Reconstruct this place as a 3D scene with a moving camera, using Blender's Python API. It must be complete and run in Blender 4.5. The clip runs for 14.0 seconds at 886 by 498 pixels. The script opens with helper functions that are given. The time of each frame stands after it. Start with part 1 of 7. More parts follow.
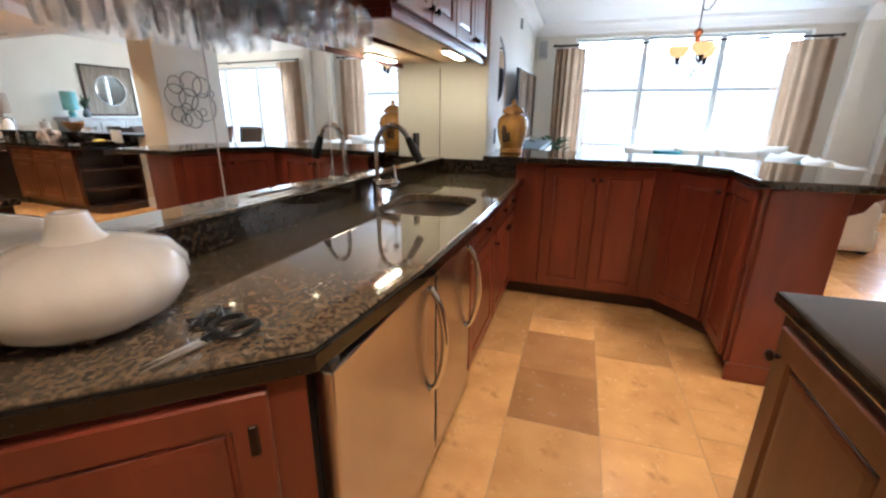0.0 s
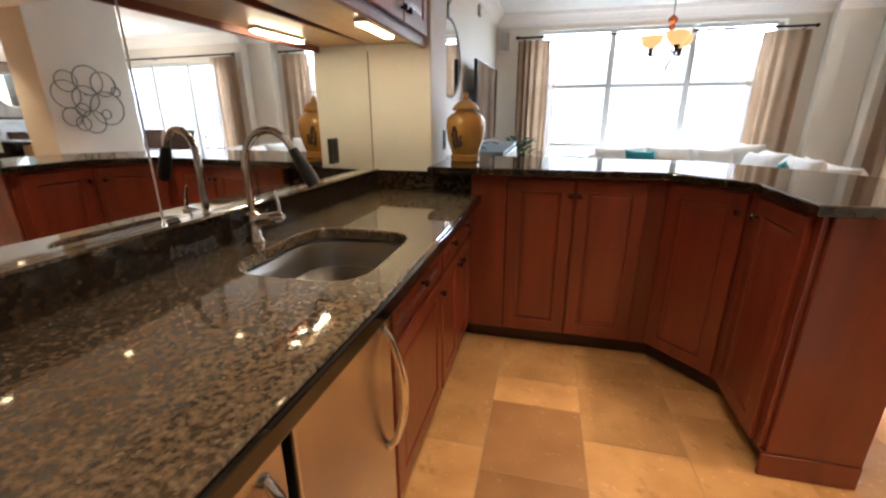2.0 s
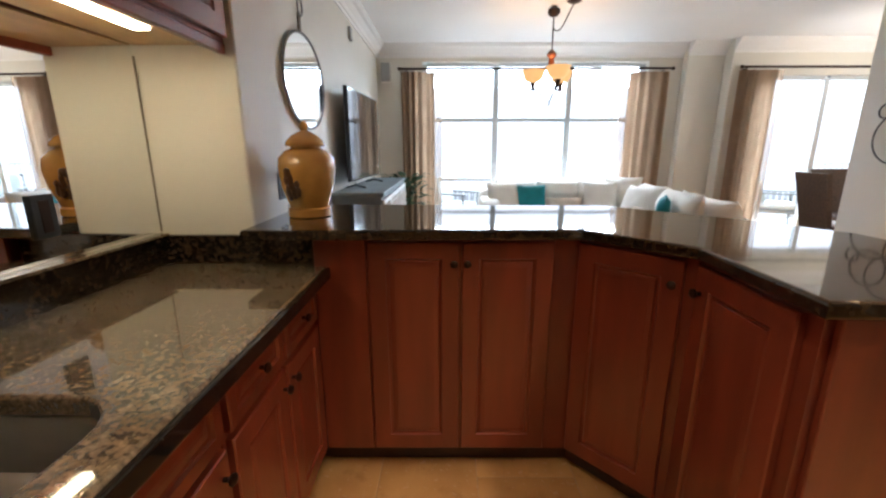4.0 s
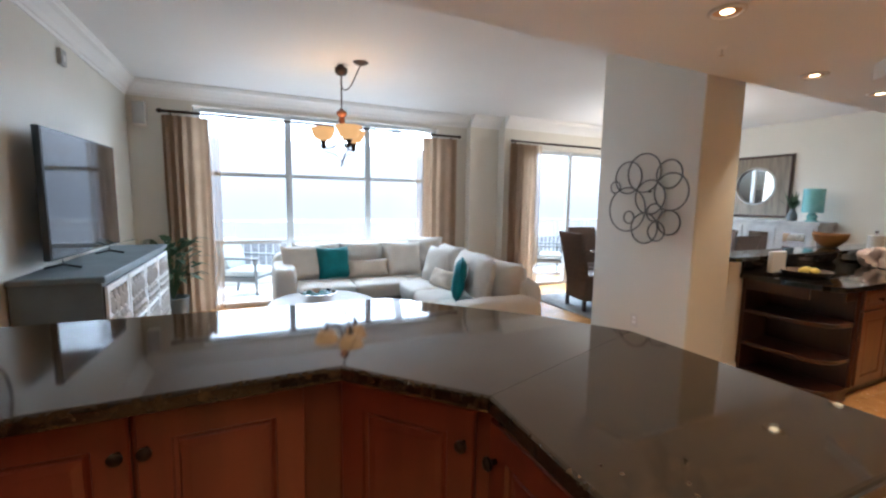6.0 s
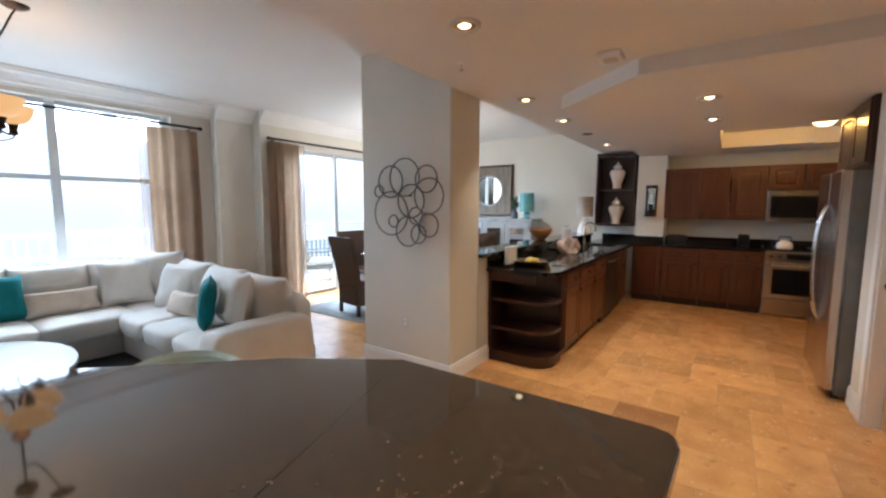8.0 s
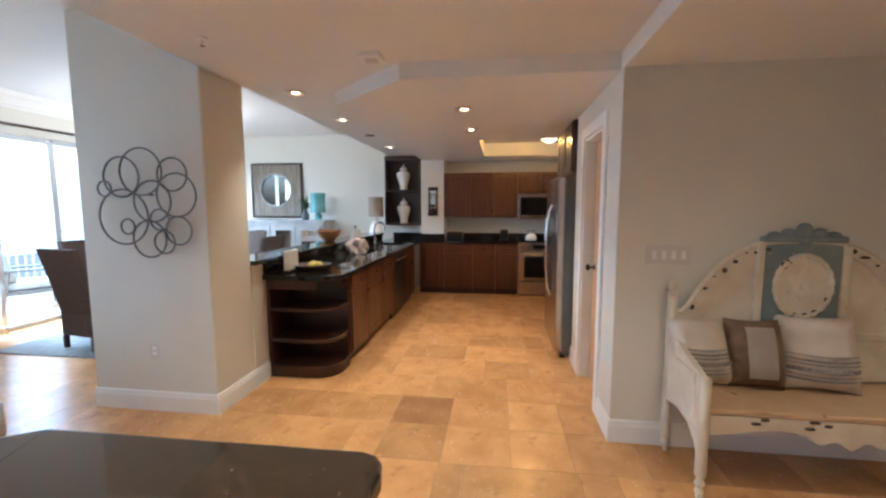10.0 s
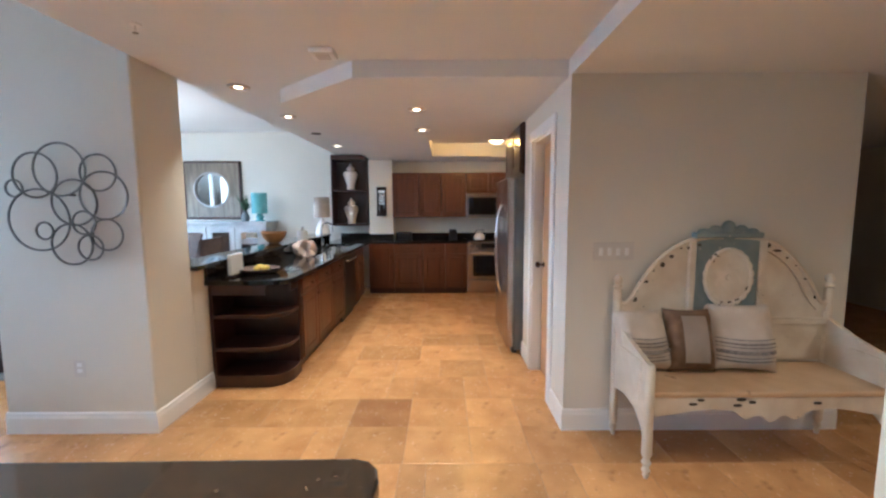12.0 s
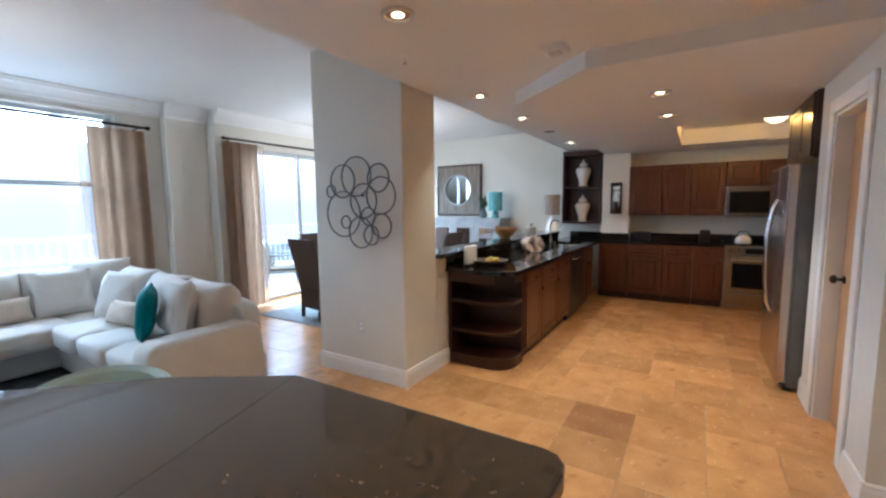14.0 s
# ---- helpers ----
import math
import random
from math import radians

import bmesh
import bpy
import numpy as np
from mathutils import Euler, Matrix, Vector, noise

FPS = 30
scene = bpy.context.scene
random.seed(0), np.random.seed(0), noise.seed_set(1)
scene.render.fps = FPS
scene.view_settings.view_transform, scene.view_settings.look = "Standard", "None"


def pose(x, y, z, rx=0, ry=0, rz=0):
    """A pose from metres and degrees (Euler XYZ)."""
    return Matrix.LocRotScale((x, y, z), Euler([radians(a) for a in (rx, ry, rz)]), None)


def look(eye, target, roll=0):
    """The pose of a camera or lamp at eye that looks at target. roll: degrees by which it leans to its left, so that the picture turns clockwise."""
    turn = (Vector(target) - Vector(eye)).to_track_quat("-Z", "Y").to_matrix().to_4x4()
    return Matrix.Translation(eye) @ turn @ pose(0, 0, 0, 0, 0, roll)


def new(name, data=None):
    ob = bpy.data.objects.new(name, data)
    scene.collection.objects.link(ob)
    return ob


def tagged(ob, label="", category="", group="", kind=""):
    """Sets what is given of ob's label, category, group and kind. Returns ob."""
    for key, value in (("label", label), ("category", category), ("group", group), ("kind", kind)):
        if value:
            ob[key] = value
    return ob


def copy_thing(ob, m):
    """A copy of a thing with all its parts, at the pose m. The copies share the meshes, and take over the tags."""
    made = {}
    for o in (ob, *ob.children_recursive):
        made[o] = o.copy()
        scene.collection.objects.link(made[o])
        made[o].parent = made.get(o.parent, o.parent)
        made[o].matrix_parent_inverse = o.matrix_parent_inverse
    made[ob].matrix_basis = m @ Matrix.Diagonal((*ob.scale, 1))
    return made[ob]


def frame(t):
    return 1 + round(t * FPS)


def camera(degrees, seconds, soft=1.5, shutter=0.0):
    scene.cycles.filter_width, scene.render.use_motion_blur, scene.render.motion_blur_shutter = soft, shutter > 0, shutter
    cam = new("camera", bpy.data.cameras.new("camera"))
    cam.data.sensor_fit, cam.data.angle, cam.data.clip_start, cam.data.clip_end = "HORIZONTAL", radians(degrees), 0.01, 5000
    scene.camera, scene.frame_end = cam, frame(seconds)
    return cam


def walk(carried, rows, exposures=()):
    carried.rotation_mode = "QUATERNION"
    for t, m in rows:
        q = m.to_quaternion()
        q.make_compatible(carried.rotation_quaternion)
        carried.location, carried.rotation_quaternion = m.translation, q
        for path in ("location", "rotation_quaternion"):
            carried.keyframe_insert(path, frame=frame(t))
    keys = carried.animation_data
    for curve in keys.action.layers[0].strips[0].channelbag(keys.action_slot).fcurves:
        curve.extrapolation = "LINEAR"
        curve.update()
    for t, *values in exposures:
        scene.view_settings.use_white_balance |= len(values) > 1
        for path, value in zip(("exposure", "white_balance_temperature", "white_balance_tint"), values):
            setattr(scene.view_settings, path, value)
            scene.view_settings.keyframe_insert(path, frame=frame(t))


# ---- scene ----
cam = camera(94.2, 14.0, soft=2.4)
PATH = [
    (0, (0.367, 0.585, 1.325), (-0.219, 2.396, 0.712), 0.5),
    (0.5, (0.383, 0.743, 1.313), (-0.191, 2.56, 0.707), -0.0),
    (1, (0.428, 0.962, 1.325), (-0.146, 2.782, 0.726), -0.0),
    (1.5, (0.411, 1.129, 1.321), (-0.109, 2.963, 0.715), 0.1),
    (2, (0.331, 1.34, 1.32), (-0.121, 3.189, 0.707), -0.1),
    (4.5, (0.475, 2.218, 1.358), (0.653, 4.166, 0.941), -0.1),
    (5, (0.531, 2.332, 1.397), (0.924, 4.26, 1.037), -0.1),
    (5.5, (0.667, 2.467, 1.441), (1.27, 4.353, 1.158), 0.4),
    (6, (0.749, 2.563, 1.462), (1.581, 4.368, 1.233), 0.9),
    (6.5, (0.78, 2.693, 1.479), (1.872, 4.357, 1.28), 0.9),
    (7, (0.8, 2.817, 1.488), (2.136, 4.293, 1.299), 0.4),
    (7.5, (0.88, 2.815, 1.48), (2.387, 4.115, 1.281), 0.2),
    (8, (0.988, 2.756, 1.483), (2.629, 3.88, 1.276), 0.2),
    (8.5, (1.093, 2.678, 1.494), (2.848, 3.614, 1.29), 0.4),
    (9, (1.166, 2.612, 1.486), (3.014, 3.349, 1.286), 0.3),
    (11.5, (1.197, 2.639, 1.485), (3.179, 2.478, 1.269), -0.3),
    (12, (1.18, 2.692, 1.489), (3.17, 2.694, 1.283), -0.3),
    (12.5, (1.171, 2.741, 1.475), (3.142, 3.02, 1.284), -0.4),
    (13, (1.163, 2.738, 1.49), (3.062, 3.337, 1.303), -0.5),
    (13.5, (1.159, 2.688, 1.494), (2.951, 3.556, 1.306), -0.6),
    (14, (1.188, 2.64, 1.473), (2.882, 3.682, 1.268), -0.6),
]
EXPO = [(0, 1.54, 4980, 6), (0.6, 1.48, 5350, 8), (1, 1.42, 5400, 9), (2, 1.32, 5600, 9), (4.5, 1.08, 5450, 7), (5.4, 0.96, 5150, 6), (6, 0.84, 5200, 7), (9, 1.02, 4960, 5), (11.5, 1.45, 4430, 3), (12.5, 1.24, 4500, 3), (14, 0.95, 4650, 4)]
walk(cam, [(t, look(eye, target, roll)) for t, eye, target, roll in PATH], EXPO)

# ---- plan, metres ----
H_MAIN, H_LOW, H_LIV = 2.40, 2.295, 2.83     # kitchen ceiling, its lowered part and the hall, living room
X_BAR = -0.80                                # mirrored wall behind the wet bar
X_TV = -0.57                                 # television wall
Y_WIN, Y_DIN = 8.66, 8.34                    # window wall, dining wall
X_END = 8.74                                 # far wall of kitchen and dining room
Y_BEAM, Y_HALL = 4.57, 1.90                  # where the kitchen ceiling ends
X_BENCH = 3.80                               # wall behind the bench
# downlights: x, y, watts, beam angle
CANS = [(0.46, 2.29, 33, 98), (0.97, 4.0, 30, 98), (1.63, 3.47, 33, 98), (1.85, 2.77, 46, 128), (2.86, 3.91, 38, 98), (4.41, 4.24, 30, 84), (5.44, 4.25, 34, 90), (7.47, 4.28, 38, 98)]
# the four with x below 4 are unseen, added to brighten bar and hall
CANS_LOW = [(4.70, 2.91, 44, 104), (5.61, 2.91, 42, 104), (0.45, 0.7, 34, 125), (0.45, -0.9, 34, 125), (2.5, 1.35, 14, 140), (2.5, -0.6, 26, 125)]

# ---- world and large lights ----
world = bpy.data.worlds.new("sky")
scene.world = world
world.use_nodes = True
wn = world.node_tree
sky = wn.nodes.new("ShaderNodeTexSky")
sky.sky_type = "NISHITA"
sky.sun_disc = False
sky.sun_elevation, sky.sun_rotation = radians(72), radians(13)
sky.dust_density, sky.ozone_density = 6.0, 0.6
wn.links.new(sky.outputs[0], wn.nodes["Background"].inputs[0])
wn.nodes["Background"].inputs[1].default_value = 0.12
sun = new("sun", bpy.data.lights.new("sun", "SUN"))
sun.data.energy, sun.data.angle, sun.data.color = 3.0, radians(20), (1.0, 0.97, 0.93)
sun.matrix_world = look((0, 0, 30), (-2, -8.5, 0)) 


def lamp(name, kind, at, energy, color, size=0.08, target=None, spot=150):
    """One lamp: a fitting of the place or an added light."""
    d = bpy.data.lights.new(name, kind)
    d.energy, d.color = energy, color
    if kind == "AREA":
        d.shape, d.size = "DISK", size
    else:
        d.shadow_soft_size = size
    if kind == "SPOT":
        d.spot_size, d.spot_blend = radians(spot), 1.0
    ob = new(name, d)
    ob.matrix_world = look(at, target) if target else Matrix.Translation(at)
    return ob


WARM = (1.0, 0.755, 0.475)
# area lamps added above the balcony stand in for sky outside both windows
for sx, sw, se in ((1.78, 4.6, 275), (6.4, 4.2, 600)):
    sk = lamp("sky_light", "AREA", (sx, 12.4, 4.3), se, (0.86, 0.95, 1.0), sw, (sx, 7.4, 1.3))
    sk.data.shape, sk.data.size, sk.data.size_y = "RECTANGLE", sw, 3.4

# ---- materials ----
def mat(name, c1, c2=None, scale=6.0, rough=0.5, metal=0.0, bump=0.0, bscale=60.0, stretch=(1, 1, 1), rvar=0.08, coat=0.0, detail=5.0, lo=0.35, hi=0.65, spec=None, sub=0.0):
    """A surface with two scales of variation: blotches between two colours, and a fine relief."""
    m = bpy.data.materials.new(name)
    m.use_nodes = True
    nt = m.node_tree
    b = nt.nodes["Principled BSDF"]
    b.inputs["Metallic"].default_value = metal
    b.inputs["Roughness"].default_value = rough
    b.inputs["Coat Weight"].default_value = coat
    b.inputs["Coat Roughness"].default_value = 0.06
    if spec is not None:
        b.inputs["Specular IOR Level"].default_value = spec
    if sub:
        b.inputs["Subsurface Weight"].default_value = sub
        b.inputs["Subsurface Radius"].default_value = (0.02, 0.02, 0.02)
    c2 = c2 or tuple(v * 0.86 for v in c1)
    tc = nt.nodes.new("ShaderNodeTexCoord")
    mp = nt.nodes.new("ShaderNodeMapping")
    mp.inputs["Scale"].default_value = stretch
    nt.links.new(tc.outputs["Object"], mp.inputs[0])
    n1 = nt.nodes.new("ShaderNodeTexNoise")
    n1.inputs["Scale"].default_value, n1.inputs["Detail"].default_value = scale, detail
    nt.links.new(mp.outputs[0], n1.inputs["Vector"])
    r = nt.nodes.new("ShaderNodeValToRGB")
    r.color_ramp.elements[0].position, r.color_ramp.elements[1].position = lo, hi
    r.color_ramp.elements[0].color, r.color_ramp.elements[1].color = (*c1, 1), (*c2, 1)
    nt.links.new(n1.outputs["Fac"], r.inputs[0])
    nt.links.new(r.outputs[0], b.inputs["Base Color"])
    n2 = nt.nodes.new("ShaderNodeTexNoise")
    n2.inputs["Scale"].default_value, n2.inputs["Detail"].default_value = bscale, 4.0
    nt.links.new(mp.outputs[0], n2.inputs["Vector"])
    mr = nt.nodes.new("ShaderNodeMapRange")
    mr.inputs[3].default_value, mr.inputs[4].default_value = max(0.01, rough - rvar), min(1.0, rough + rvar)
    nt.links.new(n2.outputs["Fac"], mr.inputs[0])
    nt.links.new(mr.outputs[0], b.inputs["Roughness"])
    if bump:
        bp = nt.nodes.new("ShaderNodeBump")
        bp.inputs["Strength"].default_value, bp.inputs["Distance"].default_value = bump, 0.004
        nt.links.new(n2.outputs["Fac"], bp.inputs["Height"])
        nt.links.new(bp.outputs[0], b.inputs["Normal"])
    return m


def vary(m, amount=0.25):
    """Lets each object of this material differ a little in value."""
    nt = m.node_tree
    b = nt.nodes["Principled BSDF"]
    src = b.inputs["Base Color"].links[0].from_socket
    oi = nt.nodes.new("ShaderNodeObjectInfo")
    mr = nt.nodes.new("ShaderNodeMapRange")
    mr.inputs[3].default_value, mr.inputs[4].default_value = 1 - amount, 1 + amount
    nt.links.new(oi.outputs["Random"], mr.inputs[0])
    hs = nt.nodes.new("ShaderNodeHueSaturation")
    nt.links.new(mr.outputs[0], hs.inputs["Value"])
    nt.links.new(src, hs.inputs["Color"])
    nt.links.new(hs.outputs[0], b.inputs["Base Color"])
    return m


def shuffle(m):
    """Gives each object of this material its own stretch of the pattern."""
    nt = m.node_tree
    mp = next(n for n in nt.nodes if n.bl_idname == "ShaderNodeMapping")
    oi = nt.nodes.new("ShaderNodeObjectInfo")
    ml = nt.nodes.new("ShaderNodeMath")
    ml.operation = "MULTIPLY"
    ml.inputs[1].default_value = 37.0
    nt.links.new(oi.outputs["Random"], ml.inputs[0])
    nt.links.new(ml.outputs[0], mp.inputs["Location"])
    return m


def glow(name, color, strength):
    m = bpy.data.materials.new(name)
    m.use_nodes = True
    b = m.node_tree.nodes["Principled BSDF"]
    b.inputs["Base Color"].default_value = (*color, 1)
    b.inputs["Emission Color"].default_value = (*color, 1)
    b.inputs["Emission Strength"].default_value = strength
    return m


def glassy(name, color=(1, 1, 1), rough=0.0, ior=1.45):
    m = bpy.data.materials.new(name)
    m.use_nodes = True
    b = m.node_tree.nodes["Principled BSDF"]
    b.inputs["Base Color"].default_value = (*color, 1)
    b.inputs["Transmission Weight"].default_value = 1.0
    b.inputs["Roughness"].default_value = rough
    b.inputs["IOR"].default_value = ior
    return m


def speckled(name, base, fleck, pale, rough, spec=0.7, coat=0.0, scale=58.0):
    """Polished granite: dark ground with brown and pale flecks of two sizes."""
    m = mat(name, base, fleck, scale=scale, rough=rough, bump=0.0, bscale=9.0, rvar=0.015, detail=12.0, lo=0.40, hi=0.70, spec=spec, coat=coat)
    nt = m.node_tree
    b = nt.nodes["Principled BSDF"]
    src = b.inputs["Base Color"].links[0].from_socket
    tc = nt.nodes.new("ShaderNodeTexCoord")
    v = nt.nodes.new("ShaderNodeTexVoronoi")
    v.inputs["Scale"].default_value = 150.0
    v.inputs["Randomness"].default_value = 1.0
    nt.links.new(tc.outputs["Object"], v.inputs["Vector"])
    r = nt.nodes.new("ShaderNodeValToRGB")
    r.color_ramp.elements[0].position, r.color_ramp.elements[1].position = 0.80, 1.0
    nt.links.new(v.outputs["Color"], r.inputs[0])
    mx = nt.nodes.new("ShaderNodeMix")
    mx.data_type = "RGBA"
    nt.links.new(r.outputs[0], mx.inputs[0])
    nt.links.new(src, mx.inputs[6])
    mx.inputs[7].default_value = (*pale, 1)
    nt.links.new(mx.outputs[2], b.inputs["Base Color"])
    return m


M = {}
M["wall"] = mat("painted_wall", (0.71, 0.68, 0.60), (0.68, 0.65, 0.57), scale=1.3, rough=0.6, bump=0.05, bscale=220)
M["ceiling"] = mat("ceiling_paint", (0.80, 0.80, 0.79), (0.77, 0.77, 0.76), scale=1.1, rough=0.7, bump=0.05, bscale=180)
M["white"] = mat("white_trim", (0.85, 0.84, 0.82), (0.82, 0.81, 0.79), scale=3, rough=0.35, bump=0.02)
M["cherry"] = mat("cherry_wood", (0.205, 0.040, 0.018), (0.150, 0.029, 0.014), scale=2.2, rough=0.32, bump=0.05, bscale=30, stretch=(5, 5, 0.7), coat=0.25)
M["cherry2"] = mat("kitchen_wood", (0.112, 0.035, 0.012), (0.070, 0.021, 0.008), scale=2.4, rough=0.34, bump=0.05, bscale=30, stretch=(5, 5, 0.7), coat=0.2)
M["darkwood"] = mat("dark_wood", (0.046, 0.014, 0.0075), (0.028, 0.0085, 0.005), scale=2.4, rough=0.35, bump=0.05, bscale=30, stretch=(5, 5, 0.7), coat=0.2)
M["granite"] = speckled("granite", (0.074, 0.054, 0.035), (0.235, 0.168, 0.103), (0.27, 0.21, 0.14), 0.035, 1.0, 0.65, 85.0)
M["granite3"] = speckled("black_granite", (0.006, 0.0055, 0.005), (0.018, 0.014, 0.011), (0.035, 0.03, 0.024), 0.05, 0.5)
M["granite2"] = speckled("bar_granite", (0.011, 0.0088, 0.0066), (0.046, 0.030, 0.018), (0.060, 0.040, 0.025), 0.05, 0.66, 0.0, 52.0)
M["tile"] = shuffle(vary(mat("travertine", (0.62, 0.338, 0.124), (0.46, 0.232, 0.080), scale=5.0, rough=0.25, bump=0.05, bscale=40, lo=0.34, hi=0.74, detail=12.0), 0.17))
M["tile_dark"] = shuffle(vary(mat("dark_travertine", (0.39, 0.195, 0.074), (0.30, 0.140, 0.050), scale=5.0, rough=0.25, bump=0.05, bscale=40, lo=0.34, hi=0.74, detail=12.0), 0.10))


def worn(m, dark, scale, at, soft=0.03):
    """Lays small sharp-edged patches of a second colour over a surface."""
    nt = m.node_tree
    b = nt.nodes["Principled BSDF"]
    src = b.inputs["Base Color"].links[0].from_socket
    tc, n = nt.nodes.new("ShaderNodeTexCoord"), nt.nodes.new("ShaderNodeTexNoise")
    n.inputs["Scale"].default_value, n.inputs["Detail"].default_value, n.inputs["Roughness"].default_value = scale, 7.0, 0.62
    nt.links.new(tc.outputs["Object"], n.inputs["Vector"])
    r = nt.nodes.new("ShaderNodeValToRGB")
    r.color_ramp.elements[0].position, r.color_ramp.elements[1].position = at, at + soft
    nt.links.new(n.outputs["Fac"], r.inputs[0])
    mx = nt.nodes.new("ShaderNodeMix")
    mx.data_type = "RGBA"
    nt.links.new(r.outputs[0], mx.inputs[0])
    nt.links.new(src, mx.inputs[6])
    mx.inputs[7].default_value = (*dark, 1)
    nt.links.new(mx.outputs[2], b.inputs["Base Color"])
    return m


worn(M["tile"], (0.36, 0.180, 0.066), 7.0, 0.56, 0.16)
M["grout"] = mat("grout", (0.46, 0.29, 0.15), (0.38, 0.24, 0.12), scale=12, rough=0.85, bump=0.1)
M["steel"] = mat("brushed_steel", (0.58, 0.54, 0.515), (0.54, 0.50, 0.475), scale=3, rough=0.24, metal=1.0, bump=0.004, bscale=90, stretch=(14, 14, 0.5), rvar=0.07)
M["sinksteel"] = mat("satin_steel", (0.80, 0.77, 0.73), (0.75, 0.72, 0.68), scale=3, rough=0.30, metal=1.0, rvar=0.05)
M["chrome"] = mat("chrome", (0.8, 0.8, 0.8), (0.75, 0.75, 0.75), rough=0.08, metal=1.0, rvar=0.03)
M["bronze"] = mat("dark_bronze", (0.05, 0.03, 0.022), (0.03, 0.018, 0.013), scale=9, rough=0.4, metal=0.8)
M["black"] = mat("black_plastic", (0.014, 0.014, 0.015), (0.01, 0.01, 0.011), rough=0.35)
M["mirror"] = mat("mirror", (0.93, 0.94, 0.93), (0.92, 0.93, 0.92), rough=0.012, metal=1.0, rvar=0.0)
M["glass"] = glassy("window_glass")
M["sofa"] = mat("white_linen", (0.76, 0.72, 0.66), (0.70, 0.66, 0.60), scale=5, rough=0.9, bump=0.25, bscale=240)
M["curtain"] = mat("taupe_curtain", (0.38, 0.28, 0.195), (0.31, 0.225, 0.155), scale=7, rough=0.8, bump=0.15, bscale=200)
nt = M["curtain"].node_tree
tl, mx = nt.nodes.new("ShaderNodeBsdfTranslucent"), nt.nodes.new("ShaderNodeMixShader")
tl.inputs[0].default_value = (0.52, 0.36, 0.23, 1)
mx.inputs[0].default_value = 0.5
nt.links.new(nt.nodes["Principled BSDF"].outputs[0], mx.inputs[1])
nt.links.new(tl.outputs[0], mx.inputs[2])
nt.links.new(mx.outputs[0], nt.nodes["Material Output"].inputs[0])
M["teal"] = mat("teal_velvet", (0.006, 0.20, 0.22), (0.004, 0.15, 0.17), scale=9, rough=0.75, bump=0.15, bscale=180)
M["greypaint"] = mat("grey_paint", (0.13, 0.155, 0.165), (0.10, 0.12, 0.13), scale=5, rough=0.5, bump=0.05)
M["artmetal"] = mat("patinated_metal", (0.20, 0.19, 0.175), (0.13, 0.125, 0.115), scale=25, rough=0.45, metal=0.7)
M["ceramic"] = mat("white_ceramic", (0.86, 0.80, 0.74), (0.82, 0.75, 0.68), scale=4, rough=0.10, rvar=0.04, bump=0.02, bscale=14, coat=0.8)
M["jar"] = mat("amber_glaze", (0.52, 0.27, 0.055), (0.40, 0.19, 0.035), scale=7, rough=0.22, coat=0.5)
M["leafmark"] = mat("brown_glaze", (0.10, 0.045, 0.015), (0.07, 0.03, 0.01), scale=30, rough=0.3)
M["wicker"] = mat("brown_wicker", (0.11, 0.065, 0.04), (0.05, 0.03, 0.02), scale=60, rough=0.7, bump=0.6, bscale=120)
M["rug"] = mat("grey_rug", (0.33, 0.33, 0.32), (0.22, 0.23, 0.23), scale=14, rough=0.95, bump=0.5, bscale=150)
M["rugdark"] = mat("dark_rug", (0.09, 0.11, 0.13), (0.05, 0.06, 0.075), scale=12, rough=0.95, bump=0.5, bscale=150)
M["mint"] = mat("mint_fabric", (0.50, 0.60, 0.55), (0.44, 0.54, 0.49), scale=6, rough=0.85, bump=0.2, bscale=220)
M["pillow"] = mat("cream_cotton", (0.68, 0.59, 0.49), (0.58, 0.49, 0.39), scale=7, rough=0.9, bump=0.3, bscale=260)
M["burlap"] = mat("brown_burlap", (0.24, 0.15, 0.085), (0.15, 0.09, 0.05), scale=18, rough=0.95, bump=0.4, bscale=200)
M["stripe"] = mat("grey_print", (0.17, 0.15, 0.14), (0.36, 0.31, 0.26), scale=60, rough=0.9, lo=0.42, hi=0.62)
M["chippy"] = worn(mat("chipped_white_paint", (0.72, 0.65, 0.52), (0.60, 0.51, 0.38), scale=6, rough=0.55, bump=0.2, bscale=50), (0.10, 0.075, 0.05), 17.0, 0.685)
M["seatpaint"] = worn(mat("worn_tan_paint", (0.60, 0.42, 0.24), (0.50, 0.33, 0.17), scale=5, rough=0.5, bump=0.15, bscale=50), (0.24, 0.14, 0.07), 9.0, 0.67)
M["chip"] = mat("bare_dark_wood", (0.07, 0.05, 0.035), (0.04, 0.03, 0.02), scale=20, rough=0.7)
M["bluepaint"] = worn(mat("faded_blue_paint", (0.17, 0.22, 0.235), (0.23, 0.27, 0.265), scale=9, rough=0.6, bump=0.2, bscale=60), (0.50, 0.46, 0.38), 24.0, 0.66)
M["weathered"] = mat("weathered_grey_wood", (0.26, 0.22, 0.17), (0.17, 0.14, 0.105), scale=3, rough=0.75, bump=0.3, bscale=60, stretch=(1, 6, 1))
M["palegrey"] = mat("pale_grey_wash", (0.42, 0.42, 0.41), (0.32, 0.32, 0.31), scale=6, rough=0.55, bump=0.1)
M["deck"] = mat("balcony_concrete", (0.60, 0.60, 0.58), (0.54, 0.54, 0.52), scale=4, rough=0.8, bump=0.1)
M["rail"] = mat("white_rail", (0.80, 0.80, 0.79), (0.76, 0.76, 0.75), rough=0.4)
M["outwood"] = mat("grey_teak", (0.20, 0.215, 0.215), (0.145, 0.155, 0.155), scale=3, rough=0.7, stretch=(1, 1, 6))
M["outcush"] = mat("outdoor_cushion", (0.45, 0.50, 0.50), (0.40, 0.45, 0.45), rough=0.9)
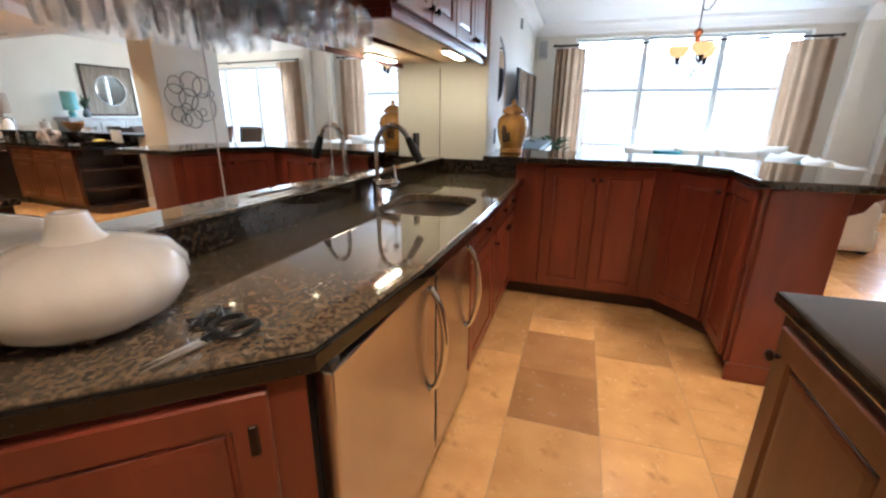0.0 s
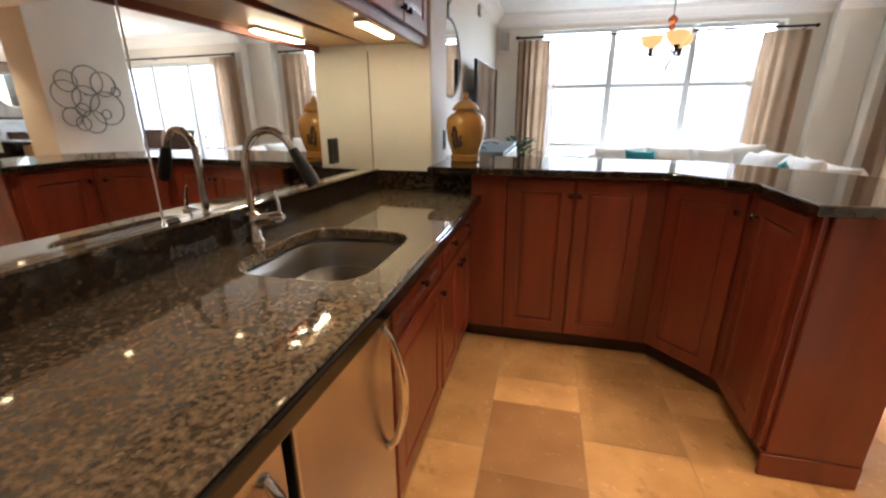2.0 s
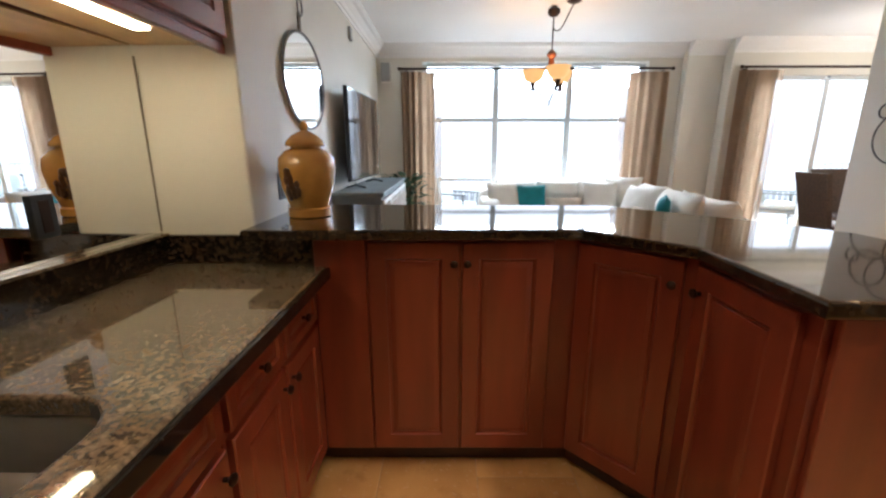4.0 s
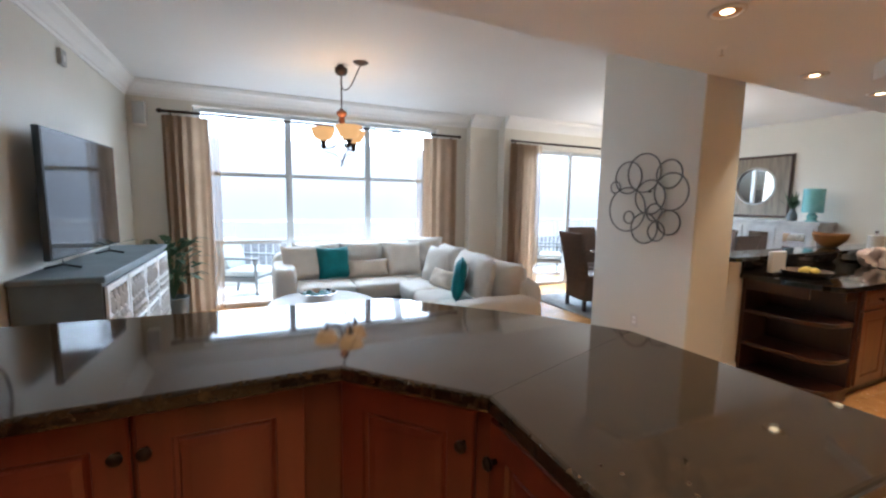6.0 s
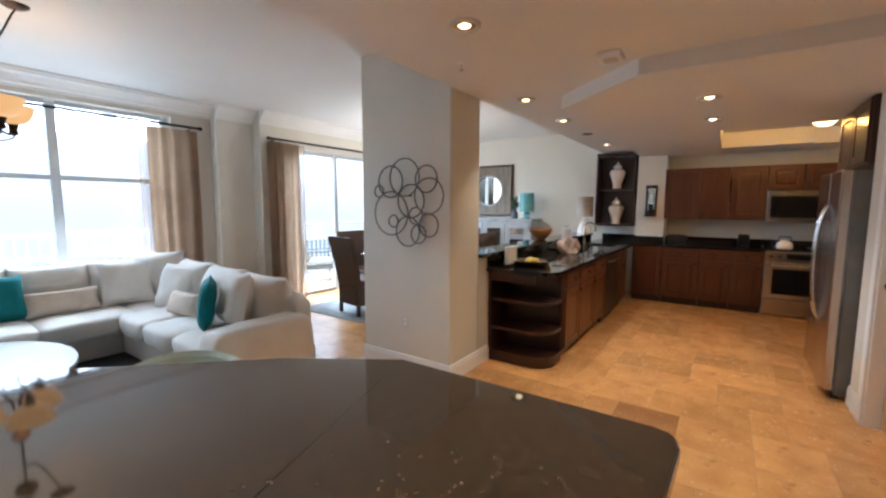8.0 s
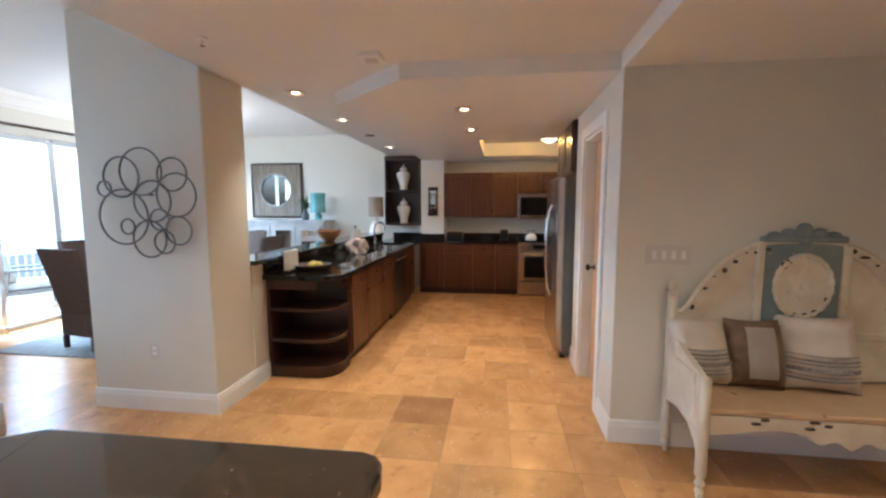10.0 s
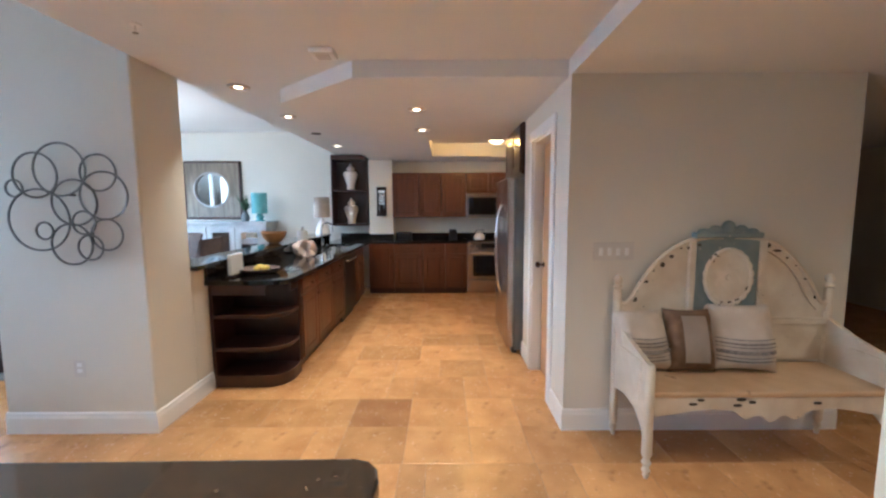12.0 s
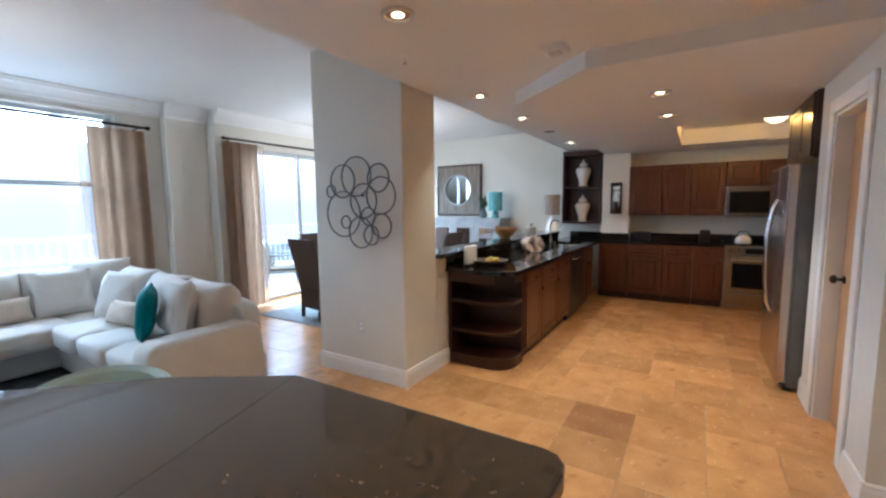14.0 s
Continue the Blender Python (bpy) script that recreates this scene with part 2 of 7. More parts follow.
M["leaf"] = mat("leaf", (0.055, 0.11, 0.05), (0.035, 0.075, 0.03), scale=12, rough=0.5)
M["screen"] = mat("tv_screen", (0.008, 0.008, 0.010), (0.008, 0.008, 0.010), rough=0.06, rvar=0.02, spec=0.5)
M["tealglass"] = mat("aqua_ceramic", (0.22, 0.46, 0.46), (0.16, 0.38, 0.39), scale=5, rough=0.2)
M["darkteal"] = mat("teal_filling", (0.008, 0.13, 0.12), (0.005, 0.08, 0.075), scale=25, rough=0.3)
M["amberwood"] = mat("amber_wood", (0.42, 0.20, 0.045), (0.30, 0.13, 0.03), scale=5, rough=0.4)
M["maple"] = mat("golden_maple", (0.56, 0.34, 0.14), (0.48, 0.28, 0.11), scale=3, rough=0.35, stretch=(6, 1, 1))
M["copper"] = mat("copper_brown", (0.20, 0.065, 0.025), (0.13, 0.04, 0.016), scale=9, rough=0.4, metal=0.5)
# white window frames greyed: their backlit shade is put into the colour
M["alu"] = mat("backlit_white_frame", (0.60, 0.62, 0.63), (0.56, 0.58, 0.59), scale=4, rough=0.4)
M["shade"] = mat("linen_shade", (0.40, 0.33, 0.27), (0.34, 0.28, 0.22), scale=30, rough=0.9)
M["tabletop"] = mat("whitewashed_top", (0.62, 0.60, 0.57), (0.54, 0.52, 0.49), scale=5, rough=0.25, stretch=(1, 7, 1))
M["clearglass"] = glassy("drinking_glass", (0.97, 0.98, 0.98))
M["clearglass"].node_tree.nodes["Principled BSDF"].inputs["Alpha"].default_value = 0.3
M["fixture"] = mat("off_white_plastic", (0.66, 0.63, 0.58), (0.62, 0.59, 0.54), rough=0.45)
M["doorcream"] = mat("honey_door", (0.56, 0.34, 0.15), (0.50, 0.29, 0.12), scale=2, rough=0.45)
M["towel"] = mat("pink_towelling", (0.68, 0.55, 0.48), (0.60, 0.46, 0.40), scale=9, rough=0.95, bump=0.4, bscale=160)
M["yellow"] = mat("yellow_fruit", (0.55, 0.42, 0.05), (0.45, 0.33, 0.04), rough=0.5)
M["green"] = mat("green_plastic", (0.05, 0.25, 0.08), (0.04, 0.2, 0.06), rough=0.3)
M["bulb"] = glow("warm_bulb", (1.0, 0.70, 0.36), 5.0)
M["reflector"] = mat("gold_reflector", (0.66, 0.40, 0.17), (0.58, 0.34, 0.14), scale=8, rough=0.35, metal=0.7)
M["striplight"] = glow("strip_light", (1.0, 0.78, 0.46), 30.0)
M["bowlglow"] = glow("frosted_amber_bowl", (1.0, 0.50, 0.17), 0.46)
M["bowlglow"].node_tree.nodes["Principled BSDF"].inputs["Base Color"].default_value = (0.42, 0.25, 0.11, 1)
M["domeglow"] = glow("frosted_dome", (1.0, 0.70, 0.34), 2.6)
M["sheer"] = bpy.data.materials.new("sheer_curtain")
M["sheer"].use_nodes = True
nt = M["sheer"].node_tree
nt.nodes["Principled BSDF"].inputs["Base Color"].default_value = (0.72, 0.55, 0.40, 1)
nt.nodes["Principled BSDF"].inputs["Roughness"].default_value = 0.9
nt.nodes["Principled BSDF"].inputs["Alpha"].default_value = 0.55


# ---- mesh helpers ----
def box(bm, x0, y0, z0, x1, y1, z1, bevel=0.0, seg=1):
    """Adds an upright box, its edges bevelled, to bm."""
    g = bmesh.ops.create_cube(bm, size=1.0)
    vs = g["verts"]
    bmesh.ops.scale(bm, vec=(abs(x1 - x0), abs(y1 - y0), abs(z1 - z0)), verts=vs)
    bmesh.ops.translate(bm, vec=((x0 + x1) / 2, (y0 + y1) / 2, (z0 + z1) / 2), verts=vs)
    if bevel:
        es = list({e for v in vs for e in v.link_edges})
        bmesh.ops.bevel(bm, geom=es, offset=bevel, segments=seg, affect="EDGES", profile=0.6)
    return bm


def prism(bm, pts, z0, z1, bevel=0.0, seg=2):
    """Adds an upright prism over a plan outline."""
    lo = [bm.verts.new((x, y, z0)) for x, y in pts]
    hi = [bm.verts.new((x, y, z1)) for x, y in pts]
    n = len(pts)
    fs = [bm.faces.new(lo[::-1]), bm.faces.new(hi)]
    fs += [bm.faces.new((lo[i], lo[(i + 1) % n], hi[(i + 1) % n], hi[i])) for i in range(n)]
    bmesh.ops.recalc_face_normals(bm, faces=fs)
    if bevel:
        es = [e for f in fs[:2] for e in f.edges]
        bmesh.ops.bevel(bm, geom=es, offset=bevel, segments=seg, affect="EDGES", profile=0.5)
    return bm


def turned(bm, profile, seg=24, at=(0, 0, 0)):
    """Adds a turned body: (radius, height) pairs from bottom to top."""
    rings = []
    for r, z in profile:
        rings.append([bm.verts.new((at[0] + max(r, 1e-4) * math.cos(2 * math.pi * k / seg), at[1] + max(r, 1e-4) * math.sin(2 * math.pi * k / seg), at[2] + z)) for k in range(seg)])
    for a, b in zip(rings, rings[1:]):
        for k in range(seg):
            bm.faces.new((a[k], a[(k + 1) % seg], b[(k + 1) % seg], b[k]))
    bm.faces.new(rings[0][::-1])
    bm.faces.new(rings[-1])
    return bm


def tube(bm, pts, r, seg=10, closed=False):
    """Adds a round bar along a line of points; r may be a list."""
    pts = [Vector(p) for p in pts]
    n = len(pts)
    rs = r if isinstance(r, (list, tuple)) else [r] * n
    rings, side = [], None
    for i, p in enumerate(pts):
        a = pts[i - 1] if (i or closed) else p
        b = pts[(i + 1) % n] if (i < n - 1 or closed) else p
        d = (b - a).normalized()
        if side is None:
            side = d.orthogonal().normalized()
        side = (side - d * side.dot(d)).normalized()
        up = d.cross(side)
        rings.append([bm.verts.new(p + rs[i] * (math.cos(2 * math.pi * k / seg) * side + math.sin(2 * math.pi * k / seg) * up)) for k in range(seg)])
    pairs = list(zip(rings, rings[1:]))
    for a, b in pairs:
        for k in range(seg):
            bm.faces.new((a[k], a[(k + 1) % seg], b[(k + 1) % seg], b[k]))
    if closed:
        a, b = rings[-1], rings[0]
        off = min(range(seg), key=lambda o: (a[0].co - b[o].co).length)
        for k in range(seg):
            bm.faces.new((a[k], a[(k + 1) % seg], b[(k + 1 + off) % seg], b[(k + off) % seg]))
    else:
        bm.faces.new(rings[0][::-1])
        bm.faces.new(rings[-1])
    return bm


def shifted(bm, m):
    bmesh.ops.transform(bm, matrix=m, verts=bm.verts)
    return bm


def meshed(name, bm, material, smooth=False):
    bmesh.ops.recalc_face_normals(bm, faces=bm.faces)
    me = bpy.data.meshes.new(name)
    bm.to_mesh(me)
    bm.free()
    me.materials.append(material)
    if smooth:
        me.shade_smooth()
        me.set_sharp_from_angle(angle=radians(40))
    return me


def part(name, bm, material, parent, label="", smooth=False):
    """Links a bmesh, given in the room's coordinates, as one mesh object under a thing or a part."""
    root = parent
    while root.parent:
        root = root.parent
    shifted(bm, root.matrix_basis.inverted())
    ob = new(name, meshed(name, bm, material, smooth))
    ob.parent = parent
    if label:
        ob["label"] = label
    return ob


def thing(name, label, category, at=(0, 0, 0), group="", rz=0.0):
    """An empty at the base of a thing, to hold its parts."""
    ob = new(name)
    ob.empty_display_size = 0.1
    ob.matrix_basis = pose(*at, 0, 0, rz)
    return tagged(ob, label, category, group)


def solid(name, bm, material, label, category, group="", smooth=False, at=None, rz=0.0):
    """A thing that is one mesh."""
    ob = new(name, meshed(name, bm, material, smooth))
    if at:
        ob.matrix_world = pose(*at, 0, 0, rz)
    return tagged(ob, label, category, group)


def setting(name, bm, material, label, category):
    ob = new(name, meshed(name, bm, material))
    return tagged(ob, label, category, kind="structure")


def B():
    return bmesh.new()


def rot(ox, oy, oz, rz):
    return pose(ox, oy, oz, 0, 0, rz)


def superq(bm, c, s, e1=0.35, e2=0.35, nu=20, nv=12, wrinkle=0.0, seed=0.0):
    """Adds a soft rounded block: half sizes s round the centre c."""
    f = lambda v, e: math.copysign(abs(v) ** e, v)
    rings = []
    for j in range(nv + 1):
        v = -math.pi / 2 + math.pi * j / nv
        ring = []
        for i in range(nu):
            u = 2 * math.pi * i / nu
            p = Vector((f(math.cos(v), e1) * f(math.cos(u), e2), f(math.cos(v), e1) * f(math.sin(u), e2), f(math.sin(v), e1)))
            q = Vector((p.x * s[0], p.y * s[1], p.z * s[2]))
            if wrinkle:
                q += p * wrinkle * noise.noise(q * 7 + Vector((seed, seed, seed)))
            ring.append(bm.verts.new(q + Vector(c)))
        rings.append(ring)
    for a, b in zip(rings, rings[1:]):
        for i in range(nu):
            bm.faces.new((a[i], a[(i + 1) % nu], b[(i + 1) % nu], b[i]))
    bmesh.ops.remove_doubles(bm, verts=rings[0] + rings[-1], dist=1e-5)
    return bm


def pillow_bm(w, h, t, n=12, seed=0.0):
    """A stuffed pillow, upright in the xz plane, standing on z = 0."""
    bm = B()
    side = {}
    for s in (1, -1):
        for j in range(n + 1):
            for i in range(n + 1):
                u, v = 2 * i / n - 1, 2 * j / n - 1
                edge = i in (0, n) or j in (0, n)
                if edge and s == -1:
                    side[s, i, j] = side[1, i, j]
                    continue
                pinch = 1 - 0.07 * (1 - abs(v) ** 2) * abs(u) ** 6
                pinchv = 1 - 0.07 * (1 - abs(u) ** 2) * abs(v) ** 6
                d = t / 2 * ((1 - u ** 4) * (1 - v ** 4)) ** 0.6 * (1 + 0.2 * noise.noise(Vector((u * 2 + seed, v * 2, s))))
                side[s, i, j] = bm.verts.new((u * pinch * w / 2, -s * d, h / 2 + v * pinchv * h / 2))
        for j in range(n):
            for i in range(n):
                q = [side[s, i, j], side[s, i + 1, j], side[s, i + 1, j + 1], side[s, i, j + 1]]
                bm.faces.new(q if s == 1 else q[::-1])
    return bm


def door_bm(w, h, t=0.02, rail=0.065):
    """A framed cabinet door with a raised panel: x 0..w, z 0..h, its face towards -y."""
    bm = B()
    rings = []
    for inset, y in ((0, 0), (0, -t + 0.004), (0.004, -t), (rail, -t), (rail + 0.004, -t + 0.007), (rail + 0.012, -t + 0.010), (rail + 0.016, -t + 0.006), (rail + 0.034, -t + 0.0035)):
        if inset * 2 > min(w, h) - 0.01:
            break
        rings.append([bm.verts.new(p) for p in ((inset, y, inset), (w - inset, y, inset), (w - inset, y, h - inset), (inset, y, h - inset))])
    for a, b in zip(rings, rings[1:]):
        for i in range(4):
            bm.faces.new((a[i], a[(i + 1) % 4], b[(i + 1) % 4], b[i]))
    bm.faces.new(rings[-1])
    bm.faces.new(rings[0][::-1])
    return bm


def knob_bm():
    return shifted(turned(B(), [(0.006, 0), (0.006, 0.012), (0.014, 0.018), (0.015, 0.024), (0.008, 0.03), (0.001, 0.031)], 12), pose(0, 0, 0, 90))


def door(parent, w, h, m, material, knob=None, rail=0.065, knob_mat=None):
    """One cabinet door at the pose m, with a dark knob at (x, z) of its face."""
    d = part("door", shifted(door_bm(w, h, rail=rail), m), material, parent)
    if knob:
        part("knob", shifted(knob_bm(), m @ pose(knob[0], -0.02, knob[1])), knob_mat or M["bronze"], d, "dark bronze knob", True)
    return d


def sweep_x(bm, prof, a, b):
    """Adds a moulding: a closed profile of (out, z) from point a to point b; out is to the left of a-b."""
    a, b = Vector((*a, 0)), Vector((*b, 0))
    d = (b - a).normalized()
    n = Vector((-d.y, d.x, 0))
    r0 = [bm.verts.new(a + n * o + Vector((0, 0, z))) for o, z in prof]
    r1 = [bm.verts.new(b + n * o + Vector((0, 0, z))) for o, z in prof]
    k = len(prof)
    for i in range(k):
        bm.faces.new((r0[i], r1[i], r1[(i + 1) % k], r0[(i + 1) % k]))
    bm.faces.new(r0[::-1])
    bm.faces.new(r1)
    return bm


def rrect(x0, y0, x1, y1, r, n=5):
    pts = []
    for cx, cy, a0 in ((x1 - r, y1 - r, 0), (x0 + r, y1 - r, 90), (x0 + r, y0 + r, 180), (x1 - r, y0 + r, 270)):
        pts += [(cx + r * math.cos(radians(a0 + 90 * k / n)), cy + r * math.sin(radians(a0 + 90 * k / n))) for k in range(n + 1)]
    return pts


def holed(outer, inner, z0, z1):
    """A slab over an outline with one hole."""
    bm = B()
    es = []
    for loop in (outer, inner):
        vs = [bm.verts.new((x, y, z1)) for x, y in loop]
        es += [bm.edges.new((vs[i], vs[(i + 1) % len(vs)])) for i in range(len(vs))]
    fs = [f for f in bmesh.ops.triangle_fill(bm, use_beauty=True, use_dissolve=False, edges=es)["geom"] if isinstance(f, bmesh.types.BMFace)]
    g = bmesh.ops.extrude_face_region(bm, geom=fs)
    bmesh.ops.translate(bm, vec=(0, 0, z0 - z1), verts=[v for v in g["geom"] if isinstance(v, bmesh.types.BMVert)])
    return bm

# ---- setting: walls, ceilings, floor ----
T = 0.15
bm = box(B(), -1.2, -4.0, -0.15, 9.4, 8.95, -0.002)
floor = setting("floor", bm, M["grout"], "honey-coloured travertine tile floor with thin joints", "floor")

bm = box(B(), X_BAR - T, -3.5, 0, X_BAR, 3.66, H_LIV)
setting("wall_west", bm, M["wall"], "cream wall behind the wet bar", "wall")
bm = box(B(), X_BAR - T, 3.66, 0, -0.30, 4.02, H_LIV, 0.006)
setting("wall_west_stub", bm, M["wall"], "cream wall stub at the end of the wet bar", "wall")
bm = box(B(), X_BAR - T, 4.02, 0, X_TV, Y_WIN + 0.25, H_LIV)
setting("wall_television", bm, M["wall"], "cream painted living room wall", "wall")

WX0, WX1, WZ0, WZ1 = 0.10, 3.46, 0.05, 2.60
bm = B()
box(bm, X_TV, Y_WIN, 0, WX0, Y_WIN + 0.25, H_LIV)
box(bm, WX1, Y_WIN, 0, 4.62, Y_WIN + 0.25, H_LIV)
box(bm, WX0, Y_WIN, WZ1, WX1, Y_WIN + 0.25, H_LIV)
box(bm, WX0, Y_WIN, 0, WX1, Y_WIN + 0.25, WZ0)
setting("wall_north", bm, M["wall"], "cream wall round the large window", "wall")
SX0, SX1, SZ1 = 4.84, 8.5, 2.36
bm = B()
box(bm, 4.48, Y_DIN, 0, SX0, Y_WIN, H_LIV)
box(bm, SX1, Y_DIN, 0, X_END, Y_DIN + 0.25, H_LIV)
box(bm, SX0, Y_DIN, SZ1, SX1, Y_DIN + 0.25, H_LIV)
setting("wall_north_dining", bm, M["wall"], "cream dining room wall round sliding glass doors", "wall")
bm = box(B(), 3.95, Y_WIN - 0.14, 0, 4.478, Y_WIN, H_LIV, 0.006)
setting("wall_pilaster", bm, M["wall"], "cream pilaster between the two windows", "wall")
bm = box(B(), X_END, -3.5, 0, X_END + T, Y_DIN + 0.25, H_LIV)
setting("wall_east", bm, M["wall"], "pale wall at the end of kitchen and dining room", "wall")
bm = box(B(), X_BAR - T, -3.65, 0, 9.0, -3.5, H_LIV)
setting("wall_south", bm, M["wall"], "plain cream back wall", "wall")

bm = box(B(), 3.785, 4.60, 0, 4.255, 5.59, H_LIV, 0.008)
setting("wall_column", bm, M["wall"], "cream square column between living room and kitchen", "column")

DX0, DX1, DZ = 4.20, 4.83, 2.04
bm = B()
box(bm, X_BENCH + T, Y_HALL - T, 0, DX0, Y_HALL, H_LOW)
box(bm, DX1, Y_HALL - T, 0, 5.21, Y_HALL, H_LOW)
box(bm, DX0, Y_HALL - T, DZ, DX1, Y_HALL, H_LOW)
setting("wall_door", bm, M["wall"], "white painted wall with a door opening", "wall")
bm = box(B(), X_BENCH, 0.085, 0, X_BENCH + T, Y_HALL, H_LOW)
setting("wall_bench", bm, M["wall"], "beige wall behind the bench", "wall")
bm = box(B(), 1.50, -3.5, 0, 1.925, 1.86, H_LOW)
setting("wall_entry", bm, M["wall"], "white wall end beside the entrance hall", "wall")
bm = B()
box(bm, 5.06, 0.9, 0, 5.21, Y_HALL - T, H_LOW)
box(bm, 5.21, 0.9, 0, X_END, 1.05, H_LOW)
setting("wall_kitchen_south", bm, M["wall"], "plain kitchen wall behind the refrigerator", "wall")

# ceilings
bm = B()
prism(bm, [(X_BAR, Y_HALL), (3.86, Y_HALL), (3.86, 3.26), (4.48, 3.95), (X_END, 3.95), (X_END, Y_BEAM), (X_BAR, Y_BEAM)], H_MAIN, H_LIV + 0.1)
setting("ceiling_kitchen", bm, M["ceiling"], "painted kitchen ceiling", "ceiling")
TRX0, TRX1, TRY1 = 6.35, 7.95, 2.86
bm = B()
prism(bm, [(3.86, Y_HALL), (TRX0, Y_HALL), (TRX0, TRY1), (TRX1, TRY1), (TRX1, Y_HALL), (X_END, Y_HALL), (X_END, 3.95), (4.48, 3.95), (3.86, 3.26)], H_LOW, H_LIV + 0.1)
setting("ceiling_lowered", bm, M["ceiling"], "lowered kitchen ceiling with a slanting step", "ceiling")
bm = B()
box(bm, X_BAR - T, -3.6, H_LOW, 6.2, Y_HALL, H_LIV + 0.1)
box(bm, 6.2, -3.6, H_LOW, 9.0, 1.15, H_LIV + 0.1)
box(bm, 8.1, 1.15, H_LOW, 9.0, Y_HALL, H_LIV + 0.1)
box(bm, 6.2, 1.15, H_LOW + 0.20, 8.1, 2.9, H_LIV + 0.1)
setting("ceiling_hall", bm, M["ceiling"], "low hall ceiling with a lit kitchen tray", "ceiling")
bm = box(B(), X_BAR - T, Y_BEAM, H_LIV, 9.0, Y_WIN + 0.25, H_LIV + 0.1)
setting("ceiling_living", bm, M["ceiling"], "white living room ceiling", "ceiling")

# crown moulding and baseboards
CROWN = [(0, -0.18), (0.012, -0.18), (0.016, -0.155), (0.03, -0.145), (0.045, -0.115), (0.085, -0.065), (0.115, -0.045), (0.118, -0.03), (0.13, -0.022), (0.13, 0), (0, 0)]
bm = B()
z = [(o, H_LIV + d) for o, d in CROWN]
sweep_x(bm, z, (X_TV, Y_WIN), (X_TV, 4.02))
sweep_x(bm, z, (3.95, Y_WIN), (X_TV, Y_WIN))
sweep_x(bm, z, (4.478, Y_WIN - 0.14), (3.95, Y_WIN - 0.14))
sweep_x(bm, z, (X_END, Y_DIN), (4.48, Y_DIN))
setting("trim_crown", bm, M["white"], "white crown moulding round the living room", "moulding")
BASE = [(0, 0), (0.016, 0), (0.016, 0.105), (0.011, 0.125), (0.011, 0.135), (0.004, 0.145), (0, 0.145)]
bm = B()
for a, b in [((4.455, 4.60), (3.770, 4.60)), ((3.785, 4.60), (3.785, 5.59)), ((3.785, 5.59), (4.255, 5.59))]:
    sweep_x(bm, BASE, a, b)
for a, b in [((X_BENCH, Y_HALL + 0.012), (X_BENCH, 0.085)), ((DX0 - 0.09, Y_HALL), (X_BENCH - 0.012, Y_HALL)), ((5.21, Y_HALL), (DX1 + 0.09, Y_HALL)), ((1.925, 1.86), (1.49, 1.86)), ((1.925, -3.0), (1.925, 1.874))]:
    sweep_x(bm, [(-o, z) for o, z in BASE], a, b)
for a, b in [((X_TV, Y_WIN), (X_TV, 4.3)), ((3.95, Y_WIN), (3.46, Y_WIN))]:
    sweep_x(bm, BASE, a, b)
setting("baseboard", bm, M["white"], "white moulded baseboards", "baseboard")

# door in the kitchen wall
bm = B()
for x0, x1, z0, z1 in [(DX0 - 0.09, DX0, 0, DZ + 0.09), (DX1, DX1 + 0.09, 0, DZ + 0.09), (DX0, DX1, DZ, DZ + 0.09)]:
    box(bm, x0, Y_HALL, z0, x1, Y_HALL + 0.018, z1, 0.004)
for x0, x1, z0, z1 in [(DX0, DX0 + 0.02, 0, DZ), (DX1 - 0.02, DX1, 0, DZ), (DX0 + 0.02, DX1 - 0.02, DZ - 0.02, DZ)]:
    box(bm, x0, Y_HALL - T, z0, x1, Y_HALL, z1)
setting("trim_door", bm, M["white"], "white door casing", "door frame")
d1 = tagged(new("door_1"), "honey-coloured interior door set back in white casing", "door", kind="structure")
bm = box(B(), DX0 + 0.03, Y_HALL - 0.12, 0.01, DX1 - 0.03, Y_HALL - 0.085, DZ - 0.03, 0.003)
for z0, z1 in [(0.2, 0.95), (1.1, 1.85)]:
    box(bm, DX0 + 0.14, Y_HALL - 0.09, z0, DX1 - 0.14, Y_HALL - 0.078, z1, 0.006)
part("slab", bm, M["doorcream"], d1)
part("door_handle", shifted(turned(B(), [(0.025, 0), (0.025, 0.006), (0.010, 0.01), (0.010, 0.035), (0.026, 0.045), (0.028, 0.06), (0.015, 0.072)], 16), pose(DX1 - 0.09, Y_HALL - 0.085, 0.98, -90)), M["bronze"], d1, "dark bronze door knob", True)

# large window
def window(name, label, xs, zs, y, wide=0.05):
    w = tagged(new(name), label, "window", kind="structure")
    bm = B()
    for x in xs:
        box(bm, x - wide / 2, y - 0.035, zs[0], x + wide / 2, y + 0.035, zs[-1], 0.004)
    for z in zs:
        h = 0.028
        for a, b in zip(xs, xs[1:]):
            box(bm, a + wide / 2, y - 0.03, z - h, b - wide / 2, y + 0.03, z + h, 0.003)
    part("window_frame", bm, M["alu"], w)
    for a, b in zip(xs, xs[1:]):
        for c, d in zip(zs, zs[1:]):
            p = part("pane", box(B(), a + wide / 2, y - 0.003, c + 0.02, b - wide / 2, y + 0.003, d - 0.02), M["glass"], w)
            p.visible_shadow = False
    return w


window("window_1", "large white-framed picture window facing the sea", [WX0 + 0.03, 1.22, 2.34, WX1 - 0.03], [WZ0 + 0.02, 0.87, 1.78, WZ1 - 0.02], 8.80, 0.085)
window("window_2", "white sliding glass doors to the balcony", [SX0 + 0.03, 5.93, 6.9, 7.7, SX1 - 0.03], [0.03, SZ1 - 0.03], Y_DIN + 0.11, 0.075)
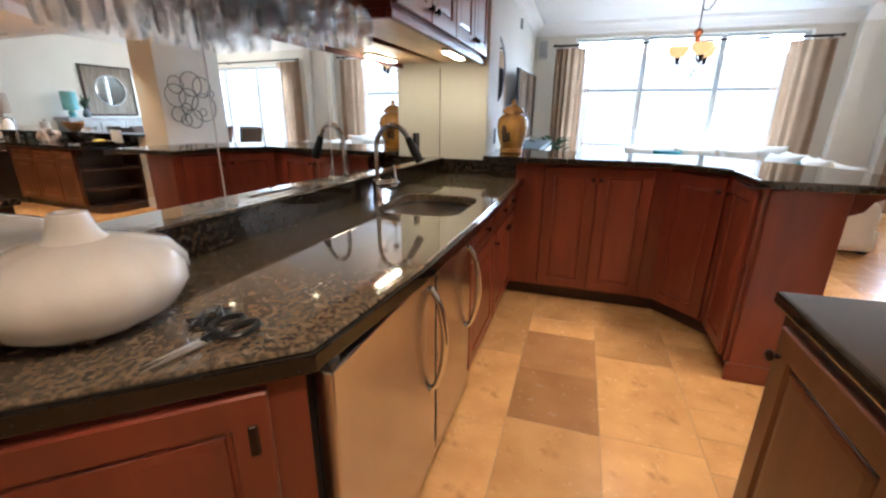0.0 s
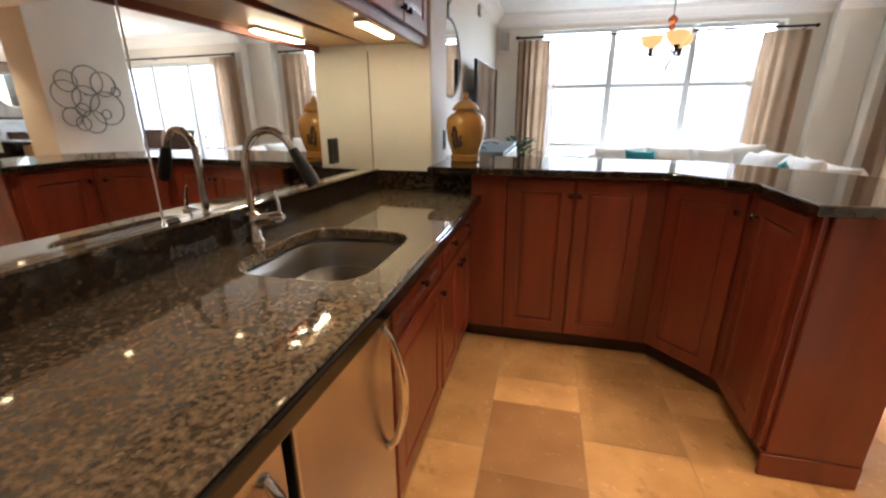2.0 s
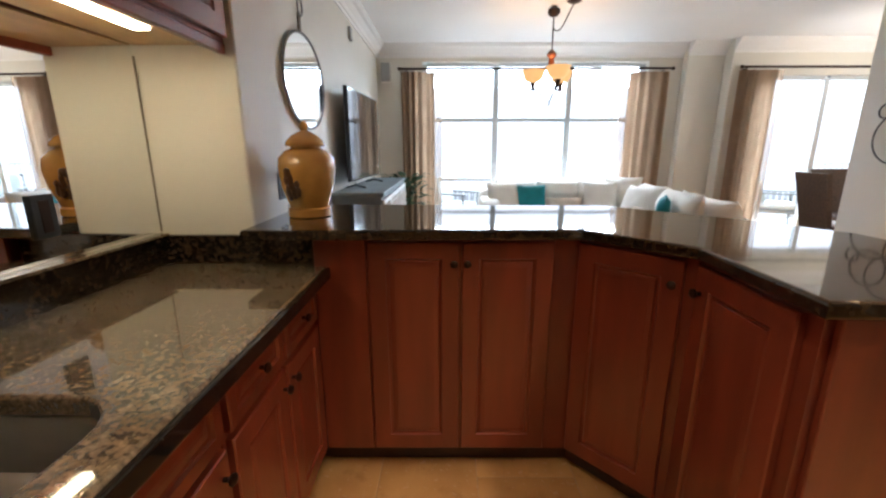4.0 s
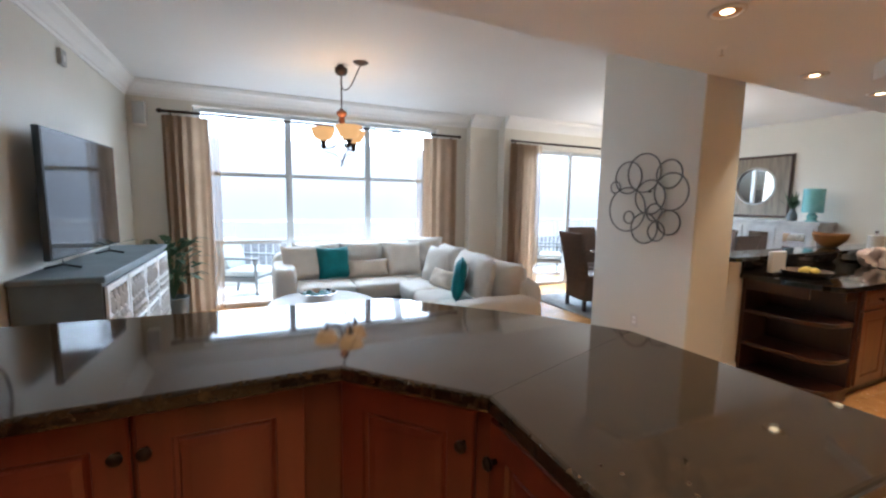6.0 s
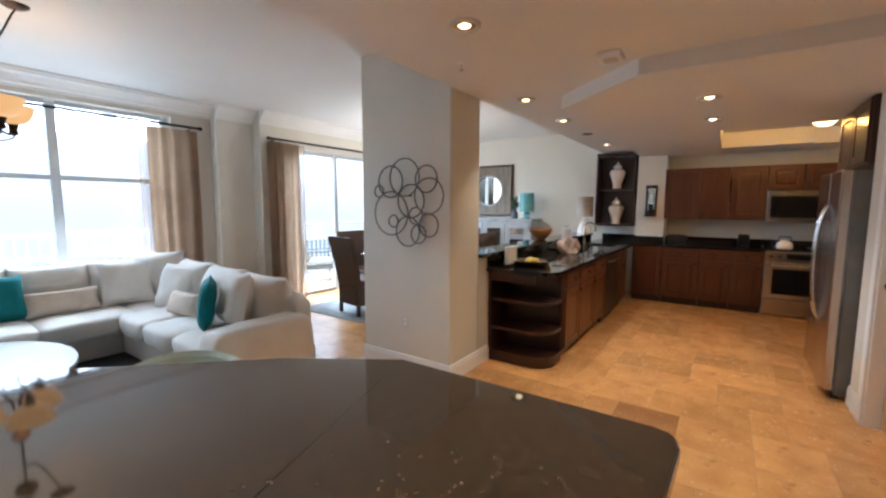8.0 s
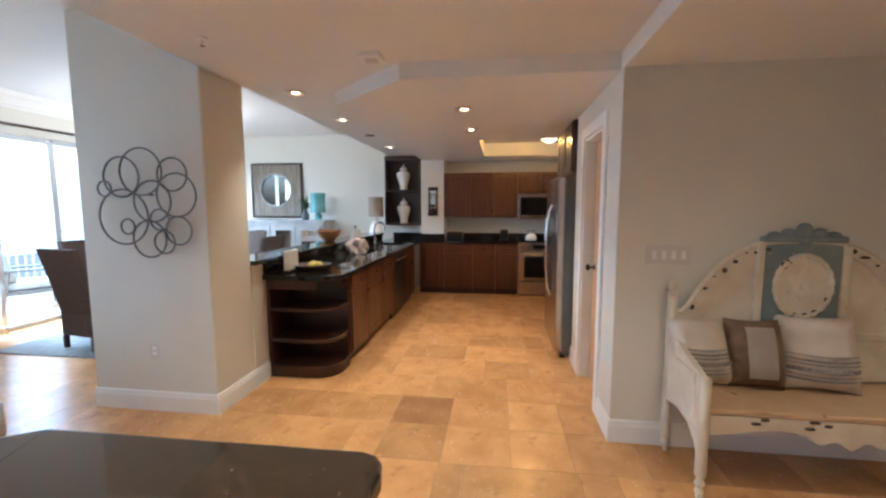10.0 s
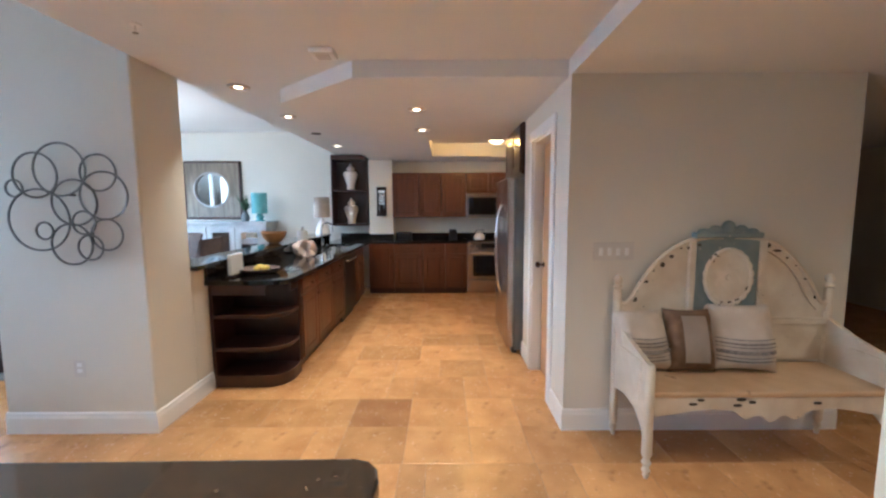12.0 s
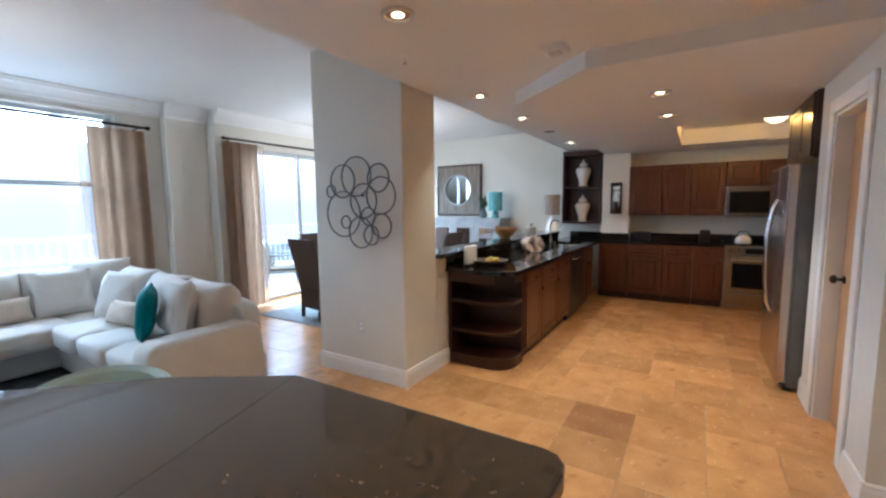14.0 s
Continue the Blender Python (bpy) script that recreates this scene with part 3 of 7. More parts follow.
part("window_sill", box(B(), WX0, 8.60, 0.05, WX1, 8.765, 0.075, 0.005), M["white"], bpy.data.objects["window_1"])

# ---- outside ----
bm = box(B(), -1.5, 8.95, -0.16, 9.5, 10.55, -0.03)
setting("ground_balcony", bm, M["deck"], "pale concrete balcony floor", "balcony")
rail = thing("balcony_railing", "white metal balcony railing with thin upright bars", "railing", (3.0, 10.42, -0.03))
part("top_rail", box(B(), -1.5, 10.38, 1.04, 9.5, 10.46, 1.09, 0.008), M["rail"], rail)
part("bottom_rail", box(B(), -1.5, 10.40, -0.03, 9.5, 10.44, 0.10, 0.005), M["rail"], rail)
bar_me = None
for k in range(92):
    x = -1.45 + k * 0.119
    if bar_me is None:
        bar_me = meshed("baluster", box(B(), -0.009, -0.009, -0.47, 0.009, 0.009, 0.47), M["rail"])
    o = new("baluster", bar_me)
    o.parent = rail
    o.location = (x - 3.0, 0.0, 0.60)
bm = box(B(), -400, 60, -40.2, 400, 800, -40)
setting("water", bm, mat("sea", (0.06, 0.08, 0.085), (0.05, 0.065, 0.07), scale=0.05, rough=0.25), "hazy grey-green sea far below the balcony", "sea")
bm = box(B(), -600, 420, -120, 600, 421, 420)
hz = glow("bright_haze", (1.0, 0.985, 0.975), 0.58)
nt = hz.node_tree
tc, sp, ra = nt.nodes.new("ShaderNodeTexCoord"), nt.nodes.new("ShaderNodeSeparateXYZ"), nt.nodes.new("ShaderNodeMapRange")
nt.links.new(tc.outputs["Object"], sp.inputs[0])
nt.links.new(sp.outputs[2], ra.inputs[0])
ra.interpolation_type = "SMOOTHSTEP"
for i_, v_ in ((1, -10.0), (2, 110.0), (3, 0.50), (4, 1.4)):
    ra.inputs[i_].default_value = v_
nt.links.new(ra.outputs[0], nt.nodes["Principled BSDF"].inputs["Emission Strength"])
setting("backdrop", bm, hz, "bright hazy white sky over the sea", "sky")


# ---- lamps in the ceiling ----
def downlight(x, y, z, watts, cone=98, color=WARM):
    t = thing("downlight", "round white recessed ceiling downlight, lit warm; four of the set added unseen", "ceiling light", (x, y, z), "recessed downlights")
    bm = B()
    tube(bm, [(x + 0.072 * math.cos(a), y + 0.072 * math.sin(a), z - 0.004) for a in [2 * math.pi * k / 28 for k in range(28)]], 0.012, 8, True)
    part("trim_ring", bm, M["fixture"], t, "", True)
    part("reflector", turned(B(), [(0.066, -0.006), (0.064, -0.0035), (0.045, -0.0015)], 24, (x, y, z)), M["reflector"], t, "gold reflector cone")
    part("bulb", turned(B(), [(0.018, -0.012), (0.028, -0.009), (0.031, -0.0062)], 20, (x, y, z)), M["bulb"], t, "glowing bulb face")
    lamp("downlight_lamp", "SPOT", (x, y, z - 0.03), watts, color, 0.025, (x, y, 0), cone)


for x, y, watts, cone in CANS:
    downlight(x, y, H_MAIN, watts, cone)
for x, y, watts, cone in CANS_LOW:
    downlight(x, y, H_LOW, watts, cone, WARM if x > 4 else (1.0, 0.70, 0.42))

# ---- wet bar ----
def mx_(y):
    """Plane of the mirrored wall, which runs slightly askew."""
    return -0.705 + 0.04 * (y - 2.5)


CT = [(-0.075, 1.155), (-0.035, 1.62), (-0.018, 2.2), (-0.012, 3.655), (-0.655, 3.655), (-0.78, 0.55)]
t = thing("worktop", "polished dark brown speckled granite wet bar counter", "counter", (-0.35, 2.2, 0.87))
bm = holed(CT, rrect(-0.53, 2.24, -0.12, 2.74, 0.11)[::-1], 0.872, 0.91)
es = [e for e in bm.edges if all(abs(v.co.z - 0.91) < 1e-4 for v in e.verts) and len(e.link_faces) == 2 and e.calc_face_angle(0) > 1.0]
bmesh.ops.bevel(bm, geom=es, offset=0.008, segments=3, affect="EDGES", profile=0.5)
part("slab", bm, M["granite"], t)
front = [CT[5]] + CT[:4]
rim = []
for i, (x, y) in enumerate(front):
    a, b = front[max(0, i - 1)], front[min(len(front) - 1, i + 1)]
    n = math.dist(a, b)
    rim.append((x + 0.016 * (b[1] - a[1]) / n, y - 0.016 * (b[0] - a[0]) / n))
# edge strip coloured near-black: the shade on the counter's front face
part("edge", prism(B(), front + rim[::-1], 0.862, 0.906, 0.006, 3), M["granite3"], t, "rounded granite edge, its front shade put into a near-black colour")
sp = thing("backsplash", "dark granite upstand with a ledge below the mirror", "backsplash", (-0.70, 2.0, 0.91))
part("upstand", prism(B(), [(mx_(0.56) + 0.002, 0.56), (mx_(0.56) + 0.03, 0.56), (mx_(3.63) + 0.03, 3.63), (mx_(3.63) + 0.002, 3.63)], 0.9102, 1.02), M["granite2"], sp)
part("end_upstand", box(B(), -0.655, 3.6302, 0.9102, -0.058, 3.658, 1.0195, 0.004), M["granite2"], sp)
part("sill", prism(B(), [(mx_(0.56) + 0.002, 0.56), (mx_(0.56) + 0.045, 0.56), (mx_(3.63) + 0.045, 3.63), (mx_(3.63) + 0.002, 3.63)], 1.0201, 1.03, 0.002, 1), M["granite"], sp, "narrow polished ledge")

mir = thing("wall_mirror", "large mirror panels covering the wall behind the bar", "mirror", (-0.71, 2.0, 1.03))
for a, b in [(0.55, 1.647), (1.653, 2.257), (2.263, 3.650)]:
    part("pane", prism(B(), [(mx_(a) - 0.005, a), (mx_(a), a), (mx_(b), b), (mx_(b) - 0.005, b)], 1.031, 2.28), M["mirror"], mir)
part("edge_strip", box(B(), mx_(3.65) - 0.004, 3.6505, 1.031, mx_(3.65) + 0.003, 3.6545, 1.66), M["weathered"], mir, "thin brown edge strip")
for y in (1.65, 2.26):
    part("joint", box(B(), mx_(y) - 0.004, y - 0.0028, 1.031, mx_(y) + 0.0008, y + 0.0028, 2.28), M["fixture"], mir, "pale bevelled joint")
op = thing("outlet_plate", "small black outlet plate on the mirror", "outlet", (mx_(3.21), 3.21, 1.10), "outlets")
part("plate", box(B(), mx_(3.18) - 0.002, 3.18, 1.10, mx_(3.25) + 0.008, 3.25, 1.22, 0.002), M["black"], op)
part("socket", box(B(), mx_(3.25) + 0.0081, 3.20, 1.115, mx_(3.25) + 0.011, 3.23, 1.205, 0.001), M["bronze"], op)
op = thing("outlet_plate", "small black outlet plate on the wall stub", "outlet", (-0.30, 3.95, 1.12), "outlets")
part("plate", box(B(), -0.30, 3.92, 1.12, -0.294, 3.99, 1.24, 0.002), M["black"], op)
part("socket", box(B(), -0.294, 3.94, 1.135, -0.290, 3.97, 1.225, 0.001), M["bronze"], op)

# base units
FX = -0.075


def base_unit(y0, y1, doors, drawers, label):
    u = thing("base_cabinet", label, "cabinet", (-0.4, (y0 + y1) / 2, 0), "wet bar base cabinets")
    part("body", box(B(), -0.63, y0, 0.10, FX, y1, 0.70, 0.002), M["cherry"], u)
    part("top_rail", box(B(), FX - 0.03, y0, 0.7002, FX, y1, 0.868, 0.002), M["cherry"], u)
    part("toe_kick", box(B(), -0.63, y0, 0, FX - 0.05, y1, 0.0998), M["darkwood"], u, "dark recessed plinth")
    n = doors
    w = (y1 - y0 - 0.012 * (n + 1)) / n
    for k in range(n):
        a = y0 + 0.012 + k * (w + 0.012)
        if drawers:
            d = part("drawer_front", shifted(door_bm(w, 0.15, rail=0.035), rot(FX + 0.001, a, 0.70, 90)), M["cherry"], u)
            part("knob", shifted(knob_bm(), rot(FX + 0.001, a, 0.70, 90) @ pose(w / 2, -0.02, 0.075)), M["bronze"], d, "dark bronze knob", True)
        door(u, w, 0.565 if drawers else 0.73, rot(FX + 0.001, a, 0.115, 90), M["cherry"], (w - 0.03 if k % 2 == 0 else 0.03, 0.51))


base_unit(2.302, 2.90, 1, True, "cherry-stained base cabinet under the bar sink")
base_unit(2.905, 3.59, 2, True, "cherry-stained base cabinet in the bar corner")


def cooler(y0, y1, label):
    c = thing("undercounter_fridge", label, "refrigerator", (-0.4, (y0 + y1) / 2, 0), "undercounter refrigerators")
    part("case", box(B(), -0.68, y0, 0.02, FX - 0.03, y1, 0.845, 0.004), M["black"], c, "black cabinet case")
    d = part("door", box(B(), FX - 0.028, y0 + 0.022, 0.06, FX + 0.022, y1 - 0.004, 0.842, 0.006, 2), M["steel"], c, "brushed stainless steel door")
    h = []
    for k in range(15):
        a = k / 14
        h.append((FX + 0.022 + 0.052 * math.sin(math.pi * a) ** 0.6, y1 - 0.055, 0.40 + 0.39 * a))
    bm = tube(B(), h, [0.010 + 0.004 * math.sin(math.pi * k / 14) for k in range(15)], 12)
    part("handle", bm, M["chrome"], d, "curved bright metal bow handle", True)
    for z in (0.405, 0.785):
        part("mount", shifted(turned(B(), [(0.014, 0), (0.014, 0.006)], 14), pose(FX + 0.022, y1 - 0.055, z, 0, 90)), M["chrome"], d, "", True)
    part("hinge", box(B(), FX - 0.01, y0 + 0.02, 0.842, FX + 0.02, y0 + 0.06, 0.862, 0.003), M["black"], c)
    part("grille", box(B(), -0.6, y0 + 0.01, 0.0, FX - 0.03, y1 - 0.01, 0.055, 0.003), M["black"], c)


cooler(1.158, 1.808, "stainless steel undercounter refrigerator with bow handle")
cooler(1.812, 2.298, "narrow stainless steel undercounter wine cooler")

# angled end cabinet
u = thing("angled_cabinet", "cherry-stained angled cabinet at the bar's end", "cabinet", (-0.4, 1.0, 0))
P0, P1 = (-0.092, 1.150), (-0.70, 0.62)
bm = prism(B(), [P0, (-0.40, 1.152), (-0.70, 1.152), P1], 0.10, 0.868)
part("body", bm, M["cherry"], u)
part("toe_kick", prism(B(), [(-0.14, 1.15), (-0.68, 1.15), (-0.68, 0.70)], 0, 0.10), M["darkwood"], u, "dark recessed plinth")
L = math.dist(P0, P1)
mm = rot(P1[0] + 0.001, P1[1] - 0.001, 0.115, math.degrees(math.atan2(P0[1] - P1[1], P0[0] - P1[0])))
door(u, L - 0.14, 0.73, mm @ pose(0.07, 0, 0), M["cherry"], None)
part("pull", shifted(box(B(), L - 0.11, -0.028, 0.60, L - 0.092, -0.02, 0.67, 0.004), mm), M["bronze"], u, "oval dark bronze pull")

# sink and tap
s = thing("bar_sink", "undermounted stainless steel bar sink", "sink", (-0.33, 2.49, 0.70))
bm = B()
rings = []
for off, z in [(-0.012, 0.871), (-0.012, 0.862), (-0.004, 0.855), (0.012, 0.76), (0.05, 0.735), (0.12, 0.730)]:
    rings.append([bm.verts.new((x, y, z)) for x, y in rrect(-0.53 + off, 2.24 + off, -0.12 - off, 2.74 - off, max(0.02, 0.12 - off * 0.6))])
for a, b in zip(rings, rings[1:]):
    n = len(a)
    for i in range(n):
        bm.faces.new((a[i], a[(i + 1) % n], b[(i + 1) % n], b[i]))
bm.faces.new(rings[-1])
bmesh.ops.solidify(bm, geom=bm.faces[:], thickness=0.002)
part("basin", bm, M["sinksteel"], s, "", True)
part("drain", turned(B(), [(0.04, 0.7335), (0.04, 0.737), (0.03, 0.738)], 20, (-0.33, 2.5, 0)), M["chrome"], s, "round drain", True)
f = thing("bar_tap", "chrome gooseneck tap with a dark pull-down head", "tap", (-0.605, 2.50, 0.91))
X, Y = -0.610, 2.50
part("base", turned(B(), [(0.030, 0.91), (0.030, 0.918), (0.024, 0.925), (0.022, 0.985), (0.026, 0.99), (0.024, 1.01), (0.012, 1.02)], 20, (X, Y, 0)), M["chrome"], f, "", True)
pts = [(X, Y, 1.01 + 0.0235 * k) for k in range(8)]
pts += [(X + 0.085 - 0.085 * math.cos(a), Y + 0.01 * a, 1.175 + 0.105 * math.sin(a)) for a in [math.pi * 0.85 * k / 14 for k in range(1, 15)]]
part("neck", tube(B(), pts, 0.0125, 12), M["chrome"], f, "arched chrome neck", True)
e = Vector(pts[-1])
dv = (Vector(pts[-1]) - Vector(pts[-2])).normalized()
part("spray_head", tube(B(), [e, e + dv * 0.02, e + dv * 0.09, e + dv * 0.13], [0.015, 0.018, 0.023, 0.022], 14), M["black"], f, "dark pull-down spray head", True)
part("lever", tube(B(), [(X + 0.005, Y + 0.004, 0.985), (X + 0.05, Y + 0.006, 0.993), (X + 0.095, Y + 0.008, 1.002), (X + 0.112, Y + 0.008, 1.006)], [0.020, 0.021, 0.019, 0.010], 14), M["chrome"], f, "side valve body", True)
part("handle", tube(B(), [(X + 0.100, Y + 0.008, 1.012), (X + 0.096, Y + 0.010, 1.05), (X + 0.086, Y + 0.012, 1.090)], [0.007, 0.0055, 0.0045], 10), M["chrome"], f, "slim upright lever", True)

# upper cabinet
UX = -0.335
u = thing("upper_cabinet", "cherry-stained wall cabinet with paired doors", "cabinet", (-0.5, 2.9, 1.665), "wet bar wall cabinets")
part("body", box(B(), -0.655, 2.12, 1.70, UX, 3.655, 2.395, 0.002), M["cherry"], u)
part("light_rail", box(B(), UX - 0.02, 2.12, 1.665, UX + 0.004, 3.655, 1.70, 0.004), M["cherry"], u, "moulded rail under the doors")
part("side_rail", box(B(), -0.66, 2.12, 1.665, UX - 0.0202, 2.14, 1.6998, 0.003), M["cherry"], u)
n, w = 4, (3.655 - 2.12 - 0.05) / 4
for k in range(n):
    a = 2.13 + k * (w + 0.01)
    door(u, w, 0.66, rot(UX + 0.001, a, 1.715, 90), M["cherry"], (w - 0.03 if k % 2 == 0 else 0.03, 0.05))
part("underside", box(B(), -0.653, 2.1402, 1.695, UX - 0.0205, 3.652, 1.6998), M["maple"], u, "pale golden underside")
for y in (3.22,):
    l = thing("under_cabinet_light", "glowing under-cabinet strip light in white housing", "light", (-0.45, y, 1.69), "under-cabinet lights")
    part("housing", box(B(), -0.455, y - 0.17, 1.680, -0.40, y + 0.17, 1.6948, 0.003), M["fixture"], l)
    part("diffuser", box(B(), -0.450, y - 0.16, 1.672, -0.405, y + 0.16, 1.6798, 0.002), M["striplight"], l, "glowing diffuser")
# rack cabinet with hanging glasses
u = thing("glass_rack_cabinet", "cherry-stained wall cabinet over the glass rack", "cabinet", (-0.5, 1.5, 1.9), "wet bar wall cabinets")
part("body", box(B(), -0.71, 1.36, 1.80, UX, 2.118, 2.29, 0.002), M["cherry"], u)
rk = []
for k in range(4):
    x = -0.665 + k * 0.100
    rk.append(part("rail", box(B(), x, 1.36, 1.765, x + 0.022, 2.118, 1.7998, 0.002), M["darkwood"], u, "dark rack rail"))
g = thing("wine_glass", "clear stemmed wine glass hanging upside down", "glass", (0, 0, 0), "hanging wine glasses")
gm = B()
prof = [(0.036, 0.0), (0.037, -0.003), (0.006, -0.008), (0.0045, -0.03), (0.0045, -0.075), (0.012, -0.086), (0.034, -0.105), (0.044, -0.138), (0.042, -0.175), (0.036, -0.205)]
inner = [(0.0345, -0.205), (0.0405, -0.175), (0.0425, -0.138), (0.0325, -0.108), (0.010, -0.090), (0.001, -0.088)]
turned(gm, prof + inner, 18)
gme = meshed("wine_glass_body", gm, M["clearglass"], True)
bpy.data.objects.remove(g)
rs = random.Random(4)
for i in range(3):
    for k in range(6):
        o = new("wine_glass", gme)
        o.matrix_basis = pose(-0.604 + i * 0.100, 1.44 + k * 0.115 + rs.uniform(-0.012, 0.012), 1.7652, 0, 0, rs.uniform(0, 90))
        tagged(o, "clear stemmed wine glass hanging upside down", "glass", "hanging wine glasses")

# pot and scissors on the counter
VX, VY, VZ = -0.555, 1.095, 0.9102
vs_ = thing("gourd_vase", "glossy white squat lobed ceramic vase with short neck", "vase", (VX, VY, VZ))
bm = turned(B(), [(0.07, 0.0), (0.11, 0.006), (0.16, 0.04), (0.186, 0.085), (0.183, 0.12), (0.155, 0.155), (0.10, 0.173), (0.058, 0.182), (0.02, 0.184)], 64)
for v in bm.verts:
    a = math.atan2(v.co.y, v.co.x)
    if math.hypot(v.co.x, v.co.y) > 0.06:
        k = 1 - 0.035 * abs(math.cos(a * 4)) ** 6
        v.co.x, v.co.y = v.co.x * k, v.co.y * k
part("body", shifted(bm, pose(VX, VY, VZ)), M["ceramic"], vs_, "lobed pumpkin-shaped body", True)
part("neck", turned(B(), [(0.057, 0.181), (0.046, 0.190), (0.040, 0.203), (0.034, 0.224), (0.031, 0.234), (0.022, 0.236), (0.018, 0.21), (0.016, 0.19)], 40, (VX, VY, VZ)), M["ceramic"], vs_, "short tapering neck", True)
sc = thing("scissors", "black-handled kitchen scissors lying on the counter", "scissors", (-0.275, 1.085, 0.911), rz=79)
bm = prism(B(), [(-0.10, -0.004), (0.02, -0.012), (0.035, 0.0), (0.02, 0.008)], 0.003, 0.006)
part("blade", shifted(bm, sc.matrix_basis), M["sinksteel"], sc, "bright pointed blade")
bm = prism(B(), [(-0.095, 0.002), (0.02, -0.006), (0.035, 0.006), (0.02, 0.013)], 0.0065, 0.009)
part("blade", shifted(bm, sc.matrix_basis @ pose(0, 0, 0, 0, 0, -3)), M["sinksteel"], sc, "bright pointed blade")
for s_, rr in ((1, 0.024), (-1, 0.021)):
    c = Vector((0.078, s_ * 0.023, 0.008))
    ring = [(c.x + 0.036 * math.cos(a), c.y + rr * math.sin(a), 0.009) for a in [2 * math.pi * k / 22 for k in range(22)]]
    bm = tube(B(), ring, 0.0065, 8, True)
    tube(bm, [(0.012, -s_ * 0.004, 0.008), (0.032, s_ * 0.004, 0.009), (0.052, s_ * 0.014, 0.009)], [0.008, 0.008, 0.006], 8)
    part("handle", shifted(bm, sc.matrix_basis), M["black"], sc, "black plastic finger loop", True)

rs = random.Random(3)
pts = [(-0.355 + 0.030 * math.cos(1.9 * k) + 0.02 * rs.random(), 1.165 + 0.045 * math.sin(1.3 * k) + 0.02 * rs.random(), 0.9145 + 0.004 * (k % 3)) for k in range(18)]
solid("cord", tube(B(), pts, 0.003, 6), M["black"], "tangled black cord lying beside the scissors", "cord", smooth=True)

# counter across the aisle
t = thing("aisle_counter", "dark granite counter on a cherry-stained cabinet", "counter", (1.2, 0.5, 0))
part("top", prism(B(), [(0.86, -1.5), (1.498, -1.5), (1.498, 1.80), (0.88, 1.77)], 0.872, 0.91, 0.008), M["granite2"], t)
b_ = part("body", box(B(), 0.90, -1.5, 0.10, 1.498, 1.745, 0.872, 0.003), M["cherry2"], t)
part("toe_kick", box(B(), 0.95, -1.5, 0, 1.498, 1.72, 0.10), M["darkwood"], t, "dark recessed plinth")
for k in range(3):
    door(t, 0.47, 0.73, rot(0.899, 1.70 - k * 0.49, 0.115, -90), M["cherry2"], (0.03, 0.66))

# ---- raised bar ----
BAR = [(-0.29, 3.52), (0.93, 3.535), (1.18, 3.262), (1.16, 2.82), (1.80, 2.797), (1.825, 2.82), (1.842, 3.475), (1.64, 3.74), (1.24, 4.17), (1.12, 4.215), (-0.565, 4.26), (-0.565, 4.025), (-0.295, 4.025)]
bar = thing("bar_counter", "raised bar of cherry-stained panelled cabinets, angled plan", "bar counter", (0.7, 3.6, 0))
bm = prism(B(), [(-0.04, 3.60), (0.945, 3.60), (1.215, 3.305), (1.205, 2.865), (1.53, 2.865), (1.53, 3.42), (1.02, 3.90), (-0.29, 3.93), (-0.29, 3.665), (-0.04, 3.665)], 0.10, 1.02)
part("body", bm, M["cherry"], bar)
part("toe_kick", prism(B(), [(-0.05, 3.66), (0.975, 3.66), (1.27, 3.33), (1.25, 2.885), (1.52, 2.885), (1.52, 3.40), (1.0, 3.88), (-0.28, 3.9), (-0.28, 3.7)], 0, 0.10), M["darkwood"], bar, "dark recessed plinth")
# doors: two on the straight run, one on the slant, one on the return
door(bar, 0.345, 0.89, rot(0.148, 3.599, 0.115, 0), M["cherry"], (0.325, 0.81))
door(bar, 0.345, 0.89, rot(0.503, 3.599, 0.115, 0), M["cherry"], (0.02, 0.81))
ang = math.degrees(math.atan2(3.305 - 3.60, 1.215 - 0.945))
door(bar, 0.36, 0.89, rot(0.9505, 3.5925, 0.115, ang), M["cherry"], (0.335, 0.81))
door(bar, 0.37, 0.89, rot(1.2125, 3.272, 0.115, -91.3), M["cherry"], (0.03, 0.81))
part("end_panel", box(B(), 1.225, 2.846, 0.10, 1.53, 2.864, 1.02, 0.003), M["cherry"], bar, "plain cherry end panel")
part("end_base", box(B(), 1.21, 2.840, 0.0, 1.53, 2.858, 0.10, 0.003), M["cherry"], bar)
part("filler", box(B(), -0.055, 3.585, 0.11, 0.14, 3.599, 1.02, 0.002), M["cherry"], bar, "plain cherry filler panel")
for x, y, a in [(1.53, 3.1, 0), (1.30, 3.645, 46), (0.55, 3.91, 90)]:
    prof = [(0, 1.0), (0.24, 1.0), (0.24, 0.95), (0.20, 0.93), (0.17, 0.88), (0.10, 0.85), (0.075, 0.78), (0.07, 0.72), (0, 0.70)]
    bm = B()
    lo = [bm.verts.new((px, -0.03, pz)) for px, pz in prof]
    hi = [bm.verts.new((px, 0.03, pz)) for px, pz in prof]
    n = len(prof)
    bm.faces.new(lo)
    bm.faces.new(hi[::-1])
    for i in range(n):
        bm.faces.new((lo[i], hi[i], hi[(i + 1) % n], lo[(i + 1) % n]))
    part("corbel", shifted(bm, rot(x, y, 0.019, a)), M["cherry"], bar, "scrolled bracket under the overhang")
top = thing("worktop", "polished dark brown granite bar top with rounded edge", "bar top", (0.7, 3.6, 1.02))
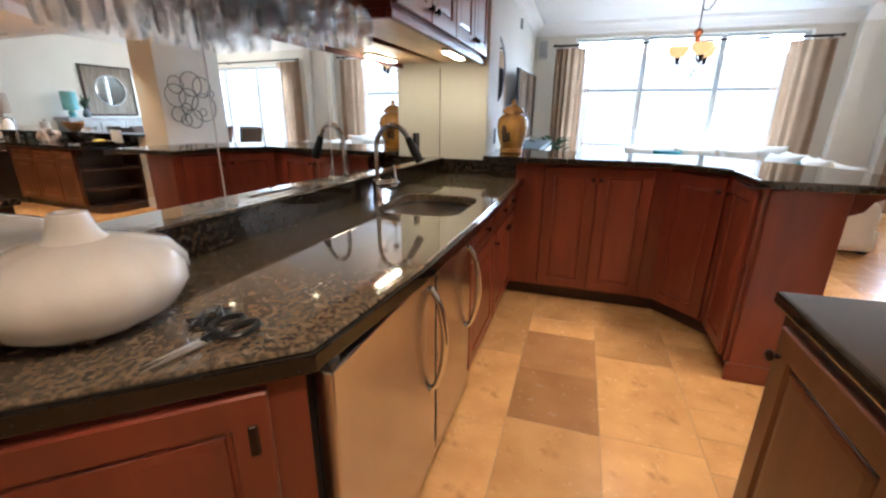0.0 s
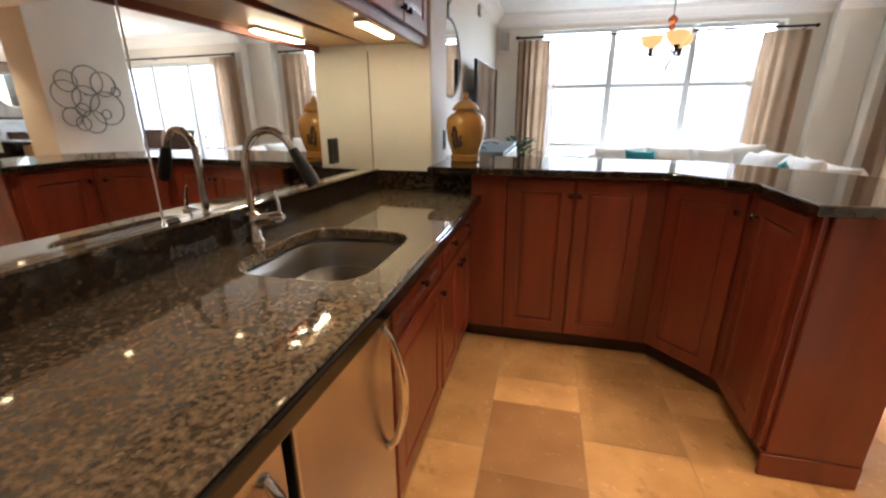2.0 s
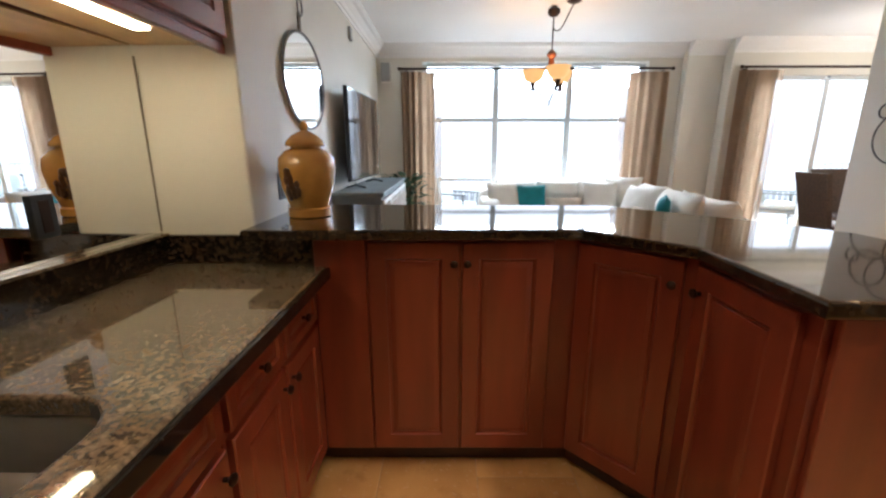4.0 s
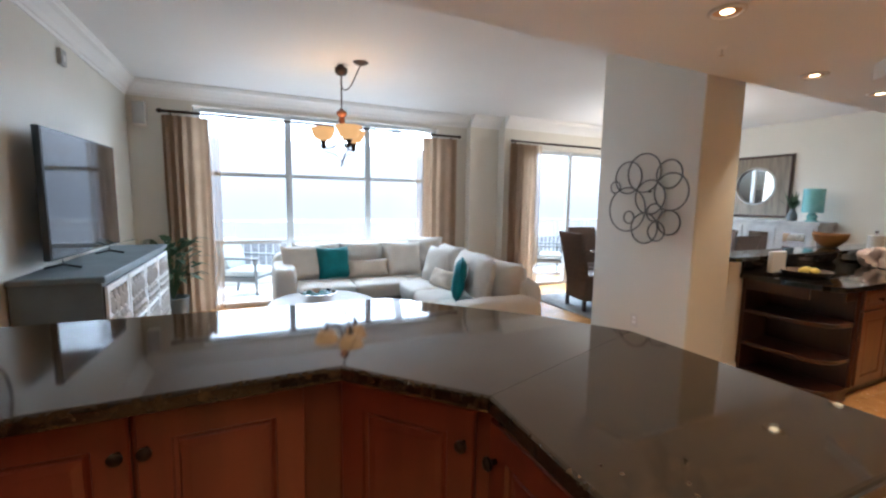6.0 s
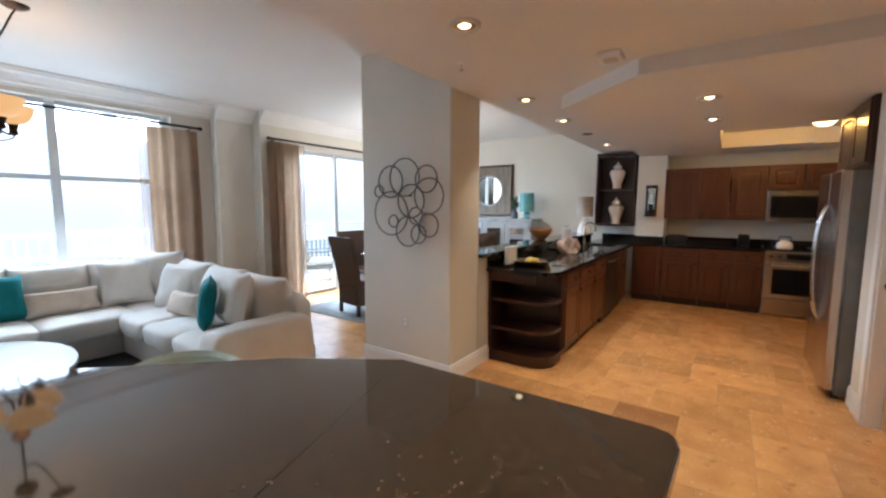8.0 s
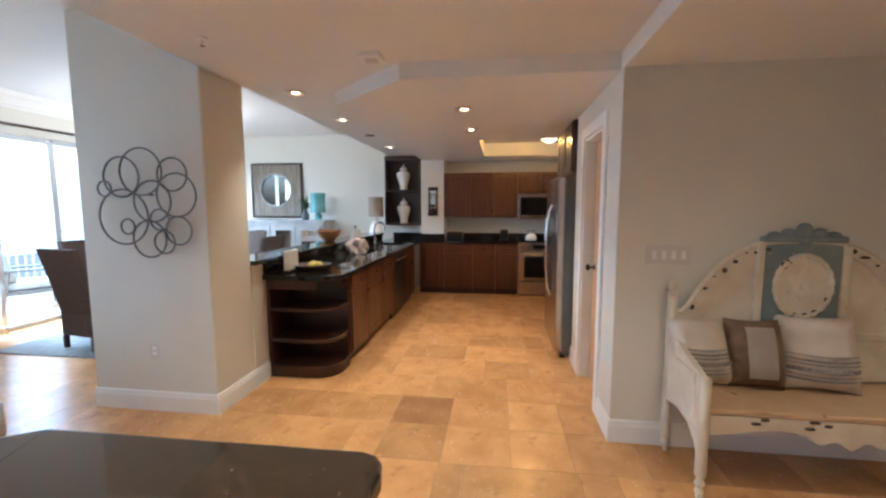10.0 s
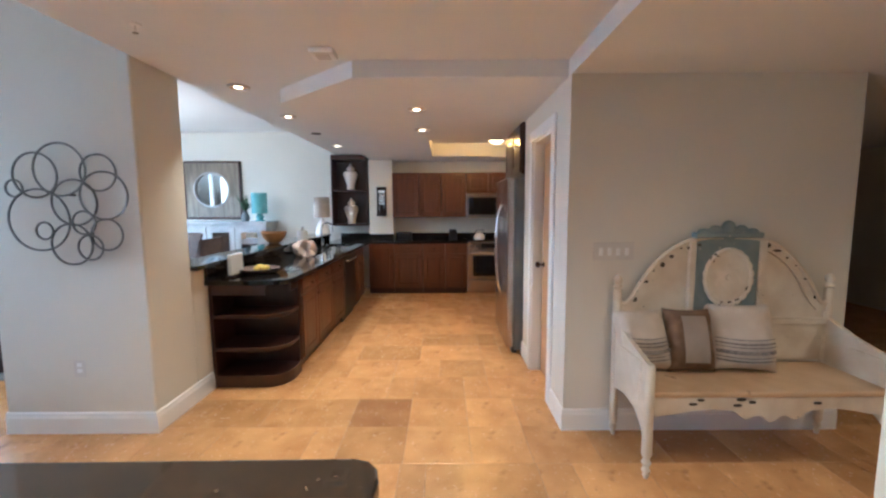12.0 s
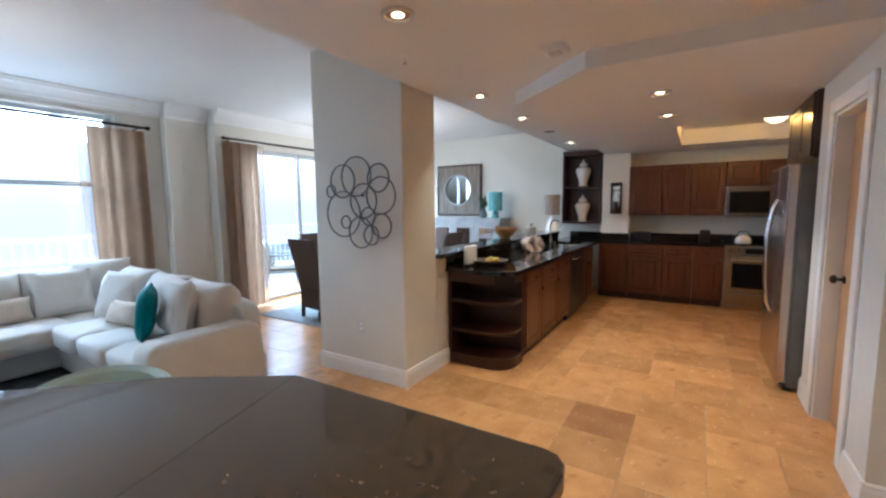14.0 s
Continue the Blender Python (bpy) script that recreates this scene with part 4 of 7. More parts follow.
SLABS = [[(-0.29, 3.52), (0.929, 3.535), (1.199, 4.195), (-0.565, 4.26), (-0.565, 4.025), (-0.295, 4.025)],
         [(0.9302, 3.535), (1.18, 3.262), (1.842, 3.475), (1.665, 3.752), (1.255, 4.185), (1.2002, 4.1945)],
         [(1.1805, 3.2608), (1.16, 2.82), (1.795, 2.797), (1.823, 2.803), (1.842, 2.818), (1.850, 2.845), (1.8425, 3.4738)]]
SEAMS = [{(0.929, 3.535), (1.199, 4.195)}, {(0.9302, 3.535), (1.2002, 4.1945)}, {(1.18, 3.262), (1.842, 3.475)}, {(1.1805, 3.2608), (1.8425, 3.4738)}]
for pts in SLABS:
    bm = prism(B(), pts, 1.021, 1.06)
    es = []
    for e in bm.edges:
        ends = {(round(v.co.x, 4), round(v.co.y, 4)) for v in e.verts}
        if len(ends) == 2 and not any(ends == q for q in SEAMS):
            es.append(e)
    bmesh.ops.bevel(bm, geom=es, offset=0.009, segments=3, affect="EDGES", profile=0.5)
    part("slab", bm, M["granite2"], top, "granite slab with a hairline joint")

# ginger jar
jar = thing("ginger_jar", "amber glazed ginger jar with a brown leaf motif", "jar", (-0.145, 3.86, 1.0602))
bm = turned(B(), [(0.075, 0.0), (0.088, 0.004), (0.088, 0.035), (0.080, 0.042), (0.085, 0.06), (0.108, 0.13), (0.118, 0.20), (0.112, 0.245), (0.085, 0.275), (0.062, 0.285), (0.062, 0.292)], 36, (-0.145, 3.86, 1.0602))
body = part("body", bm, M["jar"], jar, "", True)
part("lid", turned(B(), [(0.078, 0.2925), (0.080, 0.30), (0.076, 0.312), (0.055, 0.335), (0.028, 0.35), (0.014, 0.356), (0.018, 0.368), (0.017, 0.380), (0.007, 0.392)], 32, (-0.145, 3.86, 1.0602)), M["jar"], jar, "domed lid with a knob", True)
rs = random.Random(8)
bm = B()
for k in range(13):
    a = radians(-105 + rs.uniform(-16, 12))
    z = 1.20 + rs.uniform(-0.05, 0.06)
    q = max(0.096, 0.118 - 0.35 * abs(z - 1.26) ** 1.4)
    p = Vector((-0.145 + q * math.cos(a), 3.86 + q * math.sin(a), z))
    superq(bm, p, (0.011, 0.011, rs.uniform(0.012, 0.03)), 1, 1, 8, 6)
part("leaf_motif", bm, M["leafmark"], body, "dark brown raised leaf motif", True)

# ---- living room ----
def curtain(name, x0, x1, y, z0, z1, material, label, folds, depth=0.05):
    bm = B()
    n, rows = folds * 10, 10
    grid = []
    for j in range(rows + 1):
        tz = j / rows
        row = []
        for i in range(n + 1):
            tx = i / n
            amp = depth * (0.65 + 0.35 * math.sin(3.1 * tx + 2)) * (0.75 + 0.25 * (1 - tz))
            sway = 0.012 * math.sin(tz * 4 + tx * 5)
            row.append(bm.verts.new((x0 + (x1 - x0) * (tx + 0.02 * math.sin(9 * tx)) + sway * (1 - tz), y + amp * math.sin(2 * math.pi * folds * tx + 0.6 * math.sin(5 * tx)), z0 + (z1 - z0) * tz)))
        grid.append(row)
    for a, b in zip(grid, grid[1:]):
        for i in range(n):
            bm.faces.new((a[i], a[i + 1], b[i + 1], b[i]))
    if material is not M["sheer"]:
        bmesh.ops.solidify(bm, geom=bm.faces[:], thickness=0.003)
    return solid(name, bm, material, label, "curtain", "curtains", True)


RY = 8.50
curtain("curtain", -0.20, 0.28, RY, 0.02, 2.43, M["curtain"], "taupe pleated curtain drawn beside the picture window", 5)
curtain("curtain", 3.12, 3.69, RY, 0.02, 2.43, M["curtain"], "taupe pleated curtain drawn beside the picture window", 4)
curtain("sheer_curtain", 0.24, 0.39, RY + 0.02, 0.02, 2.43, M["sheer"], "thin translucent sheer curtain edge at the window", 3, 0.03)
curtain("sheer_curtain", 3.03, 3.15, RY + 0.02, 0.02, 2.43, M["sheer"], "thin translucent sheer curtain edge at the window", 3, 0.03)
DY = 8.20
curtain("curtain", 4.50, 5.02, DY, 0.02, 2.40, M["curtain"], "taupe pleated curtain beside the sliding doors", 4)
curtain("sheer_curtain", 4.98, 5.13, DY + 0.02, 0.02, 2.40, M["sheer"], "thin translucent sheer curtain at the sliding doors", 3, 0.03)
curtain("curtain", 8.3, 8.66, DY, 0.02, 2.40, M["curtain"], "taupe pleated curtain beside the sliding doors", 4)


def rod(x0, x1, y, z, wall):
    r = thing("curtain_rod", "dark bronze curtain rod with ball finials", "curtain rod", ((x0 + x1) / 2, y, z), "curtain rods")
    part("pole", tube(B(), [(x0, y, z), ((x0 + x1) / 2, y, z), (x1, y, z)], 0.016, 12), M["bronze"], r, "", True)
    for x in (x0, x1):
        part("finial", superq(B(), (x, y, z), (0.03, 0.026, 0.026), 1, 1, 12, 8), M["bronze"], r, "", True)
    for x in (x0 + 0.1, (x0 + x1) / 2, x1 - 0.1):
        part("bracket", tube(B(), [(x, wall, z - 0.02), (x, (wall + y) / 2, z - 0.02), (x, y, z)], 0.008, 8), M["bronze"], r, "", True)


rod(-0.22, 3.74, RY, 2.475, Y_WIN)
rod(4.53, 8.68, DY, 2.44, Y_DIN)

# speaker and thermostat
sp = thing("wall_speaker", "small white wall-mounted speaker in the corner", "speaker", (-0.43, 8.60, 2.30))
part("case", box(B(), -0.50, 8.55, 2.30, -0.36, 8.66, 2.58, 0.008), M["fixture"], sp)
part("grille", box(B(), -0.49, 8.545, 2.315, -0.37, 8.5495, 2.565, 0.002), M["palegrey"], sp, "grey cloth grille")
v = thing("wall_sensor", "small grey sensor box high on the wall", "sensor", (X_TV, 6.82, 2.46))
part("case", box(B(), X_TV, 6.77, 2.46, X_TV + 0.03, 6.87, 2.58, 0.004), M["palegrey"], v)
part("lens", box(B(), X_TV + 0.03, 6.80, 2.49, X_TV + 0.034, 6.84, 2.54, 0.002), M["fixture"], v)

# oval mirror with strap
om = thing("oval_mirror", "oval mirror in a thin dark frame hung from a strap", "mirror", (X_TV, 5.20, 1.5))
cy, cz, ry, rz_ = 5.20, 1.80, 0.43, 0.315
ring = [(X_TV + 0.025, cy + ry * math.cos(a), cz + rz_ * math.sin(a)) for a in [2 * math.pi * k / 48 for k in range(48)]]
part("frame", tube(B(), ring, 0.010, 8, True), M["artmetal"], om, "thin dark metal frame", True)
bm = B()
vs = [bm.verts.new((X_TV + 0.026, cy + 0.99 * ry * math.cos(a), cz + 0.99 * rz_ * math.sin(a))) for a in [2 * math.pi * k / 48 for k in range(48)]]
bm.faces.new(vs)
g = bmesh.ops.extrude_face_region(bm, geom=bm.faces[:])
bmesh.ops.translate(bm, vec=(-0.02, 0, 0), verts=[e for e in g["geom"] if isinstance(e, bmesh.types.BMVert)])
part("glass", bm, M["mirror"], om, "silvered mirror glass")
part("strap", box(B(), X_TV + 0.004, cy - 0.025, cz + rz_, X_TV + 0.012, cy + 0.025, cz + rz_ + 0.13, 0.002), M["weathered"], om, "leather hanging strap")
ring = [(X_TV + 0.02, cy + 0.045 * math.cos(a), cz + rz_ + 0.17 + 0.055 * math.sin(a)) for a in [2 * math.pi * k / 24 for k in range(24)]]
part("hook_ring", tube(B(), ring, 0.007, 8, True), M["palegrey"], om, "metal hanging ring", True)

# television on its console
cx0, cx1, cy0, cy1, cz1 = X_TV + 0.015, -0.12, 5.72, 7.72, 0.97
c = thing("media_console", "dark grey media console with carved white fretwork doors", "console", (-0.33, 6.7, 0))
part("body", box(B(), cx0, cy0, 0.10, cx1, cy1, cz1 - 0.04, 0.004), M["greypaint"], c)
part("top", box(B(), cx0 - 0.004, cy0 - 0.02, cz1 - 0.04, cx1 + 0.025, cy1 + 0.02, cz1, 0.006), M["greypaint"], c, "grey painted top board")
for x in (cx0 + 0.05, cx1 - 0.05):
    for y in (cy0 + 0.06, cy1 - 0.06):
        part("leg", box(B(), x - 0.025, y - 0.025, 0, x + 0.025, y + 0.025, 0.10, 0.004), M["greypaint"], c)
nd = 4
w = (cy1 - cy0) / nd
for k in range(nd):
    a = cy0 + k * w
    d = part("door", box(B(), cx1 + 0.001, a + 0.012, 0.13, cx1 + 0.010, a + w - 0.012, cz1 - 0.07), M["black"], c, "dark door back")
    bm = B()
    for y0, y1, z0, z1 in [(a + 0.012, a + 0.05, 0.13, 0.90), (a + w - 0.05, a + w - 0.012, 0.13, 0.90), (a + 0.05, a + w - 0.05, 0.13, 0.17), (a + 0.05, a + w - 0.05, 0.86, 0.90), (a + 0.05, a + w - 0.05, 0.50, 0.53)]:
        box(bm, cx1 + 0.0102, y0, z0, cx1 + 0.026, y1, z1, 0.002)
    n = 4
    for r in range(2):
        for q in range(n):
            y = a + 0.05 + (w - 0.10) * (q + 0.5) / n
            z0 = 0.18 + r * 0.36
            pts = [(cx1 + 0.018, y + (0.040 if j % 2 else 0.010) * math.sin(math.pi * j / 10 + 0.9), z0 + 0.31 * j / 10) for j in range(11)]
            tube(bm, pts, [0.010 + 0.016 * abs(math.sin(math.pi * j / 5)) for j in range(11)], 6)
            box(bm, cx1 + 0.0102, y - 0.040, z0 + 0.145, cx1 + 0.022, y + 0.040, z0 + 0.170, 0.003)
    part("fretwork", bm, M["rail"], d, "carved white fretwork", True)
tv = thing("television", "large flat black television on two feet", "television", (-0.40, 6.58, cz1))
TM = rot(-0.44, 5.93, 0, -3.0)
part("panel", shifted(box(B(), -0.02, 0, 1.045, 0.02, 1.23, 1.89, 0.006, 2), TM), M["black"], tv)
part("screen", shifted(box(B(), 0.0201, 0.015, 1.06, 0.0225, 1.215, 1.878), TM), M["screen"], tv, "glossy dark screen")
for y in (0.2, 1.03):
    part("foot", shifted(tube(B(), [(-0.10, y, cz1 + 0.008), (0, y, cz1 + 0.03), (0, y, 1.06), (0, y, cz1 + 0.03), (0.10, y, cz1 + 0.008)], 0.008, 8), TM), M["black"], tv, "", True)

# plant beside the console
pl = thing("potted_plant", "leafy green houseplant in a grey pot", "plant", (-0.12, 8.08, 0))
part("pot", turned(B(), [(0.10, 0), (0.13, 0.02), (0.16, 0.30), (0.165, 0.32), (0.14, 0.32), (0.13, 0.28)], 24, (-0.12, 8.08, 0)), M["greypaint"], pl, "grey pot", True)
rs = random.Random(5)
bm = B()
for k in range(70):
    a, up, ln = rs.uniform(0, 6.28), rs.uniform(0.35, 1.05), rs.uniform(0.4, 0.85)
    b0 = Vector((-0.12, 8.08, 0.30))
    mid = b0 + Vector((math.cos(a) * ln * 0.25, math.sin(a) * ln * 0.25, up * 0.62))
    tip = b0 + Vector((math.cos(a) * ln * 0.62, math.sin(a) * ln * 0.5, up * 0.72 - 0.05))
    tip.x, tip.y = max(tip.x, X_TV + 0.02), min(tip.y, 8.40)
    mid.x = max(mid.x, X_TV + 0.02)
    part("stem", tube(B(), [b0, (b0 + mid) / 2 + Vector((0, 0, 0.05)), mid], [0.005, 0.004, 0.003], 5), M["leaf"], pl)
    side = Vector((-math.sin(a), math.cos(a), rs.uniform(-0.3, 0.3))) * rs.uniform(0.02, 0.036)
    m2 = (mid + tip) / 2 + Vector((0, 0, 0.05))
    vs = [bm.verts.new(p) for p in (mid, mid * 0.6 + m2 * 0.4 + side, m2 + side * 1.1, tip, m2 - side * 1.1, mid * 0.6 + m2 * 0.4 - side)]
    bm.faces.new((vs[0], vs[1], vs[5]))
    bm.faces.new((vs[1], vs[2], vs[4], vs[5]))
    bm.faces.new((vs[2], vs[3], vs[4]))
part("foliage", bm, M["leaf"], pl, "long narrow green leaves")

# chandelier
CX, CY = 1.615, 7.00
ch = thing("chandelier", "three-light bronze chandelier with amber glass bowls, lit", "chandelier", (CX, CY, H_LIV))
part("canopy", turned(B(), [(0.012, -0.105), (0.045, -0.095), (0.066, -0.065), (0.062, -0.03), (0.03, -0.012), (0.03, 0)], 24, (CX, CY, H_LIV)), M["bronze"], ch, "", True)
part("canopy", turned(B(), [(0.012, -0.03), (0.05, -0.022), (0.075, -0.006), (0.075, 0)], 24, (CX + 0.16, CY - 0.18, H_LIV)), M["bronze"], ch, "second ceiling canopy", True)
ch_pts = [(CX + 0.16 * (1 - k / 12), CY - 0.18 * (1 - k / 12), H_LIV - 0.03 - 0.22 * math.sin(math.pi * k / 12 * 0.66) ** 1.3) for k in range(13)]
part("swag_chain", tube(B(), ch_pts, 0.006, 6), M["bronze"], ch, "draped chain", True)
part("stem", tube(B(), [(CX, CY, H_LIV - 0.10), (CX, CY, 2.6), (CX, CY, 2.38)], 0.007, 8), M["bronze"], ch, "", True)
part("hub", turned(B(), [(0.012, 2.20), (0.03, 2.23), (0.034, 2.28), (0.026, 2.31), (0.05, 2.335), (0.054, 2.36), (0.03, 2.385), (0.012, 2.40)], 20, (CX, CY, 0)), M["copper"], ch, "turned copper-brown hub", True)
for k in range(3):
    a = radians(40 + 120 * k)
    dx, dy = math.cos(a), math.sin(a)
    P = lambda r, z: (CX + r * dx, CY + r * dy, z)
    part("arm", tube(B(), [P(0.012, 2.22), P(0.03, 2.08), P(0.08, 2.01), P(0.15, 1.99), P(0.19, 2.01)], 0.008, 8), M["bronze"], ch, "curved bronze arm", True)
    part("scroll", tube(B(), [P(0.19, 2.01), P(0.185, 1.97), P(0.13, 1.95), P(0.06, 1.93), P(0.02, 1.88), P(-0.01, 1.84), P(-0.03, 1.81)], 0.006, 8), M["bronze"], ch, "trailing scroll", True)
    part("cup", turned(B(), [(0.014, 1.99), (0.028, 2.005), (0.022, 2.03), (0.034, 2.068)], 16, P(0.19, 0)), M["bronze"], ch, "", True)
    bm = turned(B(), [(0.032, 2.070), (0.070, 2.082), (0.098, 2.108), (0.115, 2.145), (0.124, 2.180), (0.137, 2.198), (0.130, 2.200), (0.117, 2.178), (0.107, 2.145), (0.090, 2.112), (0.062, 2.09), (0.02, 2.082)], 28, P(0.19, 0))
    part("bowl", bm, M["bowlglow"], ch, "glowing amber glass bowl", True)
for k in range(3):
    a = radians(40 + 120 * k)
    lamp("chandelier_lamp", "POINT", (CX + 0.19 * math.cos(a), CY + 0.19 * math.sin(a), 2.165), 2.0, (1.0, 0.66, 0.34), 0.02)

# the dining room has its twin
ch2 = copy_thing(ch, pose(6.2, 6.85, H_LIV))
lamp("chandelier_lamp", "POINT", (6.2, 6.85, 2.30), 48, (1.0, 0.84, 0.66), 0.10)

# sectional sofa
so = thing("sectional_sofa", "white slipcovered L-shaped sectional sofa with rolled arms", "sofa", (2.3, 7.3, 0))


def soft(name, c, s, label="", e1=0.3, e2=0.3, wr=0.02, seed=1.0):
    return part(name, superq(B(), c, s, e1, e2, 28, 16, wr, seed), M["sofa"], so, label, True)


def loose(at, w, h, t, rz, lean, seed):
    """A loose back cushion leaning on the frame."""
    m = pose(*at, 0, 0, rz) @ pose(0, 0, 0, -lean)
    return part("back_cushion", shifted(pillow_bm(w, h, t, 16, seed), m), M["sofa"], so, "", True)


SX_, SY_ = 0.95, 8.42     # left end, back of the long run
FXs, EYs = 2.42, 5.62     # front of the return, its end
part("base", box(B(), SX_ + 0.06, 7.52, 0.05, 3.36, SY_ - 0.04, 0.27, 0.03, 3), M["sofa"], so, "", True)
part("base", box(B(), FXs + 0.02, EYs + 0.06, 0.05, 3.28, 7.515, 0.27, 0.03, 3), M["sofa"], so, "", True)
for x, y in [(1.1, 7.62), (1.1, 8.3), (2.5, 5.8), (3.25, 5.8), (3.25, 8.3)]:
    part("foot", box(B(), x - 0.03, y - 0.03, 0, x + 0.03, y + 0.03, 0.055, 0.004), M["darkwood"], so)
soft("back_frame", ((SX_ + 3.4) / 2, SY_ - 0.10, 0.43), ((3.4 - SX_) / 2, 0.12, 0.36), "", 0.25, 0.2, 0.0)
soft("back_frame", (3.19, (EYs + 8.4) / 2 + 0.05, 0.40), (0.10, (8.4 - EYs) / 2 - 0.05, 0.32), "", 0.25, 0.2, 0.0)
soft("arm", (SX_ + 0.12, 7.98, 0.36), (0.13, 0.46, 0.31), "rolled slipcovered arm", 0.35, 0.3, 0.01, 2.2)
soft("arm", (2.80, EYs + 0.13, 0.315), (0.43, 0.14, 0.265), "rolled slipcovered arm", 0.35, 0.3, 0.01, 3.1)
for k, (x0, x1) in enumerate([(1.18, 1.86), (1.86, 2.55)]):
    soft("seat_cushion", ((x0 + x1) / 2, 7.80, 0.36), ((x1 - x0) / 2 + 0.005, 0.42, 0.105), "", 0.4, 0.25, 0.015, k * 3.3)
soft("seat_cushion", (2.93, 7.80, 0.355), (0.40, 0.42, 0.105), "", 0.4, 0.25, 0.015, 9.3)
for k, (y0, y1) in enumerate([(5.76, 6.35), (6.35, 6.92), (6.92, 7.48)]):
    soft("seat_cushion", (2.80, (y0 + y1) / 2, 0.36), (0.43, (y1 - y0) / 2 + 0.005, 0.105), "", 0.4, 0.25, 0.015, 11 + k * 3.3)
for k, x in enumerate([1.50, 2.10, 2.66]):
    loose((x, 8.17, 0.415), 0.63, 0.49, 0.34, 0, 7, 21 + k * 2.7)
loose((2.98, 8.10, 0.42), 0.56, 0.54, 0.36, -42, 6, 33.0)
for k, y in enumerate([6.12, 6.72, 7.32]):
    loose((3.03, y, 0.41), 0.62, 0.47 + 0.015 * k, 0.34, -90, 7, 41 + k * 2.7)


def throw(at, w, h, t, material, label, rz, lean=18, seed=0.0):
    bm = pillow_bm(w, h, t, seed=seed)
    ob = solid("throw_pillow", bm, material, label, "pillow", "throw pillows on the sofa", True)
    ob.matrix_basis = pose(*at, 0, 0, rz) @ pose(0, 0, 0, -lean)
    return ob


throw((1.30, 7.88, 0.455), 0.50, 0.46, 0.17, M["sofa"], "large white linen throw pillow on the sofa", 8, 22, 1)
throw((1.68, 7.86, 0.455), 0.42, 0.42, 0.14, M["teal"], "teal velvet throw pillow on the sofa", 6, 20, 2)
throw((2.12, 7.86, 0.455), 0.56, 0.24, 0.13, M["pillow"], "cream lumbar pillow with stitched stripes on the sofa", 0, 24, 3)
throw((2.62, 7.84, 0.455), 0.46, 0.46, 0.17, M["sofa"], "square white linen throw pillow on the sofa", -8, 20, 4)
throw((2.80, 7.28, 0.455), 0.48, 0.46, 0.17, M["sofa"], "square white linen throw pillow on the sofa", -70, 22, 5)
throw((2.72, 6.92, 0.455), 0.46, 0.22, 0.13, M["pillow"], "cream lumbar pillow with stitched stripes on the sofa", -82, 22, 6)
throw((2.66, 6.36, 0.455), 0.42, 0.42, 0.13, M["teal"], "teal velvet throw pillow standing on the sofa seat", -118, 8, 7)
throw((2.80, 6.18, 0.455), 0.50, 0.48, 0.20, M["sofa"], "large white linen throw pillow on the sofa", -100, 10, 8)

# coffee table, bowl, rug
TX, TY = 1.36, 6.72
bm = box(B(), 0.35, 5.9, 0.0, 2.9, 7.75, 0.012, 0.004)
solid("area_rug", bm, M["rugdark"], "dark blue-grey area rug under the coffee table", "rug")
ct = thing("coffee_table", "oval whitewashed coffee table with a pedestal base", "table", (TX, TY, 0.012))
bm = prism(B(), [(TX + 0.53 * math.cos(2 * math.pi * k / 56), TY + 0.70 * math.sin(2 * math.pi * k / 56)) for k in range(56)], 0.385, 0.42, 0.006)
part("tabletop", bm, M["tabletop"], ct)
bm = prism(B(), [(TX + 0.46 * math.cos(2 * math.pi * k / 48), TY + 0.62 * math.sin(2 * math.pi * k / 48)) for k in range(48)], 0.32, 0.3848)
part("apron", bm, M["palegrey"], ct)
for a in range(4):
    an = radians(45 + 90 * a)
    part("leg", tube(B(), [(TX + 0.36 * math.cos(an), TY + 0.5 * math.sin(an), 0.32), (TX + 0.40 * math.cos(an), TY + 0.55 * math.sin(an), 0.013)], [0.035, 0.025], 12), M["palegrey"], ct, "", True)
bw = thing("decor_bowl", "silvery bowl filled with dark teal glass balls", "bowl", (1.30, 6.66, 0.4202))
bx, by = 1.30, 6.66
part("bowl", turned(B(), [(0.06, 0.4202), (0.085, 0.426), (0.135, 0.465), (0.165, 0.52), (0.175, 0.565), (0.168, 0.566), (0.155, 0.525), (0.12, 0.475), (0.05, 0.445)], 32, (bx, by, 0)), M["chrome"], bw, "hammered silver bowl", True)
rs = random.Random(2)
for k in range(16):
    a, r = rs.uniform(0, 6.28), rs.uniform(0, 0.115)
    part("ball", superq(B(), (bx + r * math.cos(a), by + r * math.sin(a), 0.505 + rs.uniform(0, 0.025) + r * 0.1), (0.038, 0.038, 0.034), 1, 1, 12, 8), M["darkteal"], bw, "", True)

# mint accent chair behind the bar
ac = thing("accent_chair", "pale mint upholstered tub chair beside the bar", "chair", (1.94, 5.08, 0))
part("seat", superq(B(), (1.94, 5.08, 0.36), (0.25, 0.25, 0.09), 0.4, 0.5, 28, 12), M["mint"], ac, "", True)
bm = B()
n = 26
rings = []
for k in range(n + 1):
    a = radians(-25 + 230 * k / n)
    h = 0.635 - 0.05 * abs(2 * k / n - 1) ** 2
    ring = []
    for j in range(12):
        b = 2 * math.pi * j / 12
        f = lambda v, e: math.copysign(abs(v) ** e, v)
        rr = 0.275 + 0.05 * f(math.cos(b), 0.6)
        ring.append(bm.verts.new((1.94 + rr * math.cos(a), 5.08 + rr * math.sin(a), (0.14 + h) / 2 + (h - 0.14) / 2 * f(math.sin(b), 0.6))))
    rings.append(ring)
